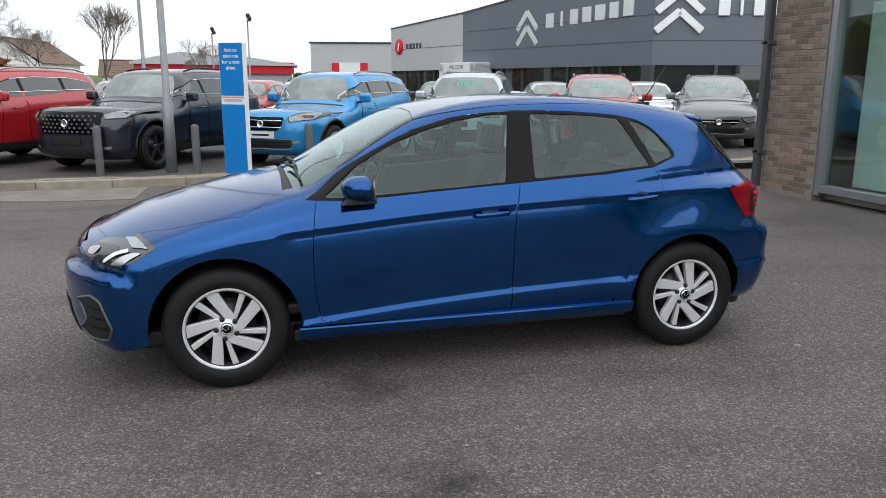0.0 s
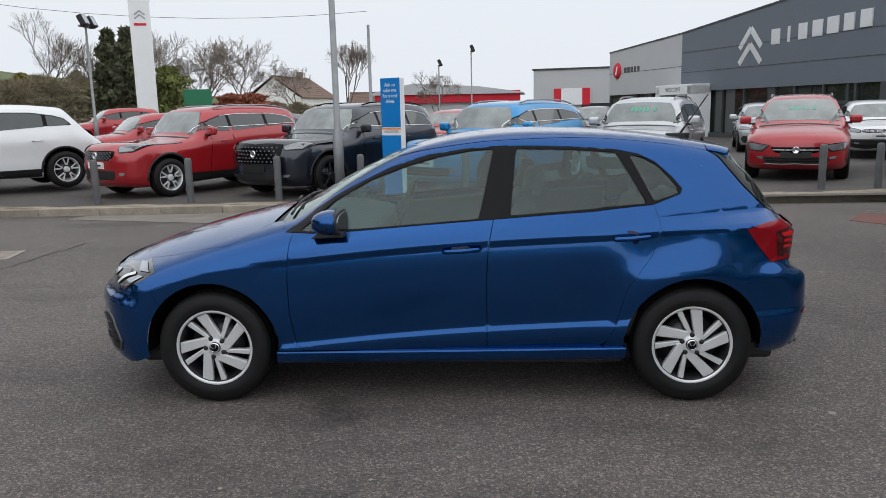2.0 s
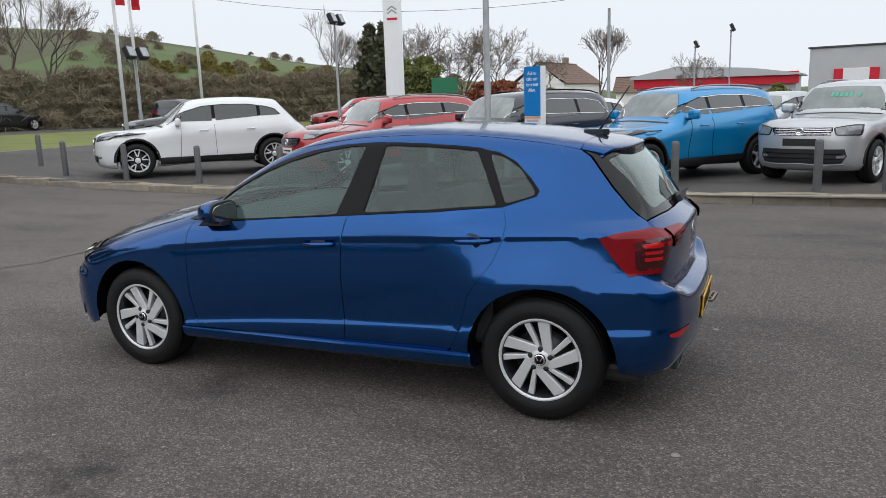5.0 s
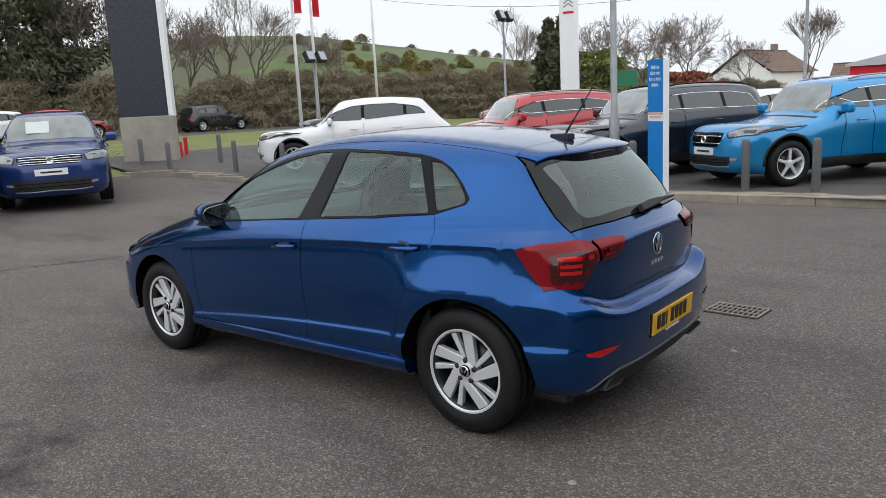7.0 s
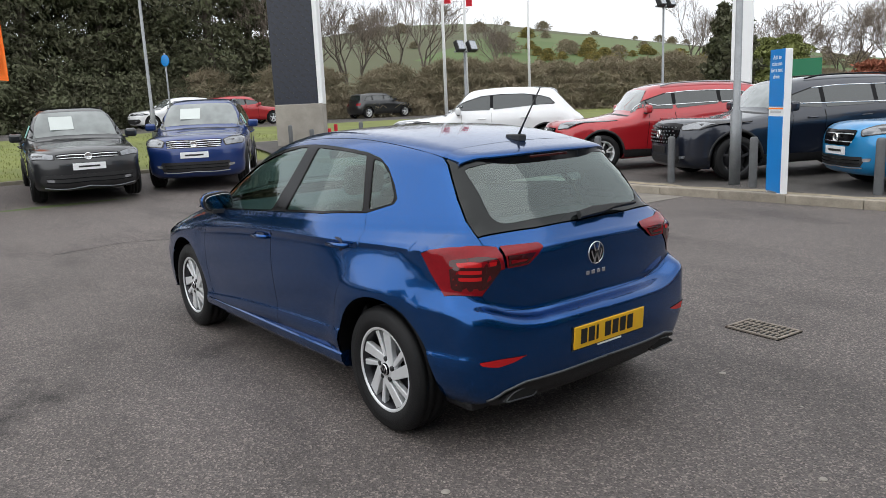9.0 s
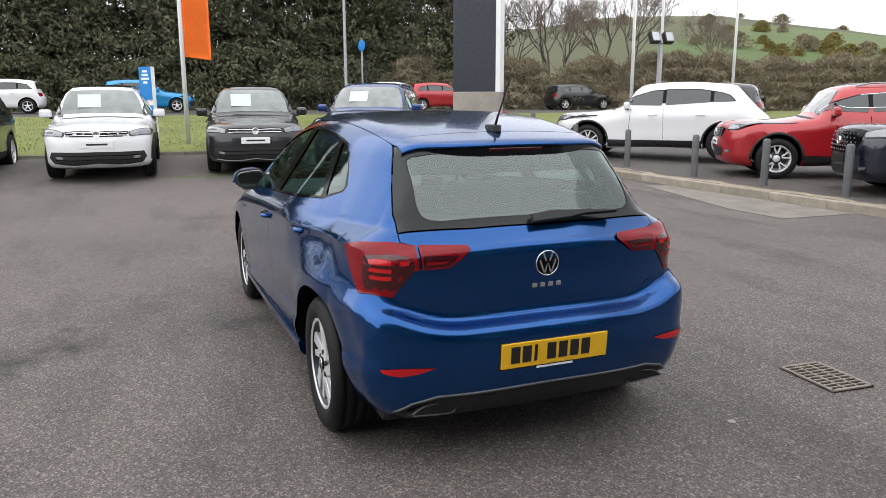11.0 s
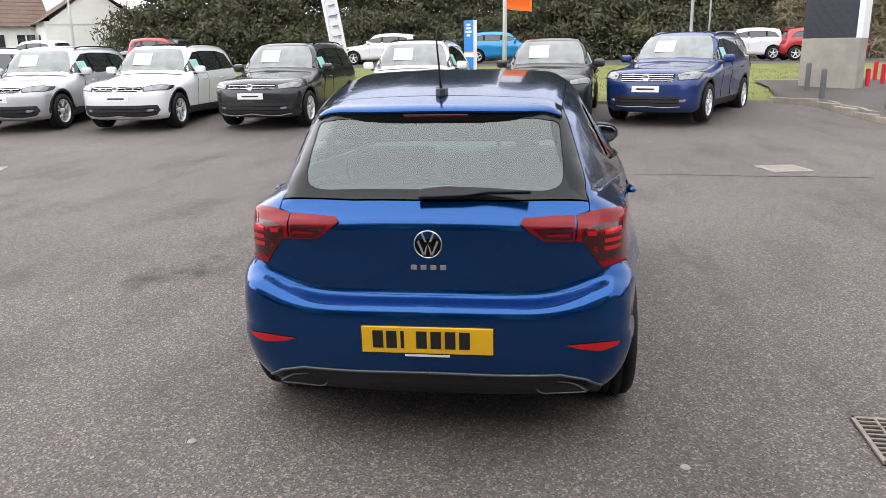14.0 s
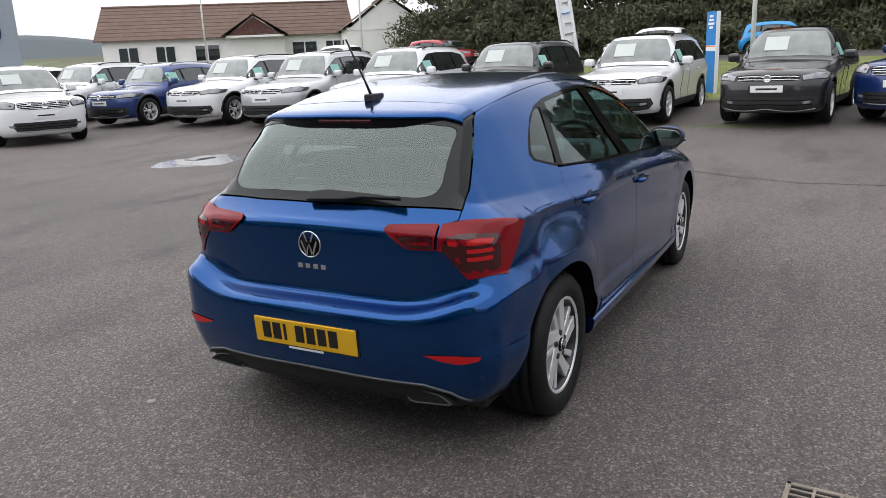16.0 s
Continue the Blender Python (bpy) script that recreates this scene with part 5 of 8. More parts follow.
    both("lamp_reflector", views("f", *soften([(-fy(mid[0] + (a - mid[0]) * 0.88), fz(mid[1] + (b - mid[1]) * 0.80)) for a, b in st["lamp"]], 0.02)), (0.8, 0.6, 0), LAMPMID, lift=0.010, thick=0.008, grid=0.06)
    gw, g0, g1, bars = st["grille"]
    gw, g0, g1 = fy(gw), fz(g0), fz(g1)
    part("grille", sheet("grille", skin, sym("f", [(0, g0), (-gw * 0.8, g0), (-gw, (g0 + g1) / 2), (-gw, g1), (0, g1)]), (1, 0, 0), lift=0.005, thick=0.01, grid=0.08), GLOSSBLACK, car)
    for j in range(bars):
        z = g0 + (g1 - g0) * (j + 0.5) / bars
        p = rim_of(skin, views("f", (-gw * 0.97, z), (0, z + 0.001), (gw * 0.97, z)))
        part("grille_bar", tube([(q[0] - 0.006, q[1], q[2]) for q in p[: len(p) // 2 + 1]], 0.009 if st["chrome"] else 0.006, 6), CHROME if st["chrome"] else PLASTIC, car)
    lw, l0, l1 = st["low"]
    if bars == 0:
        spots_ = [(-gw * 0.86 + gw * 1.72 * (i + 0.5 * (j % 2)) / 11, g0 + (g1 - g0) * (j + 0.6) / 5.4) for j in range(5) for i in range(11)]
        on_ = skin.cast(np.array([(-3.6, a, z) for a, z in spots_]), (1, 0, 0), 3.6)[0]
        for (a, z), p in zip(spots_, on_):
                part("grille_stud", box((0.008, 0.035, 0.022), (p[0] - 0.010, a, z), 0.003, pose(0, 0, 0, 0, 0, 0)), SATIN, car)
    if st["chrome"]:
        p = rim_of(skin, views("f", (-lw * 0.95, l0 - 0.012), (0, l0 - 0.012), (lw * 0.95, l0 - 0.012)))
        part("bumper_strip", tube([(q[0] - 0.004, q[1], q[2]) for q in p[: len(p) // 2 + 1]], 0.010, 6), SATIN, car)
        for j in range(2):
            z = l0 + (l1 - l0) * (j + 1) / 3
            p = rim_of(skin, views("f", (-lw * 0.9, z), (0, z), (lw * 0.9, z)))
            part("intake_slat", tube([(q[0] - 0.006, q[1], q[2]) for q in p[: len(p) // 2 + 1]], 0.008, 6), GLOSSBLACK, car)
    if paper:
        xa = splits[0] - 0.55
        both("price_sheet", views("s", (xa, belt + 0.16), (xa + 0.36, belt + 0.17), (xa + 0.36, belt + 0.39), (xa, belt + 0.38)), (0, 1, -0.5), TEALPAPER, "pale green price sheet in the side window", lift=0.008, thick=0.002)
    part("lower_intake", sheet("lower_intake", skin, sym("f", [(0, l0), (-lw * 0.9, l0), (-lw, (l0 + l1) / 2), (-lw * 0.95, l1), (0, l1)]), (1, 0, 0), lift=0.004, thick=0.01, grid=0.08), PLASTIC, car)
    both("fog_lamp", views("f", *soften([(-k + 0.24, l0 + 0.13), (-k + 0.36, l0 + 0.12), (-k + 0.36, l0 + 0.07), (-k + 0.26, l0 + 0.08)], 0.02)), (0.8, 0.6, 0), LAMP, lift=0.006, thick=0.01, grid=0.05)
    if clad:
        both("sill_cladding", views("s", (-wb / 2 + ar + 0.02, 0.40), (wb / 2 - ar - 0.02, 0.40), (wb / 2 - ar - 0.02, 0.25), (-wb / 2 + ar + 0.02, 0.25)), (0, 1, 0.3), PLASTIC, lift=0.004, thick=0.01)
    for s in (-1, 1):
        for x, lean_x in ((xc + 0.40, 0.05), (splits[0], -0.02), (splits[-1] - 0.02, -0.30)):
            zs = np.linspace(0.36, belt + 0.10, 9)
            xs = x - lean_x * (1 - np.linspace(0, 1, 9)) ** 1.5
            q, ok = skin.cast(np.stack([xs, np.full(9, -2.0), zs], -1), (0, 1, 0), 2.2)
            if ok.all() and np.hypot(xs - wb / 2, zs - wr).min() > ar + 0.02:
                part("door_gap", tube([(a, s * (b - 0.001), c) for a, b, c in q], 0.0045, 4), LINER, car, "dark gap round the door")
        if clad:
            for cx in (-wb / 2, wb / 2):
                ring_ = [(cx + (ar + 0.02) * math.cos(t), wr + (ar + 0.02) * math.sin(t)) for t in np.linspace(-0.05, math.pi + 0.05, 17)]
                q = skin.cast(np.array([(a, -2.0, max(b, 0.30)) for a, b in ring_]), (0, 1, 0), 2.2)[0]
                part("arch_trim", tube([(a, s * (b + 0.012), c) for a, b, c in q], 0.026, 6), PLASTIC, car, "black plastic wheel arch trim")
    zb = (g0 + g1) / 2
    p = skin.cast(np.array([[-3.4, 0, zb]]), (1, 0, 0), 3.2)[0][0]
    badge = part("badge", lathe([(0.0, 0.0), (0.045, 0.0), (0.050, -0.008), (0.058, -0.012), (0.064, 0.0), (0.064, 0.02)], 24), CHROME, car, "round chrome badge")
    badge.matrix_local = pose(p[0] - 0.014, 0, zb, 0, 0, -90)
    zp = (l1 + g0) / 2
    p = skin.cast(np.array([[-3.4, 0.26, zp]]), (1, 0, 0), 3.2)[0][0]
    part("number_plate", box((0.012, 0.52, 0.115), (p[0] - 0.012, 0, zp), 0.004), plate, car)
    part("plate_bar", box((0.004, 0.34, 0.03), (p[0] - 0.0195, 0, zp), 0), INK, car)
    # glass paper, rails, mirrors
    if paper:
        zq = h1 + 0.20
        q = skin.cast(np.array([[-3.4, 0.22, zq], [-3.4, 0.22, zq + 0.2]]), (1, 0, 0), 3.6)[0]
        tilt = math.degrees(math.atan2(q[1][0] - q[0][0], 0.2))
        part("price_sheet", box((0.006, 0.40, 0.30), ((q[0][0] + q[1][0]) / 2 - 0.014, 0.22, zq + 0.10), 0, pose(0, 0, 0, 0, tilt, 0)), PAPER, car, "white price sheet behind the windscreen")
    if price:
        zq = h1 + 0.30
        q = skin.cast(np.array([[-3.6, 0.0, zq], [-3.6, 0.0, zq + 0.1]]), (1, 0, 0), 3.6)[0]
        tilt = math.degrees(math.atan2(q[1][0] - q[0][0], 0.1))
        for j in range(6):
            part("price_mark", box((0.004, 0.045, 0.085), (q[0][0] - 0.010, -0.26 + 0.075 * j + (0.06 if j else 0), zq), 0, pose(0, 0, 0, 0, tilt, 0)), GREENPAPER, car)
    for s in (-1, 1):
        if rails:
            xs = np.linspace(top + 0.25, re - 0.15, 9)
            pts = []
            for i, x in enumerate(xs):
                z = skin.cast(np.array([[x, s * yt * 1.02, 2.6]]), (0, 0, -1), 2.4)[0][0][2]
                pts.append((x, s * yt * 1.02, z + (0.008 if i in (0, 8) else 0.035)))
            part("roof_rail", tube(pts, 0.014, 8), GLOSSBLACK if mat in (BLACK, CHARCOAL, NAVY) else SATIN, car)
        mz = lo(xc) + 0.07
        bm = box((0.12, 0.22, 0.16), (xc + 0.34, s * (k + 0.08), mz), 0.05, segments=3)
        mirror = part("door_mirror", bm, mat, car)
        part("mirror_arm", box((0.07, 0.16, 0.04), (xc + 0.33, s * (k - 0.06), mz - 0.075), 0.012), PLASTIC, mirror)
        arch_liner(car, skin, -wb / 2, wr, ar - 0.003, s, k - 0.36)
        arch_liner(car, skin, wb / 2, wr, ar - 0.003, s, k - 0.36)
        for hx in (splits[0] - 0.22, splits[-1] - 0.20):
            y0 = abs(skin.cast(np.array([[hx, -2.0, belt - 0.02]]), (0, 1, 0), 2.0)[0][0][1])
            part("door_handle", tube([(hx - 0.09, s * (y0 - 0.004), belt - 0.02), (hx - 0.07, s * (y0 + 0.025), belt - 0.02), (hx + 0.07, s * (y0 + 0.025), belt - 0.015), (hx + 0.09, s * (y0 - 0.004), belt - 0.015)], 0.013, 6), mat, car)
    meshes = wheel_meshes(name + label, wr, 0.235, wr * 0.68, rim)
    for x in (-wb / 2, wb / 2):
        for s in (-1, 1):
            wheel(car, x, s * (k - 0.135), meshes, rim_mat, wr)
    return car


def respray(car, mat, label):
    """Gives a copied car a paint of its own."""
    for ob in car.children:
        if ob.name.split(".")[0] in ("body", "door_mirror", "door_handle"):
            ob.material_slots[0].link = "OBJECT"
            ob.material_slots[0].material = mat
    return tagged(car, label)


def park(front, angle, wb, fo, z):
    """The pose of a car whose nose is at front and looks to angle."""
    a = math.radians(angle)
    d = wb / 2 + fo
    return pose(front[0] - d * math.cos(a), front[1] - d * math.sin(a), z, 0, 0, angle - 180)


# ---- lie of the land ----
def rise(x, y):
    """Height of the ground: level forecourt, a slow climb to the road, hills far off."""
    def ramp(v, pts):
        return float(np.interp(v, *zip(*pts)))
    z = ramp(-x, [(-40, 0), (7.5, 0), (11, 0.10), (15, 0.36), (22, 0.62), (30, 0.86), (60, 1.0), (400, 3.0)]) * ramp(-y, [(-60, 0.8), (-20, 0.9), (0, 1.0), (40, 1.0)])
    r, az = math.hypot(x, y), math.degrees(math.atan2(y, x)) % 360
    hill = ramp(az, [(0, 0.3), (60, 0.4), (100, 0.6), (112, 1.6), (122, 2.9), (130, 4.3), (138, 5.2), (146, 5.3), (156, 4.4), (170, 3.0), (190, 1.6), (215, 0.8), (245, 0.6), (300, 0.6), (360, 0.3)])
    far = ramp(r, [(0, 0), (75, 0), (110, 0.10), (180, 0.45), (280, 0.90), (420, 1.0), (900, 1.05)])
    bumps = noise.noise(Vector((x * 0.012, y * 0.012, 3))) * 3.5 * min(1, max(0, (r - 120) / 150))
    return z + math.tan(math.radians(hill)) * 330 * far + bumps


def draped(name, x0, x1, y0, y1, step, lift, mat, label, inside_=None, kind="structure", category="ground"):
    """A sheet that follows the ground over a rectangle."""
    nx, ny = max(1, int((x1 - x0) / step)), max(1, int((y1 - y0) / step))
    bm = bmesh.new()
    grid = [[bm.verts.new((x0 + (x1 - x0) * i / nx, y0 + (y1 - y0) * j / ny, 0)) for j in range(ny + 1)] for i in range(nx + 1)]
    for row in grid:
        for v in row:
            v.co.z = rise(v.co.x, v.co.y) + lift
    for i in range(nx):
        for j in range(ny):
            bm.faces.new((grid[i][j], grid[i + 1][j], grid[i + 1][j + 1], grid[i][j + 1])).smooth = True
    return tagged(part(name, bm, mat), label, category, kind=kind)


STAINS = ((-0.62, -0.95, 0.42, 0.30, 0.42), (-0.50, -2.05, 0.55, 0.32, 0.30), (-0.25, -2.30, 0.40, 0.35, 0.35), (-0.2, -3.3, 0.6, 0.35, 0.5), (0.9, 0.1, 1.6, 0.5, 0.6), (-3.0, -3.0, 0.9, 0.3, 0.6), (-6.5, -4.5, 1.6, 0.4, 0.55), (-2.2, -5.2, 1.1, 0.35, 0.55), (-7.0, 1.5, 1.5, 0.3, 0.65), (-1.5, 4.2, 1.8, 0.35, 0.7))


def asphalt_material(name, base, worn=0.0):
    m = material(name, base, 0.72, vary=0.30, scale=0.35, fine=140, bump=0.0, spec=0.35)
    n, l = m.node_tree.nodes, m.node_tree.links
    b = n["Principled BSDF"]
    src = b.inputs["Base Color"].links[0].from_socket
    co = n.new("ShaderNodeTexCoord")
    vor = n.new("ShaderNodeTexVoronoi")
    vor.inputs["Scale"].default_value = 115
    l.new(co.outputs["Object"], vor.inputs["Vector"])
    rnd = n.new("ShaderNodeSeparateColor")
    l.new(vor.outputs["Color"], rnd.inputs[0])
    ramp = n.new("ShaderNodeValToRGB")
    ramp.color_ramp.elements[0].position, ramp.color_ramp.elements[0].color = 0.0, (0.46, 0.46, 0.46, 1)
    ramp.color_ramp.elements[1].position, ramp.color_ramp.elements[1].color = 1.0, (2.0, 1.92, 1.83, 1)
    e = ramp.color_ramp.elements.new(0.80)
    e.color = (1.05, 1.04, 1.02, 1)
    l.new(rnd.outputs[0], ramp.inputs[0])
    mul = n.new("ShaderNodeMix")
    mul.data_type, mul.blend_type = "RGBA", "MULTIPLY"
    mul.inputs[0].default_value = 1.0
    l.new(src, mul.inputs[6])
    l.new(ramp.outputs[0], mul.inputs[7])
    # old stains and worn streaks of their own shape
    st = n.new("ShaderNodeTexNoise")
    st.inputs["Scale"].default_value, st.inputs["Detail"].default_value, st.inputs["Roughness"].default_value = 0.9, 6, 0.62
    mp = n.new("ShaderNodeMapping")
    mp.inputs["Scale"].default_value = (0.55, 1.5, 1.0)
    l.new(co.outputs["Object"], mp.inputs[0])
    l.new(mp.outputs[0], st.inputs["Vector"])
    sr = n.new("ShaderNodeValToRGB")
    sr.color_ramp.elements[0].position, sr.color_ramp.elements[0].color = 0.28, (0.52, 0.52, 0.52, 1)
    sr.color_ramp.elements[1].position, sr.color_ramp.elements[1].color = 0.50, (1, 1, 1, 1)
    l.new(st.outputs[0], sr.inputs[0])
    m2 = n.new("ShaderNodeMix")
    m2.data_type, m2.blend_type = "RGBA", "MULTIPLY"
    m2.inputs[0].default_value = 0.8
    l.new(mul.outputs[2], m2.inputs[6])
    l.new(sr.outputs[0], m2.inputs[7])
    last = m2.outputs[2]
    rough_edge = n.new("ShaderNodeTexNoise")
    rough_edge.inputs["Scale"].default_value, rough_edge.inputs["Detail"].default_value, rough_edge.inputs["Roughness"].default_value = 3.2, 8, 0.72
    l.new(co.outputs["Object"], rough_edge.inputs["Vector"])
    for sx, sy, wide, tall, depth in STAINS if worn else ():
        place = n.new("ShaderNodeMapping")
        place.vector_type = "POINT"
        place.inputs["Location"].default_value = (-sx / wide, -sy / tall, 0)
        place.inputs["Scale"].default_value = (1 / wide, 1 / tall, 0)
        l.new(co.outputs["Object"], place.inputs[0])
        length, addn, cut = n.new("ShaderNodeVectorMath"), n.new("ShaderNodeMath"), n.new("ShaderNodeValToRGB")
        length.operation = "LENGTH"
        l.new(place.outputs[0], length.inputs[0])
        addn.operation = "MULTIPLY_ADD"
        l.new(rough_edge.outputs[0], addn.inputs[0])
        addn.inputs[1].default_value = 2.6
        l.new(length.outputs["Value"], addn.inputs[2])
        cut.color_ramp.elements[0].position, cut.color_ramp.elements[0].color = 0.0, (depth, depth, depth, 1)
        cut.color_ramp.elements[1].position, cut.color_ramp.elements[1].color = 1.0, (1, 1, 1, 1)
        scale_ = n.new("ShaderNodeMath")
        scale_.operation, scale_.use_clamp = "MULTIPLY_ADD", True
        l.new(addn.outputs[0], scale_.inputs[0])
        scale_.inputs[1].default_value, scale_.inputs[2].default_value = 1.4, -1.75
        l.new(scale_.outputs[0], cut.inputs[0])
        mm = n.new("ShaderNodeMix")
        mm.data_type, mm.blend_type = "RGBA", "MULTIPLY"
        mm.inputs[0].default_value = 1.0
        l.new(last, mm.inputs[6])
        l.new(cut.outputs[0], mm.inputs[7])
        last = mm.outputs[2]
    l.new(last, b.inputs["Base Color"])
    bp = n.new("ShaderNodeBump")
    bp.inputs["Strength"].default_value, bp.inputs["Distance"].default_value = 0.55, 0.006
    l.new(vor.outputs["Distance"], bp.inputs["Height"])
    l.new(bp.outputs[0], b.inputs["Normal"])
    return m


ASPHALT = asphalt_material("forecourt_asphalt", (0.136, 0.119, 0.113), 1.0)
LOTASPHALT = asphalt_material("display_area_asphalt", (0.105, 0.097, 0.092))


def field_material():
    m = material("fields_and_scrub", (0.085, 0.112, 0.036), 0.95, vary=0.3, scale=0.05, fine=1.5, bump=0.3)
    n, l = m.node_tree.nodes, m.node_tree.links
    b = n["Principled BSDF"]
    src = b.inputs["Base Color"].links[0].from_socket
    co, vor, ramp, mix = n.new("ShaderNodeTexCoord"), n.new("ShaderNodeTexVoronoi"), n.new("ShaderNodeValToRGB"), n.new("ShaderNodeMix")
    vor.inputs["Scale"].default_value = 0.017
    l.new(co.outputs["Object"], vor.inputs["Vector"])
    sep = n.new("ShaderNodeSeparateColor")
    l.new(vor.outputs["Color"], sep.inputs[0])
    ramp.color_ramp.interpolation = "CONSTANT"
    ramp.color_ramp.elements[0].position, ramp.color_ramp.elements[0].color = 0, (0.075, 0.120, 0.030, 1)
    ramp.color_ramp.elements[1].position, ramp.color_ramp.elements[1].color = 0.27, (0.070, 0.062, 0.034, 1)
    e = ramp.color_ramp.elements.new(0.60)
    e.color = (0.10, 0.135, 0.045, 1)
    e = ramp.color_ramp.elements.new(0.76)
    e.color = (0.085, 0.075, 0.045, 1)
    l.new(sep.outputs[0], ramp.inputs[0])
    mix.data_type = "RGBA"
    mix.inputs[0].default_value = 0.65
    l.new(src, mix.inputs[6])
    l.new(ramp.outputs[0], mix.inputs[7])
    l.new(mix.outputs[2], b.inputs["Base Color"])
    return m


FIELD = field_material()

bm = bmesh.new()
radii = [0, 4, 8, 12, 16, 20, 25, 30, 36, 44, 54, 66, 80, 95, 112, 130, 150, 172, 195, 220, 250, 285, 325, 370, 430, 520, 700, 1100]
rings = []
for r in radii[1:]:
    rings.append([bm.verts.new((r * math.cos(a), r * math.sin(a), rise(r * math.cos(a), r * math.sin(a)) - 0.02)) for a in (2 * math.pi * k / 180 for k in range(180))])
mid_v = bm.verts.new((0, 0, -0.02))
for k in range(180):
    bm.faces.new((mid_v, rings[0][k], rings[0][(k + 1) % 180])).smooth = True
for a, b in zip(rings, rings[1:]):
    for k in range(180):
        bm.faces.new((a[k], b[k], b[(k + 1) % 180], a[(k + 1) % 180])).smooth = True
tagged(part("ground", bm, FIELD), "green fields and brown scrub rolling up to low hills", "ground", kind="structure")
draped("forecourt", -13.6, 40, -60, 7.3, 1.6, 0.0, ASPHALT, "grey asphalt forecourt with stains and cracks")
draped("display_area", -18.5, 40, 7.3, 70, 1.6, 0.11, LOTASPHALT, "dark asphalt display area behind the kerb")
draped("road", -37.5, -28.5, -70, 110, 2.0, 0.05, LOTASPHALT, "grey asphalt public road", category="road")
draped("verge", -28.5, -13.9, -60, 7.3, 1.2, 0.05, GRASSM, "mown grass verge between forecourt and road", category="grass")
draped("verge_north", -28.5, -18.5, 7.3, 40, 1.2, 0.05, GRASSM, "mown grass verge beyond the display area", category="grass")


# ---- kerb ----
def kerb_line(pts, name, label, height=0.12, width=0.13, length=0.915):
    line = tagged(new(name), label, "kerb", kind="structure")
    me = bpy.data.meshes.new("kerb_stone")
    b_ = box((length - 0.003, width, height + 0.20), (0, 0, -0.10 + height / 2), 0.012)
    b_.to_mesh(me)
    b_.free()
    me.materials.append(KERB)
    left, pos = 0.0, []
    for (xa, ya), (xb, yb) in zip(pts, pts[1:]):
        d = math.hypot(xb - xa, yb - ya)
        n = max(1, round(d / length))
        for i in range(n):
            u = (i + 0.5) / n
            pos.append((xa + (xb - xa) * u, ya + (yb - ya) * u, math.degrees(math.atan2(yb - ya, xb - xa)), d / n / length))
    for x, y, a, stretch in pos:
        ob = new("kerb_stone", me)
        ob.parent = line
        ob.matrix_local = pose(x, y, rise(x, y) + random.uniform(-0.004, 0.004), 0, 0, a + random.uniform(-0.4, 0.4)) @ Matrix.Diagonal((stretch, 1, 1, 1))
    return line


kerb_line([(12, 7.9), (5, 7.55), (0, 7.35), (-5, 7.2), (-10, 7.05), (-13.2, 6.7), (-14.0, 5.9)], "kerb_north", "pale concrete kerb along the display area")
kerb_line([(-13.8, 5.9), (-13.75, -6), (-13.75, -34)], "kerb_west", "low concrete kerb along the grass verge", height=0.06)
b_ = bmesh.new()
f_ = b_.faces.new([b_.verts.new((x, y, 0)) for x, y in ((-9.5, 7.10), (-13.2, 6.75), (-13.95, 6.0), (-16.2, 6.5), (-18.45, 6.7), (-18.45, 7.32), (-9.5, 7.32))])
bmesh.ops.subdivide_edges(b_, edges=list(b_.edges), cuts=3)
bmesh.ops.triangulate(b_, faces=b_.faces)
for v_ in b_.verts:
    v_.co.z = rise(v_.co.x, v_.co.y) + 0.114
bmesh.ops.recalc_face_normals(b_, faces=b_.faces)
tagged(part("display_area_corner", b_, LOTASPHALT), "dark asphalt corner of the display area inside the kerb", "ground", kind="structure")
kerb_line([(-18.5, 6.8), (-18.5, 16.0)], "kerb_corner", "concrete kerb round the corner of the display area")

STRIP = material("gravel_and_leaf_litter", (0.30, 0.255, 0.185), 0.95, vary=0.45, scale=6, fine=45, bump=0.8, other=(0.17, 0.145, 0.095))
line_ = [(12, 7.9), (5, 7.55), (0, 7.35), (-5, 7.2), (-10, 7.05), (-13.2, 6.7), (-14.0, 5.9)]
b_ = bmesh.new()
rows_ = []
for (xa, ya), (xb, yb) in zip(line_, line_[1:]):
    for k in range(24):
        u = k / 24
        x, y = xa + (xb - xa) * u, ya + (yb - ya) * u
        nx, ny = (ya - yb), (xb - xa)
        d = math.hypot(nx, ny)
        wide = 0.26 + 0.07 * math.sin(3.1 * x) + 0.05 * math.sin(7.7 * x)
        rows_.append([b_.verts.new((x - nx / d * o, y - ny / d * o, rise(x, y) + h)) for o, h in ((0.06, 0.10), (wide, 0.122))])
for p, q in zip(rows_, rows_[1:]):
    b_.faces.new((p[0], p[1], q[1], q[0]))
bmesh.ops.recalc_face_normals(b_, faces=b_.faces)
tagged(part("gravel_strip", b_, STRIP), "tan gravel and leaf litter behind the kerb", "gravel", kind="structure")

# ---- posts and signs ----
def bollard_at(x, y, z, group):
    b_ = lathe([(0.060, -0.05), (0.060, 0.70), (0.052, 0.735), (0.030, 0.748), (0.0, 0.750)], 16, "z")
    ob = thing("bollard", "round grey plastic bollard beside the kerb", "bollard", pose(x, y, z), group)
    part("post", b_, BOLLARD, ob)
    return ob


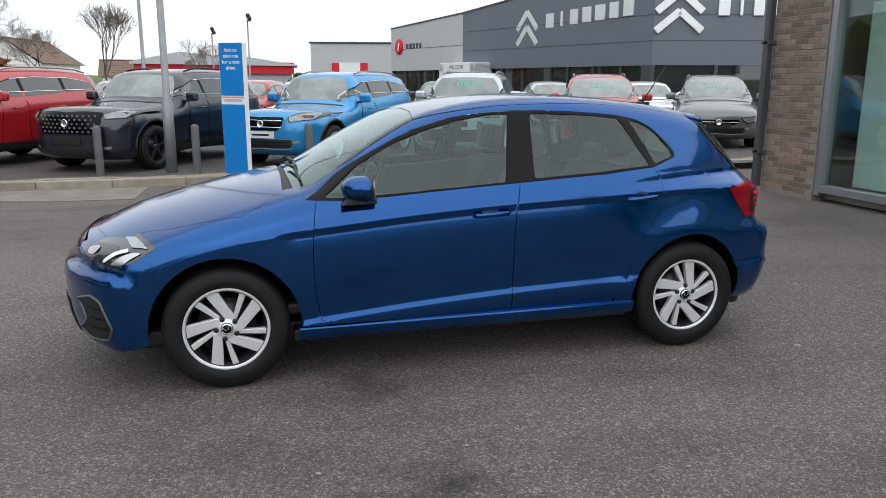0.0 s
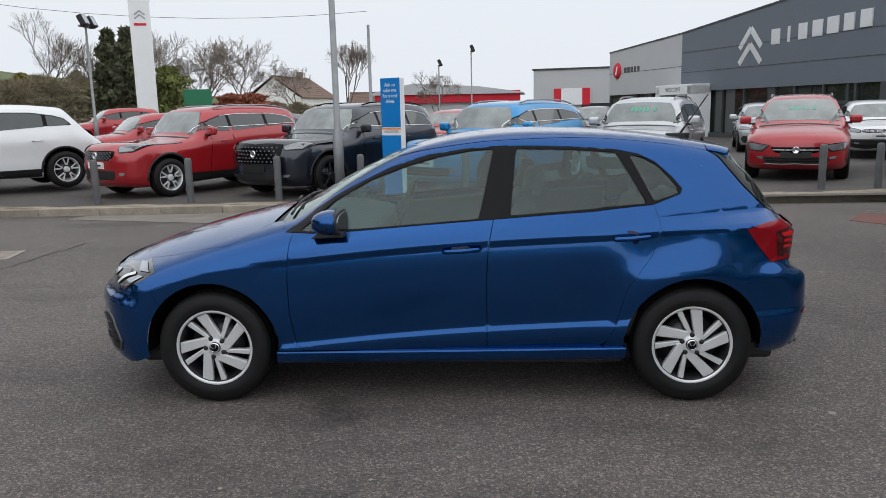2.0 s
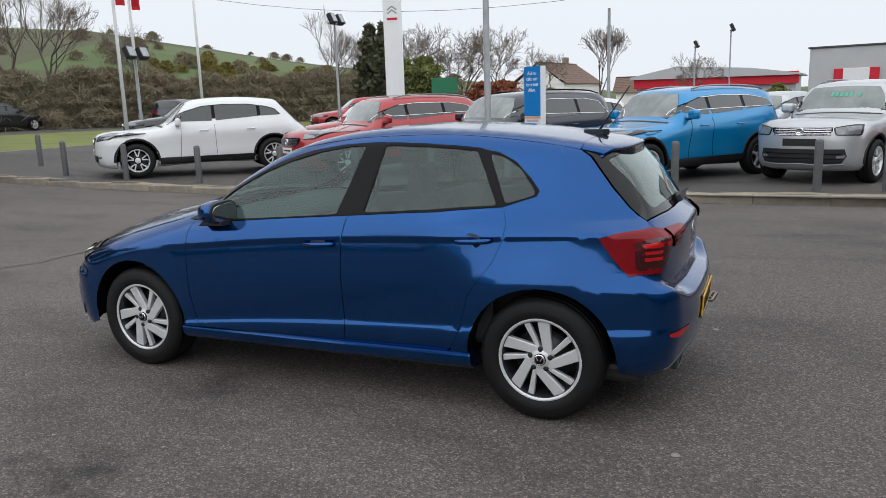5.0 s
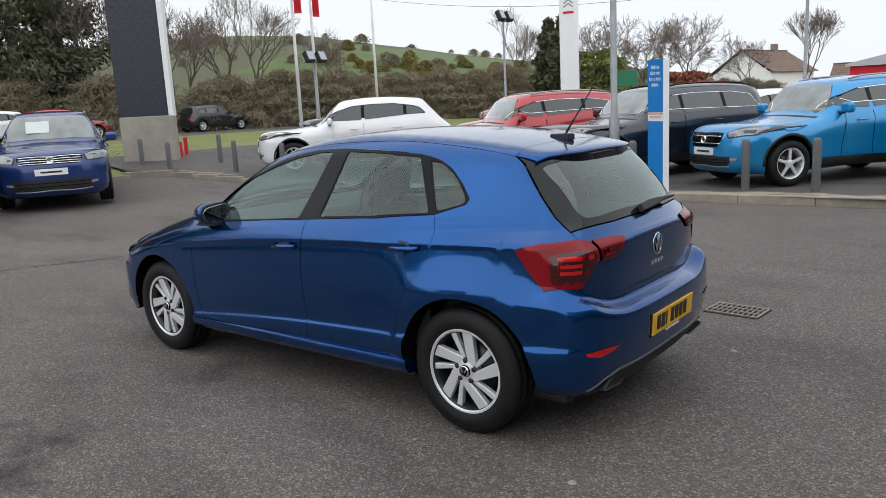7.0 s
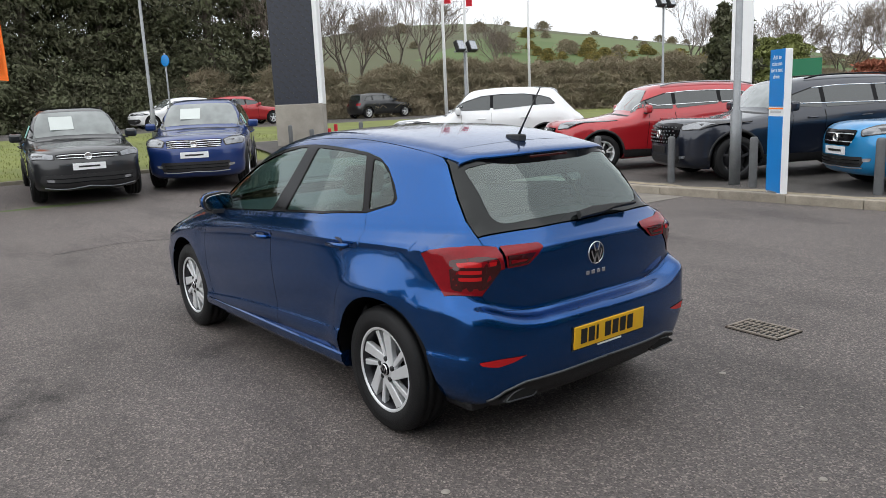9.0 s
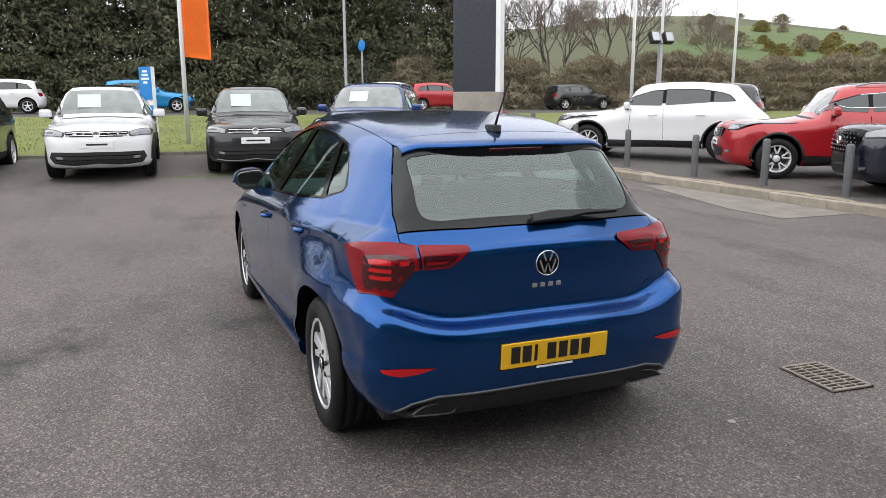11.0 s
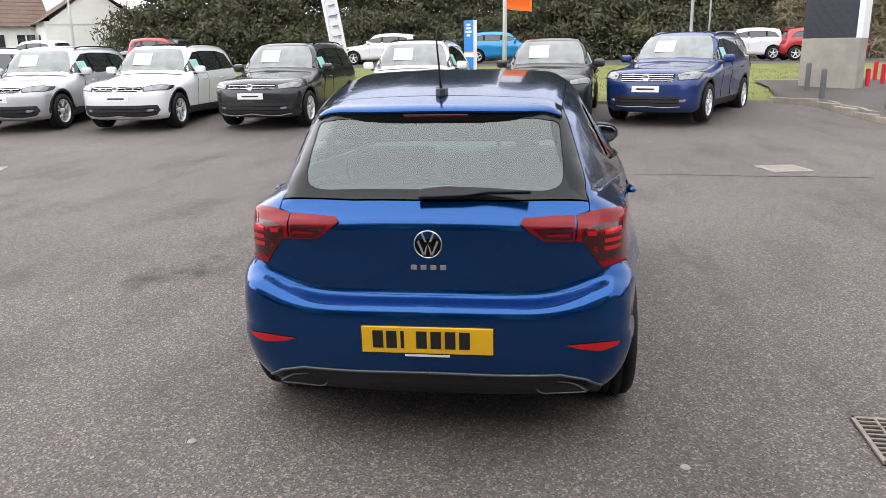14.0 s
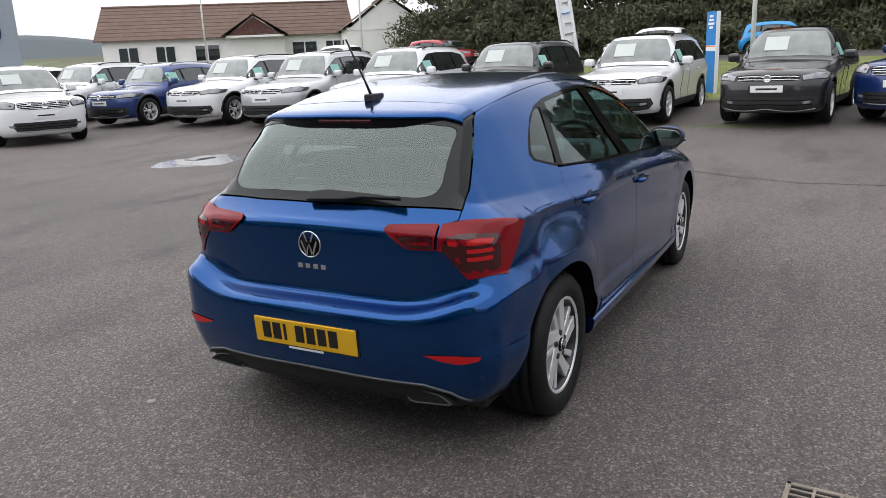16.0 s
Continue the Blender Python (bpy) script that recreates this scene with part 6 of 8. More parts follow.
first = bollard_at(-6.35, 7.75, rise(-6, 8) + 0.11, "bollards along the kerb")
for x, y in ((-11.9, 7.6), (-10.2, 7.65), (-8.3, 7.7), (-4.75, 7.8), (-3.25, 7.85), (-1.85, 7.9), (-0.1, 7.95), (0.85, 8.0), (2.85, 8.1), (3.75, 8.15), (5.85, 8.25), (6.8, 8.3), (-13.6, 6.9), (-15.2, 7.1), (-13.9, 8.6)):
    copy_thing(first, pose(x, y, rise(x, y) + 0.11 if y > 7.3 else rise(x, y) + 0.02))
for x, y, h in ((-17.0, 9.6, 0.62), (-16.2, 8.9, 0.55), (-18.2, 9.9, 0.62)):
    ob = thing("marker_post", "short red marker post in the grass", "post", pose(x, y, rise(x, y)), "red marker posts")
    part("post", box((0.09, 0.09, h + 0.1), (0, 0, h / 2 - 0.05), 0.012), FLAGRED, ob)


def test_drive_sign(x, y, z, turn, words=True):
    ob = thing("display_sign", "tall blue and white display sign beside the kerb", "sign", pose(x, y, z, 0, 0, turn))
    w, h, d = 0.42, 1.95, 0.10
    part("panel", box((d, w, h), (0, 0, h / 2), 0.008), SIGNWHITE, ob)
    part("blue_face", box((0.006, w - 0.02, 0.76), (d / 2 + 0.003, 0, 1.57), 0), SIGNBLUE, ob, "blue upper face")
    part("blue_face", box((0.006, w - 0.02, 1.04), (d / 2 + 0.003, 0, 0.54), 0), SIGNBLUE, ob, "blue lower face")
    part("foot", box((0.16, 0.20, 0.03), (0, 0, 0.015), 0.004), GALV, ob)
    part("orange_line", box((0.004, w - 0.02, 0.018), (d / 2 + 0.004, 0, 1.165), 0), ORANGE, ob)
    if words:
        for j, line in enumerate(("Ask to", "take me", "for a test", "drive.")):
            lettering(line, 0.084, SIGNWHITE, ob, pose(d / 2 + 0.008, 0, 1.845 - 0.085 * j, 90, 0, 90), 1.0)
        part("small_print", box((0.003, 0.30, 0.035), (d / 2 + 0.003, 0, 1.12), 0), CLADDING, ob)
    else:
        for j, wide in enumerate((0.16, 0.20, 0.26, 0.14)):
            part("word_bar", box((0.003, wide, 0.05), (d / 2 + 0.008, 0, 1.845 - 0.085 * j), 0), SIGNWHITE, ob)
    return ob


test_drive_sign(-1.22, 7.42, rise(-1.2, 7.4) + 0.115, -125)
test_drive_sign(-15.04, -1.15, rise(-15.0, -1.2) - 0.05, -50, False)


def lamp_post(x, y, h, name="lamp_post", label="grey steel lamp post with cabinet base", heads=0, r=0.055):
    ob = thing(name, label, "lamp post", pose(x, y, rise(x, y) + (0.11 if y > 7.3 and x > -13.6 else 0)))
    part("pole", tube([(0, 0, -0.1), (0, 0, 1.1), (0, 0, 1.14), (0, 0, h)], [r * 1.55, r * 1.55, r, r * 0.75], 14), GALV, ob)
    if heads:
        part("crossbar", box((0.08, 0.9, 0.06), (0, 0, h), 0.01), GALV, ob)
        for s in (-1, 1):
            hd = part("flood_lamp", box((0.20, 0.34, 0.40), (0.08, s * 0.28, h + 0.18), 0.03, pose(0, 0, 0, 0, -25, 0)), PLASTIC, ob)
            part("lens", box((0.012, 0.28, 0.32), (0.175, s * 0.28, h + 0.225), 0.004, pose(0, 0, 0, 0, -25, 0)), LAMP, hd)
    return ob


lamp_post(-2.24, 8.05, 7.5)
lamp_post(-13.4, 21.6, 4.3, "floodlight_post", "grey post with two floodlights", 2, 0.05)
lamp_post(-17.2, 15.2, 2.9, "floodlight_post", "short post with two black floodlights", 2, 0.05)
lamp_post(-0.45, 44.0, 5.0, "floodlight_post", "grey post with two floodlights", 2, 0.05)
lamp_post(-2.6, 46.0, 4.3, "floodlight_post", "grey post with two floodlights", 2, 0.05)
wire = tagged(part("overhead_wire", tube([(-5.3 - 2.6 * k, 33.2 - 0.4 * k, 6.35 - 0.22 * k + 0.045 * k * k) for k in range(13)], 0.012, 4), PLASTIC), "thin black overhead wire from the telegraph pole", "wire")
lamp_post(-22.6, 5.7, 9.0, "lamp_post", "tall grey street lamp post")
lamp_post(-5.3, 33.2, 5.6, "telegraph_pole", "dark wooden telegraph pole", 0, 0.09)


def flag_pole(x, y, h, cloth, size, at, label, turn=0.0):
    ob = thing("flag_pole", label, "flag", pose(x, y, rise(x, y), 0, 0, turn))
    part("pole", tube([(0, 0, -0.1), (0, 0, h)], [0.06, 0.035], 12), WHITEPAINT, ob)
    if cloth:
        bm = bmesh.new()
        nx, nz = 8, 14
        g = [[bm.verts.new((0.05 + size[0] * i / nx, 0.05 * math.sin(3.0 * i / nx + 2.1 * j / nz), at - size[1] * j / nz - 0.12 * size[0] * i / nx)) for j in range(nz + 1)] for i in range(nx + 1)]
        for i in range(nx):
            for j in range(nz):
                bm.faces.new((g[i][j], g[i + 1][j], g[i + 1][j + 1], g[i][j + 1])).smooth = True
        bmesh.ops.solidify(bm, geom=bm.faces, thickness=0.004)
        part("flag", bm, cloth, ob)
    return ob


flag_pole(-15.6, 13.0, 7.5, FLAGRED, (0.45, 1.9), 6.2, "white flag pole with a red flag")
flag_pole(-17.6, 15.6, 8.0, FLAGRED, (0.45, 1.9), 6.4, "white flag pole with a red flag")
flag_pole(-18.2, 19.4, 8.0, None, (0, 0), 0, "plain white flag pole")
of = flag_pole(-15.3, -0.3, 7.0, ORANGE, (0.62, 2.0), 4.15, "white pole with an orange and white banner", 95)
part("white_band", box((0.62, 0.012, 1.5), (0.36, 0.0, 4.92), 0.002), SIGNWHITE, of)
flag_pole(-30.0, -21.0, 8.0, FLAGDARK, (0.8, 2.4), 6.6, "white pole with a patterned flag", 200)
flag_pole(-31.0, -33.0, 8.0, FLAGDARK, (0.8, 2.0), 7.9, "white pole with a dark flag", 200)

# leaning white lattice mast
mast = thing("lattice_mast", "leaning white lattice mast with blue rungs on the verge", "mast", pose(-13.95, -4.05, rise(-14.0, -4.0), 0, 0, 8))
lean = pose(0, 0, 0, 9, 0, 0)
for s in (-1, 1):
    part("rail", box((0.07, 0.07, 6.0), (0, s * 0.15, 2.9), 0.01, None), WHITEPAINT, mast).matrix_local = lean
part("web_plate", box((0.02, 0.26, 5.9), (-0.02, 0, 2.9)), WHITEPAINT, mast).matrix_local = lean
for k in range(24):
    part("rung", box((0.05, 0.14 if k % 2 else 0.22, 0.02), (0.01, 0.03, 0.2 + 0.24 * k)), SIGNBLUE if k % 4 == 0 else GALV, mast).matrix_local = lean

# dark totem on the verge
tot = thing("totem_sign", "tall dark patterned totem sign on a pale base", "sign", pose(-16.1, 7.95, rise(-16.1, 7.95), 0, 0, 48))
part("base", box((1.42, 0.46, 1.42), (0, 0, 0.60), 0.02), CONCRETE, tot)
part("panel", box((1.30, 0.34, 7.0), (-0.07, 0, 4.78), 0.02), TOTEM, tot, "dark patterned panel")
part("edge_strip", box((0.14, 0.42, 7.0), (0.655, 0, 4.79), 0.015), WHITEPAINT, tot, "pale edge strip")
for k in range(44):
    for j in range(5):
        part("raised_mark", box((0.13, 0.012, 0.035), (-0.56 + 0.25 * j + 0.12 * (k % 2), -0.174, 1.5 + 0.15 * k), 0, pose(0, 0, 0, 0, 28, 0)), PLASTIC, tot)
white_totem = thing("totem_sign", "white totem sign with grey chevrons and a red bar", "sign", pose(-15.1, 29.8, rise(-15.1, 29.8), 0, 0, 20) @ Matrix.Scale(1.22, 4))
part("panel", box((0.72, 0.25, 5.3), (0, 0, 2.62), 0.02), SIGNWHITE, white_totem)
part("red_bar", box((0.42, 0.01, 0.09), (0, -0.13, 4.35)), FLAGRED, white_totem)
for k in range(2):
    for s in (-1, 1):
        part("chevron", box((0.24, 0.012, 0.06), (s * 0.09, -0.13, 4.62 + 0.14 * k), 0, pose(0, 0, 0, 0, s * 38, 0)), SATIN, white_totem)
green = thing("road_sign", "green rectangular road sign on two posts", "sign", pose(-14.5, 34.5, rise(-14.5, 34.5), 0, 0, 20))
part("board", box((1.4, 0.05, 0.8), (0, 0, 2.2), 0.01), material("road_sign_green", (0.01, 0.16, 0.07), 0.4), green)
for s in (-1, 1):
    part("post", box((0.06, 0.06, 2.2), (s * 0.5, 0.05, 1.05), 0.005), GALV, green)
bsign = thing("road_sign", "round blue road sign on a grey post", "sign", pose(-22.2, 6.2, rise(-22, 6.2), 0, 0, -20))
part("post", tube([(0, 0, -0.1), (0, 0, 3.0)], 0.03, 8), GALV, bsign)
disc = lathe([(0.0, -0.02), (0.27, -0.02), (0.30, -0.012), (0.30, 0.01), (0, 0.01)], 28)
part("disc", disc, SIGNBLUE, bsign).matrix_local = pose(0.05, 0, 2.75, 0, 0, 42) @ Matrix.Scale(0.65, 4)

# ---- parked cars ----
row_size = dict(wb=2.68, fo=0.88)
row_suv = motor_car("suv_car", "charcoal black SUV parked on the forecourt", CHARCOAL, 4.49, 1.84, 1.67, rim=FIVE, rim_mat=ALLOY, face="wide", dark_roof=True, chrome=False, **row_size)
row = [((-9.86, 0.55), -7, CHARCOAL, "charcoal black SUV parked on the forecourt"), ((-9.78, -2.14), -3, WHITE, "white SUV with black grille and price sheet"), ((-9.68, -4.99), -4, CHARCOAL, "charcoal black SUV parked in the row"),
       ((-9.45, -7.6), 0, WHITE, "white SUV parked in the row"), ((-9.40, -10.1), 2, SILVER, "pale silver SUV parked in the row"), ((-9.4, -12.6), 0, WHITE, "white SUV with dark lower bumper"), ((-9.3, -18.4), 5, WHITE, "white SUV at the end of the row")]
for i, (p, a, m, lab) in enumerate(row):
    at = park(p, a, row_size["wb"], row_size["fo"], rise(p[0] - 1.5, p[1]) + 0.005)
    c = row_suv if i == 0 else copy_thing(row_suv, at)
    if i == 0:
        row_suv.matrix_world = at
    c["group"] = "SUVs parked in a row"
    if m is not CHARCOAL:
        respray(c, m, lab)
row_crossover = motor_car("crossover_car", "bright blue crossover parked in the row", DEEPBLUE, 4.23, 1.82, 1.57, 2.59, 0.85, hood=(0.86, 1.0), face="wide", belt=0.92, rear=0.4, splits=(0.1, 0.95))
row_crossover.matrix_world = park((-9.2, -15.35), 2, 2.59, 0.85, rise(-10.5, -15) + 0.005)
large_suv = motor_car("large_suv_car", "deep blue large SUV with chrome grille bars", DEEPBLUE, 4.80, 1.94, 1.73, 2.89, 0.93, 0.37, hood=(0.97, 1.12), face="big", belt=1.0, splits=(0.15, 1.15), rear=0.30, rails=True)
large_suv.matrix_world = park((-10.15, 2.5), -27, 2.89, 0.93, rise(-11.5, 3) + 0.005)
tw = copy_thing(large_suv, park((-6.4, -13.5), 68, 2.89, 0.93, 0.0))
respray(tw, WHITE, "white large SUV parked apart from the row")
white_suv = motor_car("suv_car", "white SUV with dark side windows behind the bollards", WHITE, 4.66, 1.89, 1.64, 2.87, 0.86, 0.36, hood=(0.93, 1.06), face="v", belt=0.96, rear=0.75, slope=1.2, dlo_end=0.75, splits=(0.18, 1.15), rim=FIVE, rails=False, clad=True, paper=False, dlo_rise=0.15)
white_suv.matrix_world = park((-11.3, 7.9), 225, 2.87, 0.86, rise(-11, 9) + 0.11)
red_suv = motor_car("suv_car", "red SUV with black grille behind the bollards", RED, 4.48, 1.855, 1.63, 2.67, 0.91, 0.35, hood=(0.95, 1.06), face="tiger", belt=0.98, splits=(0.1, 1.0), rim=FIVE, dlo_rise=0.16, paper=False, chrome=True)
red_suv.matrix_world = park((-6.7, 8.5), 236, 2.67, 0.91, rise(-6, 9) + 0.11)
mesh_suv = motor_car("suv_car", "black SUV with a mesh grille and black wheels", NAVY, 4.57, 1.90, 1.62, 2.74, 0.93, 0.36, hood=(0.97, 1.07), face="mesh", belt=0.98, splits=(0.1, 1.0), rim=STAR, rim_mat=DARKALLOY, paper=False, plate=INK, chrome=True)
mesh_suv.matrix_world = park((-3.75, 8.2), 238, 2.74, 0.93, rise(-3, 9) + 0.11)
bright_crossover = motor_car("crossover_car", "bright blue crossover with a dark V grille", CYAN, 4.39, 1.81, 1.59, 2.65, 0.90, 0.345, hood=(0.90, 1.02), face="v", belt=0.95, splits=(0.1, 0.95), rim=STAR, rim_mat=ALLOY, dlo_rise=0.16, paper=False, chrome=True)
bright_crossover.matrix_world = park((-0.85, 8.3), 232, 2.65, 0.90, rise(0, 9) + 0.11)
compact_suv = motor_car("suv_car", "silver compact SUV with a slotted grille", SILVER, 4.18, 1.775, 1.61, 2.50, 0.83, 0.34, hood=(0.98, 1.07), face="slots", belt=0.98, splits=(0.05, 0.85), rear=0.25, paper=False, price=True, plate=INK)
compact_suv.matrix_world = park((2.6, 8.9), 245, 2.50, 0.83, rise(2, 9) + 0.11)
mpv = dict(L=4.44, W=1.83, H=1.61, wb=2.785, fo=0.86, wr=0.335, hood=(0.84, 1.02), cowl=0.30, top=-0.25, face="split", belt=0.93, splits=(0.1, 1.1), paper=False, price=True, plate=INK)
c4 = motor_car("mpv_car", "red people carrier facing the kerb", RED, **mpv)
c4.matrix_world = park((5.9, 9.5), 247, 2.785, 0.86, 0.11)
c4g = copy_thing(c4, park((8.85, 9.95), 240, 2.785, 0.86, 0.11))
respray(c4g, GREYCAR, "grey people carrier facing the kerb")

# cars further off
hatch = motor_car("hatchback_car", "red hatchback on the road", RED, 4.05, 1.75, 1.46, 2.55, 0.82, 0.31, hood=(0.78, 0.94), cowl=0.42, top=-0.25, face="wide", belt=0.86, rear=0.35, splits=(0.15, 0.95), rails=False, clad=False, paper=False, tail=True, rim=STAR)
hatch.matrix_world = park((-33.0, 15.6), 90, 2.55, 0.82, rise(-33, 14) + 0.06)
far = [((-33.4, 8.0), 270, WHITE, "white hatchback on the road"), ((-33.0, 1.2), 90, CYAN, "blue hatchback on the road"), ((-33.2, -9.0), 270, WHITE, "white hatchback beside the road"), ((-33.0, -15.8), 90, RED, "red hatchback on the road"),
       ((-34.0, 24.6), 90, BLACK, "black estate car on the road"), ((-28.0, 30.0), 110, NAVY, "dark car parked beyond the verge")]
for p, a, m, lab in far:
    c = copy_thing(hatch, park(p, a, 2.55, 0.82, rise(*p) + 0.06))
    c["group"] = "cars on the road"
    respray(c, m, lab)
back = [((-16.3, 13.5), 225, BLACK), ((-10.6, 14.6), 225, RED), ((-8.2, 16.5), 225, GREYCAR), ((-4.6, 17.5), 240, WHITE), ((-1.5, 18.5), 250, RED), ((1.0, 17.5), 240, SILVER), ((4.6, 18.0), 250, BLACK), ((8.5, 17.8), 255, SILVER), ((-12.0, 19.5), 225, WHITE), ((-6.5, 22.0), 230, SILVER), ((0.5, 24.0), 250, WHITE), ((4.0, 25.0), 250, GREYCAR), ((-16.0, 23.5), 220, RED), ((10.0, 14.5), 250, WHITE)]
for p, a, m in back:
    c = copy_thing(hatch, park(p, a, 2.55, 0.82, rise(*p) + 0.11))
    c["group"] = "cars parked further back"
    respray(c, m, "parked hatchback in a back row of the display area")
for p, a, m in (((-13.8, -22.5), 20, BLACK), ((-13.5, -26.5), 20, WHITE), ((-34.0, -21.0), 265, GREYCAR), ((-33.0, -27.0), 265, WHITE)):
    c = copy_thing(hatch, park(p, a, 2.55, 0.82, rise(*p) + 0.03))
    respray(c, m, "parked car beyond the row of SUVs")

# ---- buildings ----
def slab(name, p0, p1, z0, z1, depth, mat, parent, label=""):
    """An upright slab along the line p0 to p1, its outer face on that line, going back by depth to the left of the way."""
    dx, dy = p1[0] - p0[0], p1[1] - p0[1]
    d = math.hypot(dx, dy)
    nx, ny = -dy / d, dx / d
    bm = box((d, depth, z1 - z0), (0, 0, 0))
    ob = part(name, bm, mat, parent, label)
    ob.matrix_local = Matrix.Translation(((p0[0] + p1[0]) / 2 + nx * depth / 2, (p0[1] + p1[1]) / 2 + ny * depth / 2, (z0 + z1) / 2)) @ Matrix.Rotation(math.atan2(dy, dx), 4, "Z")
    return ob


dealer = thing("showroom_building", "long grey clad showroom with a glazed ground floor", "building")
A, B, C = (7.4, 39.4), (9.55, 32.2), (17.0, 7.2)
D, E = (13.3, 20.7), (24.0, 17.2)


def wall_piece(name, p, q, z0, zp, zq, depth, mat, label=""):
    """A wall along p to q with a sloping top."""
    d = math.hypot(q[0] - p[0], q[1] - p[1])
    ob = part(name, prism([(0, z0), (d, z0), (d, zq), (0, zp)], 0, depth, "y"), mat, dealer, label)
    ob.matrix_local = pose(p[0], p[1], 0, 0, 0, math.degrees(math.atan2(q[1] - p[1], q[0] - p[0])))
    return ob


wall_piece("light_wall", A, B, 2.15, 4.45, 4.78, 0.3, CLADDING, "light grey cladding")
wall_piece("dark_wall", B, D, 2.15, 4.78, 5.75, 0.3, DARKCLAD, "dark grey cladding")
wall_piece("dark_wall", D, E, 2.15, 5.75, 5.9, 0.3, DARKCLAD, "dark grey cladding")
for p, q, z in ((A, B, 3.3), (B, D, 3.0), (B, D, 3.9), (D, E, 3.0), (D, E, 3.9), (D, E, 4.8)):
    wall_piece("cladding_joint", p, q, z, z + 0.02, z + 0.02, -0.012, FRAMEGREY)
for p, q, zp, zq in ((A, B, 4.45, 4.78), (B, D, 4.78, 5.75), (D, E, 5.75, 5.9)):
    d = math.hypot(q[0] - p[0], q[1] - p[1])
    cap = part("coping", prism([(0, zp), (d, zq), (d, zq + 0.07), (0, zp + 0.07)], -0.03, 0.36, "y"), FRAMEGREY, dealer)
    cap.matrix_local = pose(p[0], p[1], 0, 0, 0, math.degrees(math.atan2(q[1] - p[1], q[0] - p[0])))
wall_piece("plinth", A, B, 0, 0.3, 0.3, 0.25, CLADDING)
wall_piece("plinth", B, D, 0, 0.3, 0.3, 0.25, FRAMEGREY)
wall_piece("inner_wall", (A[0] + 7, A[1] + 2), (D[0] + 7, D[1] + 2), 0, 4.4, 4.4, 0.3, CLADDING)
wall_piece("corner_pier", (D[0] - 0.15, D[1] + 0.45), (D[0] + 0.02, D[1]), 0, 2.15, 2.15, 0.3, FRAMEGREY)
for k in range(5):
    u0, u1 = k / 5, (k + 1) / 5
    p, q = [(D[0] + (E[0] - D[0]) * u, D[1] + (E[1] - D[1]) * u) for u in (u0, u1)]
    wall_piece("window_pane", (p[0], p[1] + 0.1), (q[0], q[1] + 0.1), 0.1, 2.15, 2.15, 0.02, WINDOW)
    wall_piece("mullion", p, (p[0] + 0.12, p[1] - 0.04), 0.0, 2.15, 2.15, 0.14, FRAMEGREY)
wall_piece("roof_deck", (A[0] + 0.4, A[1]), (D[0] + 0.4, D[1]), 4.1, 4.3, 4.3, 9.0, FRAMEGREY)
C = D
ux, uy = C[0] - A[0], C[1] - A[1]
total = math.hypot(ux, uy)
ux, uy = ux / total, uy / total
s = 0.0
k = 0
while s < total - 1.5:
    p = (A[0] + ux * s + uy * -0.02, A[1] + uy * s)
    q = (A[0] + ux * (s + 1.45) + uy * -0.02, A[1] + uy * (s + 1.45))
    slab("window_pane", (p[0] + 0.1, p[1]), (q[0] + 0.1, q[1]), 0.30, 2.15, 0.02, WINDOW, dealer)
    slab("mullion", p, (p[0] + ux * 0.09, p[1] + uy * 0.09), 0.30, 2.15, 0.14, FRAMEGREY, dealer)
    if k % 5 == 4:
        slab("pier", p, (p[0] + ux * 0.5, p[1] + uy * 0.5), 0, 2.15, 0.2, CLADDING if s < 12 else FRAMEGREY, dealer)
    s += 1.5
    k += 1
face_turn = math.degrees(math.atan2(uy, ux))


def on_wall(s, z, out=0.03):
    return Matrix.Translation((A[0] + ux * s + uy * out, A[1] + uy * s - ux * out, z)) @ Matrix.Rotation(math.radians(face_turn), 4, "Z")


def wall_mark(name, s, z, w, h, mat, tilt=0, depth=0.06, label=""):
    ob = part(name, box((w, depth, h), (0, 0, 0), 0.01), mat, dealer, label)
    ob.matrix_local = on_wall(s, z) @ pose(0, 0, 0, 0, tilt, 0)
    return ob


def front_mark(name, s, z, w, h, mat, tilt=0, label=""):
    d = math.hypot(E[0] - D[0], E[1] - D[1])
    ob = part(name, box((w, 0.10, h), (0, 0, 0), 0.015), mat, dealer, label)
    ob.matrix_local = pose(D[0] + (E[0] - D[0]) * s / d, D[1] + (E[1] - D[1]) * s / d - 0.06, z, 0, 0, math.degrees(math.atan2(E[1] - D[1], E[0] - D[0]))) @ pose(0, 0, 0, 0, tilt, 0)
    return ob


for k in range(2):
    for g in (-1, 1):
        wall_mark("chevron", 12.45 + g * 0.34, 3.52 + 0.62 * k, 1.02, 0.24, ALLOY, g * 47, 0.10, "silver chevron on the wall")
        front_mark("chevron", 0.86 + g * 0.40, 3.68 + 0.66 * k, 1.08, 0.26, ALLOY, g * 40, "silver chevron on the wall")
for j, w in enumerate((0.50, 0.14, 0.46, 0.50, 0.54, 0.46, 0.50)):
    wall_mark("name_bar", 13.95 + 0.74 * j, 4.05 + 0.03 * j, w, 0.58, ALLOY, 0, 0.08, "silver bar in place of lettering")
    front_mark("name_bar", 2.4 + 0.60 * j, 4.12, w * 0.8, 0.53, ALLOY, 0, "silver bar in place of lettering")
for j in range(9):
    wall_mark("name_bar", 7.1 + 0.33 * j, 3.55, 0.23, 0.30, FRAMEGREY, 0, 0.05, "dark bar in place of lettering")
badge_disc = part("round_badge", lathe([(0, -0.06), (0.40, -0.06), (0.43, 0.0)], 28), FLAGRED, dealer, "round red badge on the wall")
badge_disc.matrix_local = on_wall(1.0, 3.45)
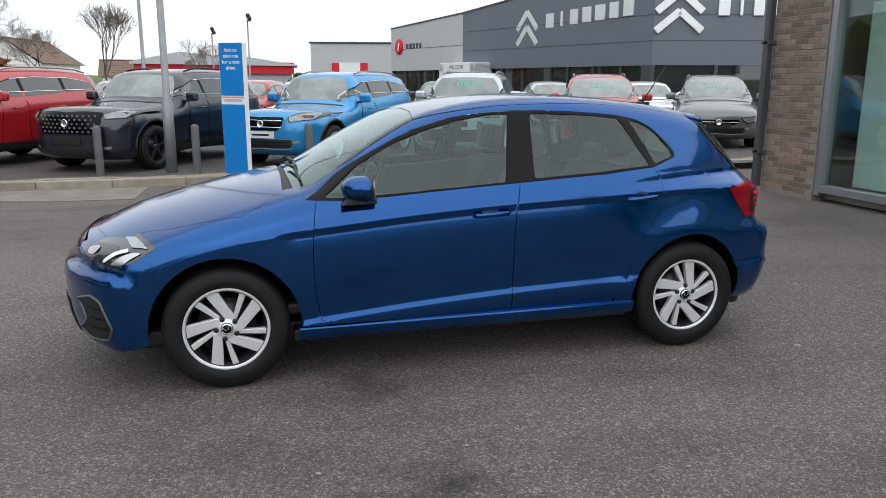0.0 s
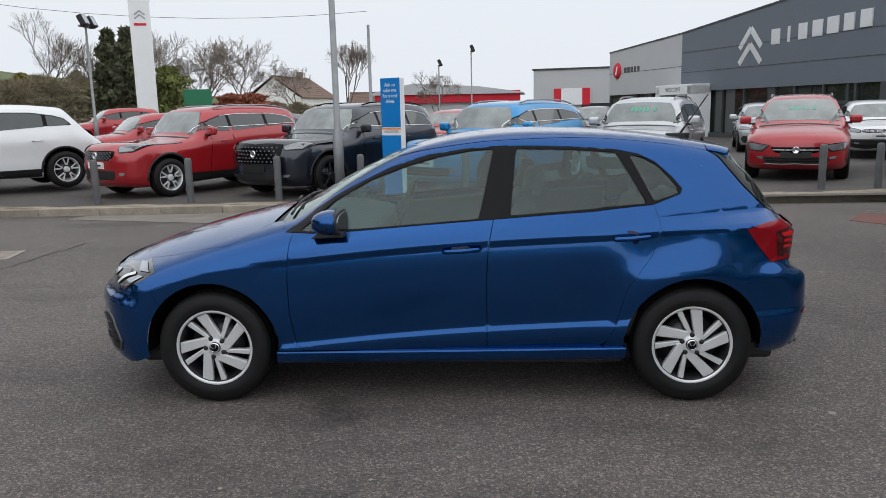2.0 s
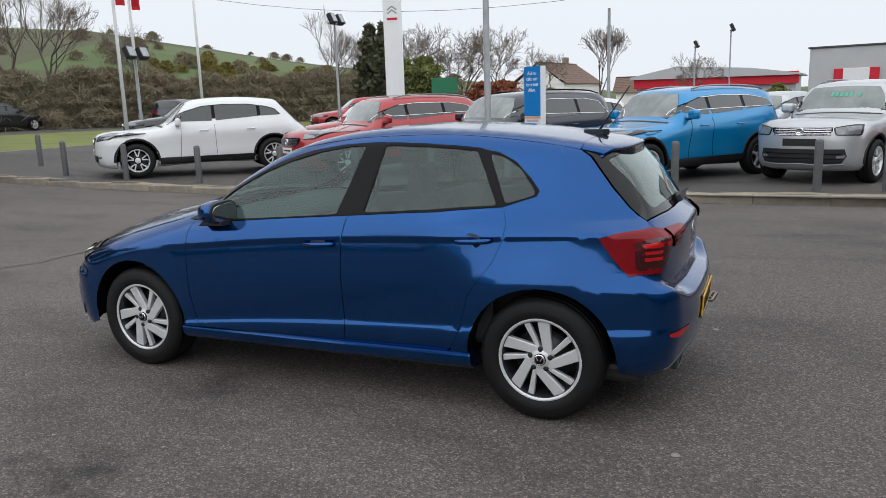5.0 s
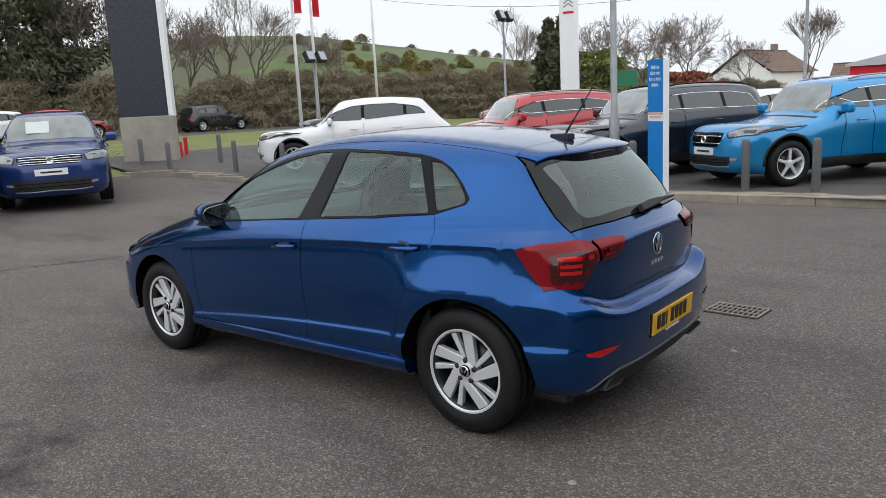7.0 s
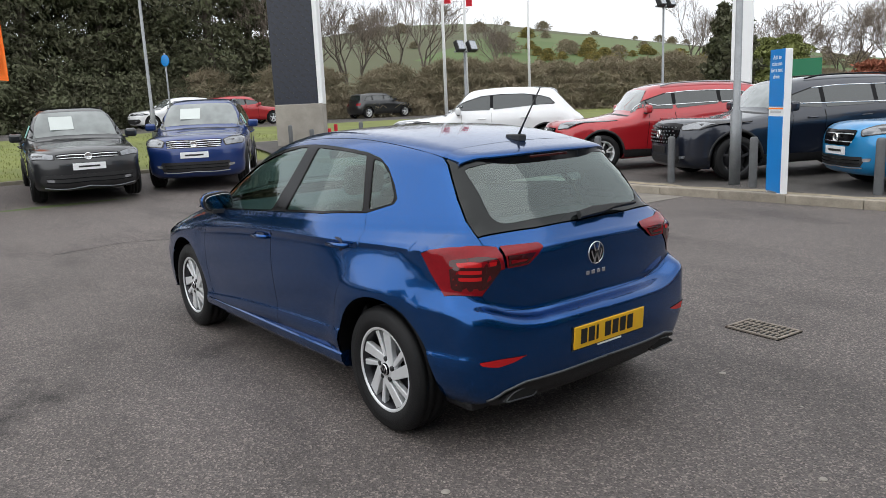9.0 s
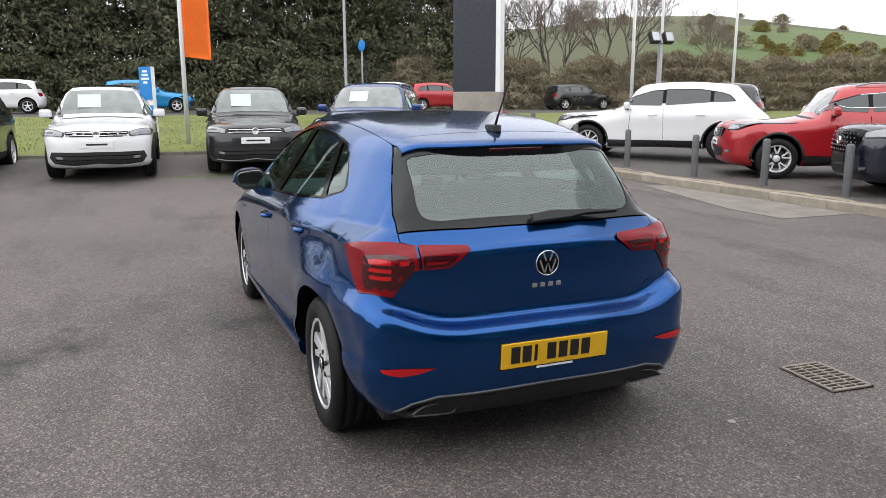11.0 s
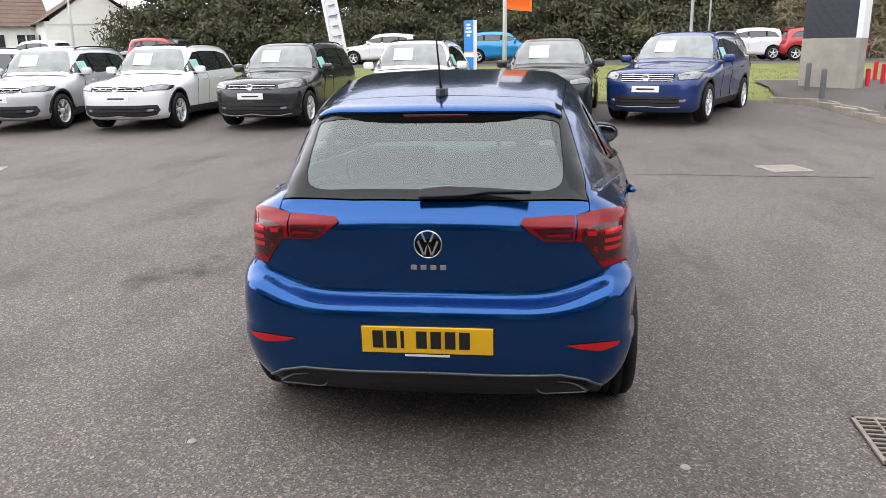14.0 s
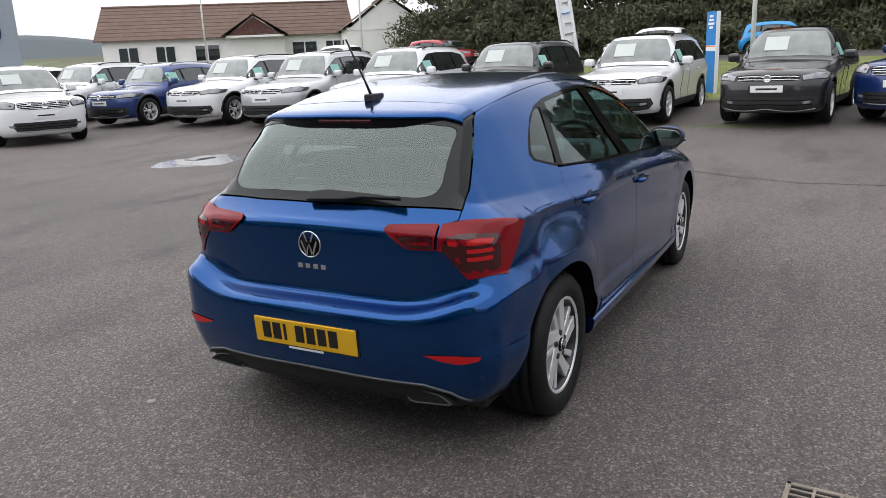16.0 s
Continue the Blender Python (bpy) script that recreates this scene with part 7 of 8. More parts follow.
part("badge_mark", box((0.12, 0.02, 0.46), (0, -0.075, 0), 0.01, pose(0, 0, 0, 0, 18, 0)), SIGNWHITE, badge_disc)
for j in range(6):
    wall_mark("name_bar", 1.9 + 0.36 * j, 3.45, 0.26, 0.28, FRAMEGREY, 0, 0.05, "dark bar in place of lettering")
porch = thing("entrance_portal", "white square entrance portal of the showroom", "portal", on_wall(8.28, 0, 0.5))
for x in (-1.35, 1.35):
    part("jamb", box((0.35, 1.0, 2.4), (x, 0, 1.2), 0.02), SIGNWHITE, porch)
part("lintel", box((3.05, 1.0, 0.45), (0, 0, 2.22), 0.02), SIGNWHITE, porch)
lettering("WELCOME", 0.26, FRAMEGREY, porch, pose(0, -0.505, 2.22, 90, 0, 0))

shed = thing("warehouse_building", "pale grey flat-roofed unit with a red sign", "building", pose(7.9, 51.5, 0, 0, 0, -12))
part("wall", box((14, 10, 4.3), (3.0, 5.0, 2.15), 0.05), CLADDING, shed)
part("roof_edge", box((14.2, 10.2, 0.12), (3.0, 5.0, 4.3), 0.03), FRAMEGREY, shed)
part("red_sign", box((2.6, 0.12, 1.2), (-1.2, -0.06, 2.3), 0.02), FLAGRED, shed)
part("white_panel", box((1.5, 0.14, 1.2), (-1.2, -0.09, 2.3), 0.02), SIGNWHITE, shed)
part("window_band", box((8, 0.06, 1.2), (3.5, -0.03, 1.2), 0.01), WINDOW, shed)
canopy = thing("canopy_building", "low building with a pale curved roof and red fascia", "building", pose(-3.0, 66.0, 0, 0, 0, -4))
part("wall", box((13, 8, 3.0), (0, 4, 1.5), 0.03), CLADDING, canopy)
part("fascia", box((13.4, 0.3, 1.0), (0, -0.2, 2.7), 0.03), FLAGRED, canopy)
part("roof", prism([(-7, 3.2), (-3, 4.0), (3, 3.6), (7, 3.0), (7, 2.9), (-7, 3.0)], -0.6, 8.4, "y"), CLADDING, canopy)

# showroom beside the camera's way
BOARD = material("pale_green_board", (0.52, 0.58, 0.55), 0.6, vary=0.05)
near = thing("brick_showroom", "brown brick and glass showroom beside the forecourt", "building")
WX, WY, WZ = 6.05, 4.80, 3.7
wall = part("wall", box((0.24, 1.02, 3.0), (WX + 0.134, WY - 0.51, 1.40), 0.0), MORTAR, near, "brown brick pier")
part("end_wall", box((9.7, 0.30, WZ), (WX + 5.1, WY - 0.15, WZ / 2 - 0.1)), MORTAR, near)
part("upper_cladding", box((0.30, 18.0, 0.8), (WX + 0.30, WY - 9.0, 3.32), 0.01), CLADDING, near)
for j in range(4):
    part("cladding_rib", box((0.03, 1.02, 0.05), (WX + 0.145, WY - 0.51, 2.98 + 0.19 * j), 0.006), WHITEPAINT, near)
part("roof_deck", box((10, 18.0, 0.2), (WX + 5.1, WY - 9.0, 3.75)), FRAMEGREY, near)
part("back_wall", box((0.3, 18.0, 3.6), (WX + 9.9, WY - 9.0, 1.8)), CLADDING, near)
part("inner_floor", box((9.6, 17.0, 0.1), (WX + 5.0, WY - 9.3, 0.07)), CONCRETE, near)
part("side_wall", box((9.7, 0.3, 3.6), (WX + 5.1, WY - 17.9, 1.8)), CLADDING, near)
for k in range(8):
    y1 = WY - 1.03 - 2.1 * k
    part("window_post", box((0.14, 0.10, 2.85), (WX + 0.10, y1 - 0.05, 1.50), 0.006), SATIN, near)
    pane = part("window_pane", box((0.02, 1.98, 2.70), (WX + 0.12, y1 - 1.09, 1.52)), SHOPGLASS, near, "clear showroom window")
    pane.visible_shadow = False
    part("window_rail", box((0.14, 2.0, 0.10), (WX + 0.10, y1 - 1.10, 0.17), 0.006), SATIN, near)
    part("window_rail", box((0.14, 2.0, 0.10), (WX + 0.10, y1 - 1.10, 2.88), 0.006), SATIN, near)
    part("display_board", box((0.04, 0.80, 2.30), (WX + 0.45, y1 - 0.62, 1.35), 0.006), BOARD, near, "pale board behind the window")
    part("blue_poster", box((0.03, 0.80, 1.25), (WX + 0.42, y1 - 1.58, 1.45), 0.004), SIGNBLUE, near, "blue poster behind the window")
part("poster", box((0.02, 0.9, 1.7), (WX + 0.35, WY - 2.6, 1.15), 0.004), SIGNBLUE, near, "blue poster inside the window")
down = thing("drainpipe", "dark grey square drainpipe on the brick corner", "drainpipe", pose(WX - 0.06, WY + 0.02, 0.06))
part("pipe", box((0.10, 0.10, 3.6), (0, 0, 1.8), 0.015), FRAMEGREY, down)
for z in (0.5, 2.0, 3.4):
    part("bracket", box((0.13, 0.16, 0.05), (0.015, 0, z), 0.006), FRAMEGREY, down)
me = bpy.data.meshes.new("brick")
b_ = box((0.104, 0.212, 0.064), (0, 0, 0), 0.006, segments=1)
b_.to_mesh(me)
b_.free()
me.materials.append(BRICK)
for r_ in range(38):
    for c_ in range(5):
        y = WY - 0.11 - 0.225 * c_ - (0.11 if r_ % 2 else 0)
        if y < WY - 0.95:
            continue
        ob = new("brick", me)
        ob.parent = wall
        ob.matrix_local = pose(WX + 0.06 + random.uniform(-0.002, 0.002), y, 0.10 + 0.075 * r_)

# white bungalow beyond the road
house = thing("bungalow", "cream rendered bungalow with a brown tiled roof", "house", pose(-43.5, -42.5, rise(-43, -42), 0, 0, 130))


def gable_roof(w, d, z0, z1, over, mat, parent, at):
    bm = bmesh.new()
    xs, ys = (-w / 2 - over, w / 2 + over), d / 2 + over
    n = 9
    line = []
    for s in (-1, 1):
        side_ = []
        for i in range(n):
            u0, u1 = i / n, (i + 1) / n
            side_ += [(s * ys * (1 - u0), z0 + (z1 - z0) * u0 - (0.03 if i == 0 else -0.02)), (s * ys * (1 - u0), z0 + (z1 - z0) * u0 + 0.05), (s * ys * (1 - u1), z0 + (z1 - z0) * u1 + 0.02)]
        line += side_ if s < 0 else side_[::-1][1:]
    cols = [[bm.verts.new((x, y, z)) for y, z in line] for x in xs]
    for i in range(len(line) - 1):
        bm.faces.new((cols[0][i], cols[1][i], cols[1][i + 1], cols[0][i + 1]))
    bmesh.ops.recalc_face_normals(bm, faces=bm.faces)
    ob = part("roof", bm, mat, parent)
    ob.matrix_local = at
    for x in (-w / 2, w / 2):
        part("gable", prism([(-d / 2, z0 - 0.1), (d / 2, z0 - 0.1), (0, z1 - 0.1)], x - 0.05, x + 0.05, "x"), RENDERWALL, parent).matrix_local = at
    part("ridge", tube([(xs[0], 0, z1 + 0.06), (xs[1], 0, z1 + 0.06)], 0.09, 8), ROOFTILE, parent).matrix_local = at
    return ob


part("wall", box((18, 8, 2.7), (0, 0, 1.35), 0.02), RENDERWALL, house)
gable_roof(18, 8, 2.6, 5.2, 0.45, ROOFTILE, house, Matrix())
part("porch_wall", box((4.2, 1.6, 2.7), (2.0, -4.6, 1.35), 0.02), RENDERWALL, house)
gable_roof(3.0, 4.2, 2.6, 4.1, 0.3, ROOFTILE, house, pose(2.0, -4.6, 0, 0, 0, 90))
part("porch_gable", prism([(0.1, 2.65), (3.9, 2.65), (2.0, 3.95)], -6.15, -6.05, "y"), material("brown_boarding", (0.13, 0.045, 0.035), 0.7, vary=0.2), house)
for x, w in ((-7.2, 1.4), (-4.6, 1.4), (-1.6, 1.8), (5.6, 1.9), (7.8, 1.2)):
    win = part("window", box((w, 0.10, 1.25), (x, -4.02, 1.55), 0.01), SIGNWHITE, house)
    for s in (-1, 1):
        part("pane", box((w / 2 - 0.10, 0.03, 1.08), (x + s * w / 4, -4.08, 1.55)), WINDOW, win)
wing = thing("bungalow", "white gable-ended cottage beside the road", "house", pose(-47.0, -30.5, rise(-47, -30), 0, 0, 40))
part("wall", box((8, 6, 2.8), (0, 0, 1.4), 0.02), RENDERWALL, wing)
gable_roof(8, 6, 2.7, 4.9, 0.3, ROOFTILE, wing, Matrix())
for x in (-2, 1.5):
    win = part("window", box((1.1, 0.1, 1.2), (x, -3.02, 1.5), 0.01), SIGNWHITE, wing)
    part("pane", box((0.95, 0.03, 1.05), (x, -3.08, 1.5)), WINDOW, win)
cottage = thing("bungalow", "cream gabled house behind the parked cars", "house", pose(-24.0, 93.0, 0.6, 0, 0, 80))
part("wall", box((11, 7, 2.9), (0, 0, 1.45), 0.02), RENDERWALL, cottage)
gable_roof(11, 7, 2.8, 5.4, 0.4, ROOFTILE, cottage, Matrix())
part("chimney", box((0.8, 0.6, 1.3), (2.5, 0, 5.6), 0.03), BRICK, cottage)
long_house = thing("bungalow", "long low house with a dark tiled roof", "house", pose(-10.0, 98.0, -0.4, 0, 0, 5))
part("wall", box((14, 7, 2.6), (0, 0, 1.3), 0.02), RENDERWALL, long_house)
gable_roof(14, 7, 2.5, 4.4, 0.4, ROOFTILE, long_house, Matrix())


# ---- trees ----
def bare_tree(name, seed, h, spread, label, at, depth=6, fork=3):
    """A leafless tree: tapered trunk, limbs and a haze of twigs."""
    rng = random.Random(seed)
    wood, twigs = bmesh.new(), bmesh.new()

    def grow(p, way, length, r, level):
        bend = Vector((rng.uniform(-1, 1), rng.uniform(-1, 1), rng.uniform(-0.3, 0.8))) * 0.22
        q = p + way * length * 0.5 + bend * length * 0.2
        e = p + (way + bend).normalized() * length
        tube([p, q, e], [max(r, 0.010), max(r * 0.85, 0.009), max(r * 0.66, 0.007)], 6 if level < 2 else 3, bm=wood if level < 3 else twigs, cap=False)
        if level >= depth:
            return
        for k in range(fork if level < 5 else 2):
            a, t = rng.uniform(0, 2 * math.pi), rng.uniform(0.28, 0.75) * spread
            side = way.orthogonal().normalized()
            out = (Matrix.Rotation(a, 3, way) @ side)
            grow(e if k else q.lerp(e, rng.random()), (way * (1 - t * 0.5) + out * t + Vector((0, 0, 0.18))).normalized(), length * rng.uniform(0.62, 0.84), r * 0.62, level + 1)

    grow(Vector((0, 0, -0.2)), Vector((0, 0, 1)), h * 0.27, h * 0.0125, 0)
    tree = thing(name, label, "tree", at)
    part("trunk", wood, BARK, tree)
    part("crown", twigs, TWIG, tree)
    return tree


def leafy(name, seed, h, w, n, mat, label, at, size=0.22, low=0.08, cone=0.6, kind="", thin=0.45, clumps=0):
    """A tree or bush whose crown is many small leaf clumps."""
    rng = np.random.default_rng(seed)
    u = rng.random(n) ** 0.8
    z = h * (low + (1 - low) * u)
    lobes = 1 + 0.28 * np.sin(3 * rng.random() * 6 + 5 * u * 6.28)
    a = rng.random(n) * 2 * math.pi
    r = w / 2 * ((1 - u) ** cone * 0.9 + 0.10) * lobes * (1 + 0.25 * np.sin(5 * a + 9 * u)) * rng.random(n) ** 0.35
    c = np.stack([r * np.cos(a), r * np.sin(a), z], -1)
    if clumps:
        c = c[rng.integers(0, clumps, n)] + rng.normal(size=(n, 3)) * (0.52, 0.52, 0.20) - (0, 0, 0.25) * rng.random((n, 1)) ** 2
        c[:, 2] = np.maximum(c[:, 2], 0.05)
    d1 = rng.normal(size=(n, 3))
    d1 /= np.linalg.norm(d1, axis=1, keepdims=True)
    d2 = np.cross(d1, rng.normal(size=(n, 3)))
    d2 /= np.linalg.norm(d2, axis=1, keepdims=True)
    s = size * (0.6 + 0.8 * rng.random((n, 1)))
    v = np.stack([c - s * d1, c + thin * s * d2, c + s * d1, c - thin * s * d2], 1).reshape(-1, 3)
    me = bpy.data.meshes.new("crown")
    me.from_pydata(v.tolist(), [], [[4 * i, 4 * i + 1, 4 * i + 2, 4 * i + 3] for i in range(n)])
    tree = thing(name, label, "tree" if h > 3 else "bush", at, kind=kind)
    part("crown", me, mat, tree)
    if h > 3:
        wood = tube([(0, 0, -0.3), (0.05, 0, h * 0.4), (0, 0.05, h * 0.92)], [h * 0.022, h * 0.015, 0.02], 7)
        for i in range(10):
            zz = h * (0.15 + 0.07 * i)
            b = rng.random() * 6.28
            ln = w * 0.38 * (1 - 0.08 * i)
            tube([(0, 0, zz), (ln * math.cos(b), ln * math.sin(b), zz + 0.15 * ln)], [h * 0.006, 0.01], 4, bm=wood, cap=False)
        part("trunk", wood, BARK, tree)
    return tree


pine = [leafy("conifer_tree", 5 + i, 15 + i, 6.0, 21000, CONIFER, "dense dark green conifer behind the road", pose(-44, -21 + 3.4 * i, rise(-44, -21 + 3.4 * i)), 0.165, 0.03, 0.30, thin=0.36, clumps=330) for i in range(3)]
for i in range(3, 13):
    y = -21 + 3.4 * i + random.uniform(-0.6, 0.6)
    copy_thing(pine[i % 3], pose(-44 + random.uniform(-1.5, 1.2), y, rise(-44, y), 0, 0, random.uniform(0, 360)))
for i in range(7):
    y = -24 + 6.2 * i
    copy_thing(pine[(i + 1) % 3], pose(-48.5 + random.uniform(-1, 1), y, rise(-48, y), 0, 0, random.uniform(0, 360)) @ Matrix.Scale(1.12, 4))
bare = [bare_tree("bare_tree", 11 + i, 9.5, 0.9, "leafless tree with fine grey-brown twigs", pose(-40 + 3 * i, 24 + 4 * i, 1.0), 7, 3) for i in range(2)]
broad = bare_tree("bare_tree", 31, 6.8, 1.15, "broad leafless tree behind the houses", pose(-20.5, 52, 0.6), 7, 3)
slim = bare_tree("bare_tree", 41, 7.6, 0.75, "slim leafless tree behind the houses", pose(-10, 54, 0.2), 7, 3)
for i, (x, y, s) in enumerate(((-42, 20, 1.1), (-45, 24, 1.0), (-39, 24.5, 0.9), (-44, 31, 1.1), (-36, 34, 0.8), (-30, 48, 0.9), (-46, 17, 1.2))):
    copy_thing(bare[i % 2], pose(x, y, rise(x, y), 0, 0, 67 * i) @ Matrix.Scale(s, 4))
for i, (x, y, s) in enumerate(((-17.5, 53, 1.2), (-24.5, 52, 1.3), (-22.5, 57, 1.35), (-28, 55, 1.2), (-3.4, 56, 0.85), (-15, 58, 1.0), (-26.5, 49, 1.1))):
    copy_thing(broad, pose(x, y, rise(x, y), 0, 0, 50 * i) @ Matrix.Scale(s, 4))
shrub = leafy("shrub", 71, 2.6, 4.2, 5000, SHRUB, "bare olive brown hedge shrub", pose(-38.5, 18, rise(-38.5, 18)), 0.26, 0.0, 0.5, thin=0.06)
for i in range(46):
    u = i / 45
    x, y = -39.5 + 26 * u + random.uniform(-1.5, 1.5), 16 + 42 * u ** 0.8 + random.uniform(-1.5, 1.5)
    copy_thing(shrub, pose(x, y, rise(x, y) - 0.1, 0, 0, random.uniform(0, 360)) @ Matrix.Scale(random.uniform(0.8, 1.4) * (1 if u < 0.55 else 0.62), 4))
far_shrub = leafy("shrub", 73, 2.6, 5.0, 900, SHRUB, "brown hedge bush on the far hillside", pose(-130, 120, rise(-130, 120)), 0.34, 0.0, 0.5, thin=0.25)
undergrowth = leafy("shrub", 72, 3.4, 5.5, 5000, CONIFER, "dark evergreen undergrowth below the conifers", pose(-42.5, -24, rise(-42.5, -24)), 0.15, 0.0, 0.4, thin=0.35, clumps=60)
for i in range(1, 17):
    y = -24 + 2.9 * i
    copy_thing(undergrowth, pose(-42.0 + random.uniform(-1.2, 0.6), y, rise(-42, y) - 0.1, 0, 0, random.uniform(0, 360)) @ Matrix.Scale(random.uniform(0.7, 1.15), 4))
red_bush = leafy("shrub", 75, 2.6, 4.5, 2600, RUSSET, "russet leaved shrub beside the far road", pose(-15.5, 47, rise(-15.5, 47)), 0.16, 0.0, 0.5)
copy_thing(red_bush, pose(-17.5, 49, rise(-17, 49), 0, 0, 80))
yel = leafy("shrub", 76, 2.2, 3.5, 2200, GORSE, "yellow flowering gorse bush on the hillside", pose(-100, 105, rise(-100, 105)), 0.20, 0.0, 0.5)
for i in range(34):
    a, r_ = math.radians(random.uniform(118, 136)), random.uniform(110, 210)
    x, y = r_ * math.cos(a), r_ * math.sin(a)
    copy_thing(yel, pose(x, y, rise(x, y), 0, 0, random.uniform(0, 360)) @ Matrix.Scale(random.uniform(0.5, 1.25), 4))
for i in range(60):
    a, r_ = math.radians(random.uniform(112, 160)), random.choice((120, 165, 215, 280, 340)) + random.uniform(-10, 10)
    x, y = r_ * math.cos(a), r_ * math.sin(a)
    copy_thing(far_shrub, pose(x, y, rise(x, y), 0, 0, random.uniform(0, 360)) @ Matrix.Scale(random.uniform(0.5, 1.3), 4))
olive = leafy("shrub", 78, 4.0, 3.6, 3000, OLIVE, "yellow-green spring shrub behind the cars", pose(-18.2, 40.0, rise(-18.2, 40.0)), 0.16, 0.0, 0.5)
copy_thing(olive, pose(-20.5, 41.5, rise(-20, 41), 0, 0, 120))
copy_thing(olive, pose(2.2, 40.5, 0.0, 0, 0, 50) @ Matrix.Scale(0.5, 4))
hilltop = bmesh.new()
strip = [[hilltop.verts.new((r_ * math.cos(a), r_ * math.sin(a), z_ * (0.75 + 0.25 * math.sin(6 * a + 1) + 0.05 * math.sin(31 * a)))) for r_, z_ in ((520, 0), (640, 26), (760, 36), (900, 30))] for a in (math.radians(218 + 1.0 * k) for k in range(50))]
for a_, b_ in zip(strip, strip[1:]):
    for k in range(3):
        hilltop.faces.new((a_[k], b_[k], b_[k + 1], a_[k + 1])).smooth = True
tagged(part("hill", hilltop, FARHILL), "dark hill on the horizon with haze in its colour", "hill", kind="structure")
neighbour = thing("showroom_building", "pale blue-grey showroom wall with a round badge", "building", pose(-14.9, -26.7, rise(-15, -27), 0, 0, 60))
part("wall", box((9.0, 6.0, 6.0), (-4.5, -3.0, 3.0), 0.03), material("pale_blue_cladding", (0.28, 0.32, 0.37), 0.5, vary=0.06), neighbour)
rb = part("round_badge", lathe([(0, -0.06), (0.5, -0.06), (0.55, 0.0)], 32), DEEPBLUE, neighbour)
rb.matrix_local = pose(0.02, -1.1, 2.75, 0, 0, 90)
dark = leafy("conifer_tree", 81, 5.5, 2.2, 3500, CONIFER, "small dark conifer behind the cars", pose(-17.5, 33.5, rise(-17.5, 33.5)), 0.2, 0.02, 0.6)
copy_thing(dark, pose(-19.0, 34.5, rise(-19, 34.5), 0, 0, 90))

# ---- grass on the verge ----
rng = np.random.default_rng(9)
n = 26000
gx, gy = -28.3 + 14.4 * rng.random(n) ** 0.7, -26 + 36 * rng.random(n)
keep_ = ~((gx > -18.8) & (gy > 7.0)) & (gx < -13.95)
gx, gy = gx[keep_], gy[keep_]
gz = np.array([rise(a, b) for a, b in zip(gx, gy)])
tall, turn_, lean_ = 0.05 + 0.07 * rng.random(len(gx)), rng.random(len(gx)) * 6.28, rng.normal(size=(len(gx), 2)) * 0.03
dx, dy = 0.02 * np.cos(turn_), 0.02 * np.sin(turn_)
v = np.stack([np.stack([gx - dx, gy - dy, gz - 0.01], -1), np.stack([gx + dx, gy + dy, gz - 0.01], -1), np.stack([gx + lean_[:, 0], gy + lean_[:, 1], gz + tall], -1)], 1).reshape(-1, 3)
me = bpy.data.meshes.new("grass")
me.from_pydata(v.tolist(), [], [[3 * i, 3 * i + 1, 3 * i + 2] for i in range(len(gx))])
tagged(part("grass", me, GRASSM), "short yellow-green grass on the verge", "grass", kind="stuff")

# ---- small things on the ground ----
grate = thing("drain_grate", "rusty iron drain grate set in the asphalt", "drain", pose(1.71, 1.86, 0.004, 0, 0, -4) @ Matrix.Scale(0.84, 4))
# flat black plate paints the darkness of the drain below the bars
part("frame", prism([(-0.23, -0.16), (0.23, -0.16), (0.23, 0.16), (-0.23, 0.16)], -0.02, 0.004, "z"), BLACKFILL, grate)
for s in (-1, 1):
    part("frame_bar", box((0.46, 0.022, 0.014), (0, s * 0.150, 0.006), 0.003), IRON, grate)
    part("frame_bar", box((0.022, 0.32, 0.014), (s * 0.219, 0, 0.006), 0.003), IRON, grate)
for k in range(9):
    part("bar", box((0.012, 0.29, 0.012), (-0.176 + 0.044 * k, 0, 0.007), 0.003), IRON, grate)
for y in (-0.05, 0.05):
    part("cross_bar", box((0.42, 0.013, 0.012), (0, y, 0.008), 0.003), IRON, grate)
cover = thing("manhole_cover", "pale concrete manhole surround in the asphalt", "manhole", pose(-5.48, 3.62, 0.006, 0, 0, 12) @ Matrix.Scale(0.84, 4))
part("surround", box((0.62, 0.62, 0.02), (0, 0, 0), 0.005), CONCRETE, cover)
part("lid", box((0.48, 0.48, 0.012), (0, 0, 0.009), 0.004), IRON, cover)


def blot(name, at, size, mat, label, seed, z=0.004, kind="", category="stain", wob=0.35, flat=1.0):
    rng = random.Random(seed)
    ph = [rng.uniform(0, 6.28) for _ in range(4)]
    pts = []
    for k in range(40):
        a = 2 * math.pi * k / 40
        r = 1 + wob * (0.5 * math.sin(2 * a + ph[0]) + 0.3 * math.sin(3 * a + ph[1]) + 0.3 * math.sin(5 * a + ph[2]) + 0.15 * math.sin(9 * a + ph[3]))
        pts.append((at[0] + size[0] * r * math.cos(a), at[1] + size[1] * r * math.sin(a)))
    bm = bmesh.new()
    f = bm.faces.new([bm.verts.new((x, y, rise(x, y) + z)) for x, y in pts])
    bmesh.ops.triangulate(bm, faces=[f])
    return tagged(part(name, bm, mat), label, category)


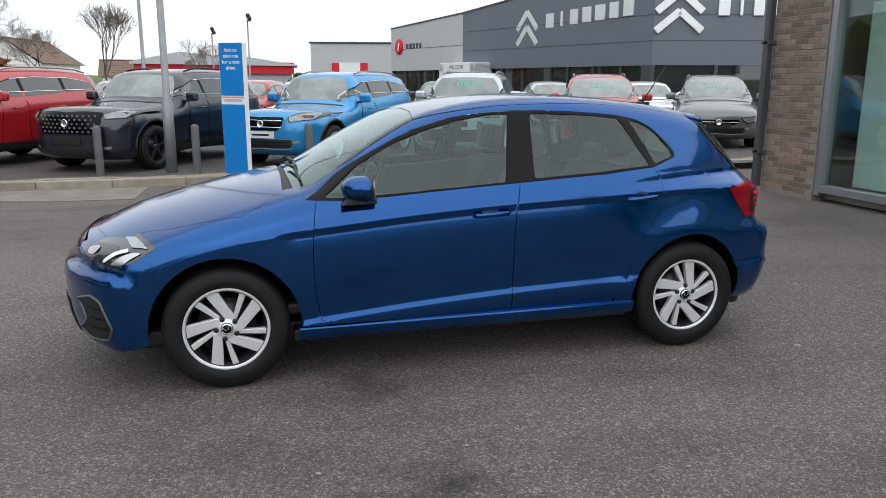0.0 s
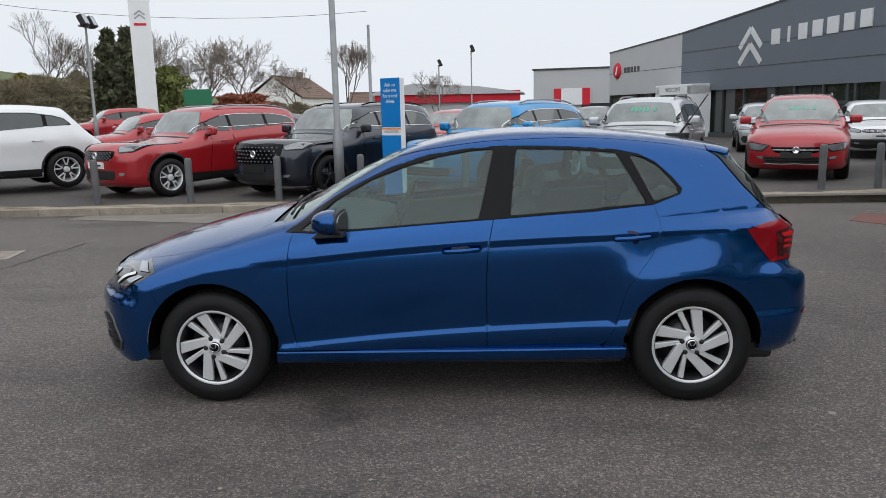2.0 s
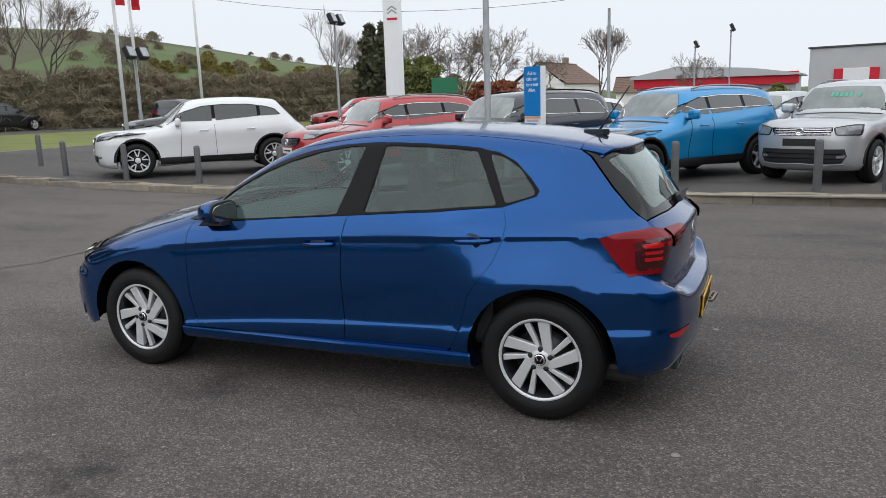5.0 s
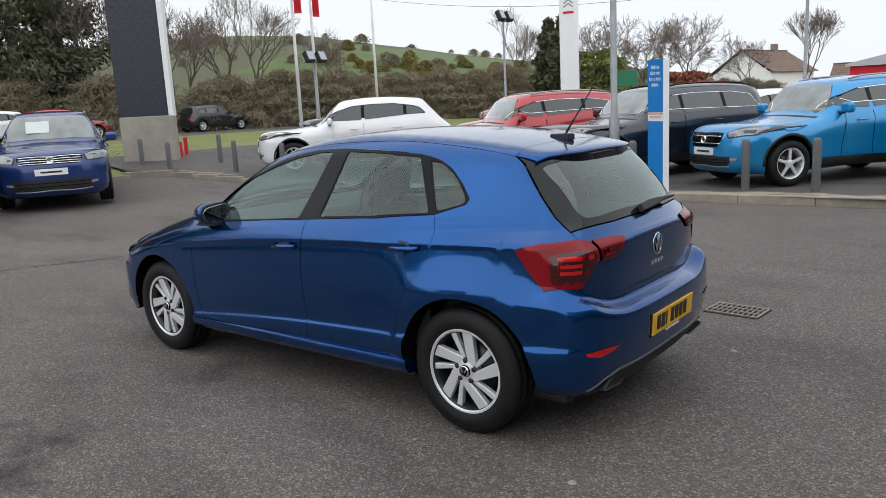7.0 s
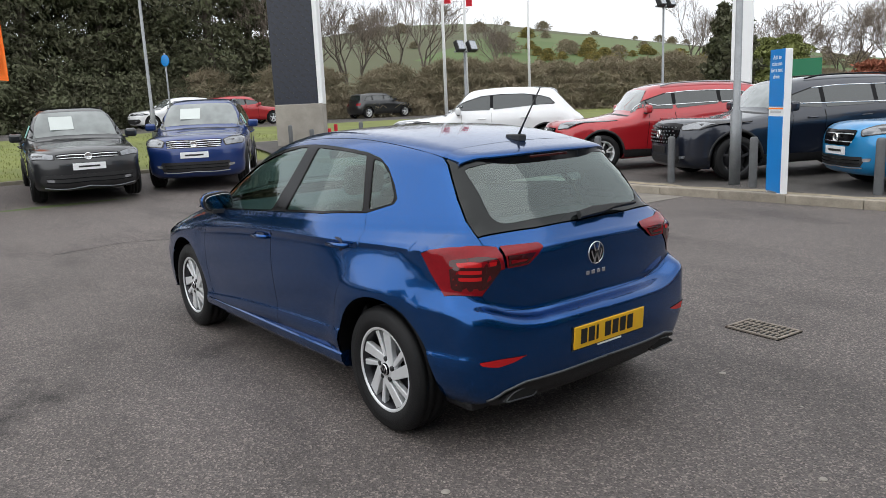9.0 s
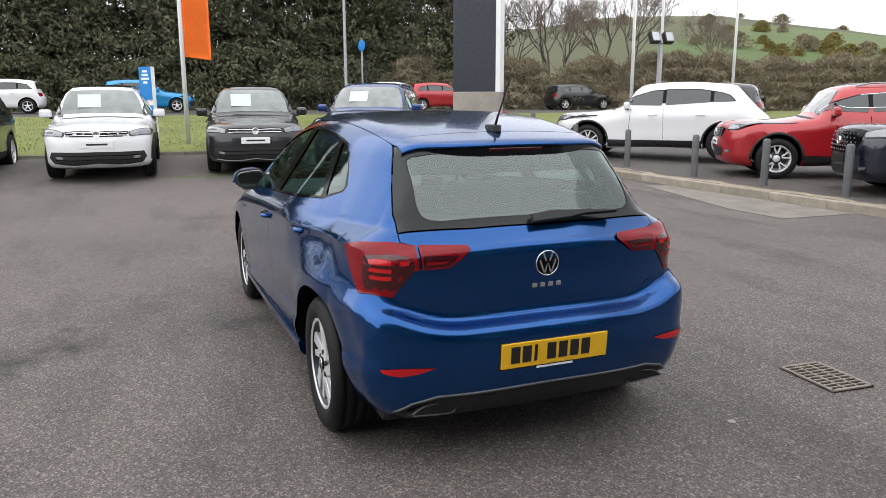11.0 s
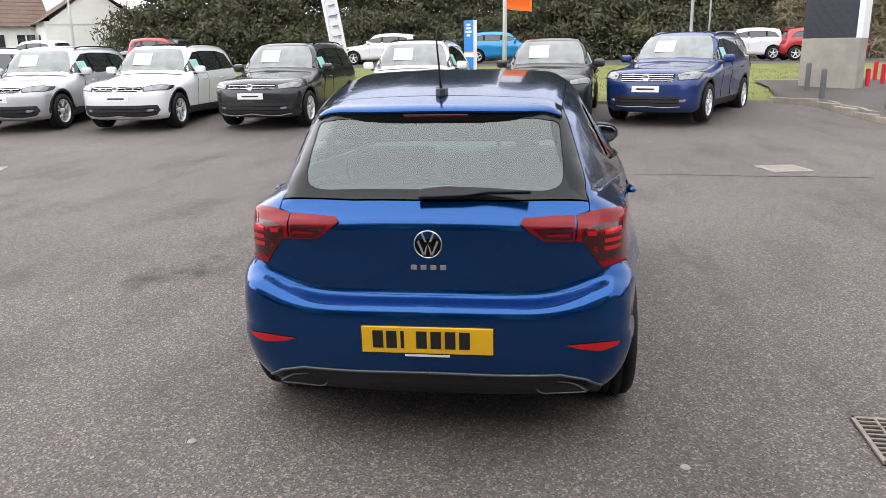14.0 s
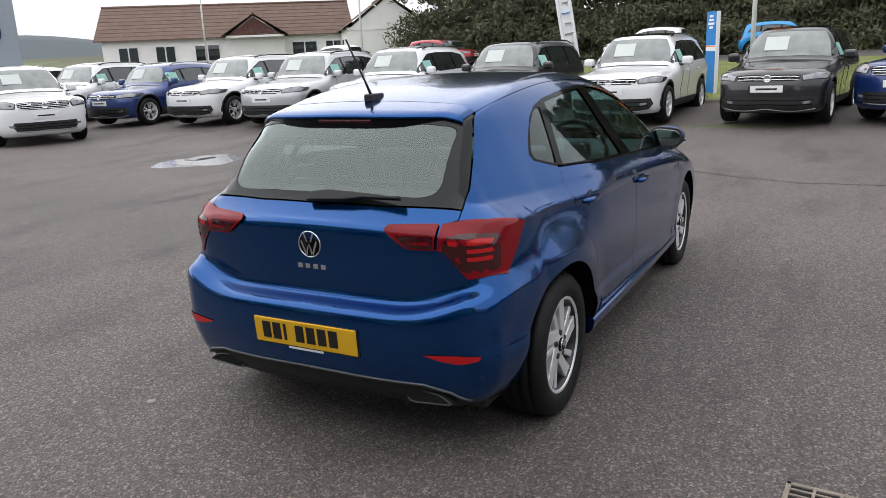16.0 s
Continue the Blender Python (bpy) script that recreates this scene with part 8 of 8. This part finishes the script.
crack = bmesh.new()
way_ = [(-5.5, -1.0), (-5.7, -0.1), (-5.2, 0.75), (-4.95, 1.4), (-4.98, 2.2), (-4.9, 3.0), (-4.8, 4.6)]
rng_ = random.Random(5)
side_ = []
for (xa, ya), (xb, yb) in zip(way_, way_[1:]):
    for k in range(10):
        x, y = xa + (xb - xa) * k / 10 + rng_.uniform(-0.02, 0.02), ya + (yb - ya) * k / 10
        wide = 0.006 + 0.012 * rng_.random()
        side_.append([crack.verts.new((x + s * wide, y, 0.003)) for s in (-1, 1)])
for p_, q_ in zip(side_, side_[1:]):
    crack.faces.new((p_[0], p_[1], q_[1], q_[0]))
tagged(part("crack", crack, material("crack_filler", (0.028, 0.026, 0.024), 0.8, vary=0.3)), "thin dark crack across the asphalt", "crack")
WET = material("puddle_water", (0.16, 0.16, 0.16), 0.22, spec=1.0, coat=0.6)
blot("puddle", (-5.0, -7.65), (0.70, 0.74), WET, "shallow pale puddle reflecting the sky", 3, category="puddle", wob=0.25)
# small black patch laid just above the puddle
blot("puddle_dark_bit", (-5.25, -7.8), (0.18, 0.12), BLACKFILL, "small black patch inside the puddle", 4, z=0.006)
PATCHTAN = material("worn_concrete_patch", (0.20, 0.180, 0.155), 0.9, vary=0.35, scale=3, fine=60, bump=0.3)
patch = part("concrete_patch", prism([(-6.3, 6.65), (-6.15, 7.02), (-4.0, 7.1), (-2.5, 7.12), (-2.55, 5.95), (-3.5, 5.95), (-4.9, 6.3)], 0.002, 0.008, "z"), PATCHTAN)
tagged(patch, "pale concrete patch by the kerb", "patch")
PATCHRED = material("red_brown_patch", (0.17, 0.075, 0.062), 0.9, vary=0.3, scale=3, fine=60)
tagged(part("red_patch", prism([(5.0, 5.4), (5.6, 4.6), (6.0, 4.9), (6.0, 5.8), (5.5, 6.1)], 0.002, 0.007, "z"), PATCHRED), "worn red paint patch beside the wall", "patch")
for i, (x, y, r_) in enumerate(((1.968, 0.974, 0.020), (1.94, -0.988, 0.020), (2.9, 0.2, 0.016), (3.3, 2.3, 0.018), (2.1, -2.5, 0.016), (0.2, -2.6, 0.014))):
    b_ = lathe([(0, 0.003), (r_ * 0.9, 0.003), (r_, 0.0)], 12, "z")
    ob = tagged(part("pale_spot", b_, CONCRETE), "small white spot of gum on the asphalt", "spot")
    ob.matrix_world = pose(x, y, 0.002)

# pale flakes of grit and leaf scattered on the asphalt
flakes = bmesh.new()
rng_ = random.Random(23)
for k in range(150):
    x, y, r_ = rng_.uniform(-7, 5.5), rng_.uniform(-6, 6), rng_.uniform(0.004, 0.012)
    if abs(x) < 2.0 and abs(y) < 0.8:
        continue
    turn_ = rng_.uniform(0, 6.28)
    ring_ = [flakes.verts.new((x + r_ * rng_.uniform(0.6, 1.3) * math.cos(turn_ + 1.2566 * j), y + r_ * rng_.uniform(0.6, 1.3) * math.sin(turn_ + 1.2566 * j), rise(x, y) + 0.004)) for j in range(5)]
    flakes.faces.new(ring_)
tagged(part("grit_flakes", flakes, CONCRETE), "pale flakes of grit scattered on the asphalt", "grit", kind="stuff")

blue_hatchback()
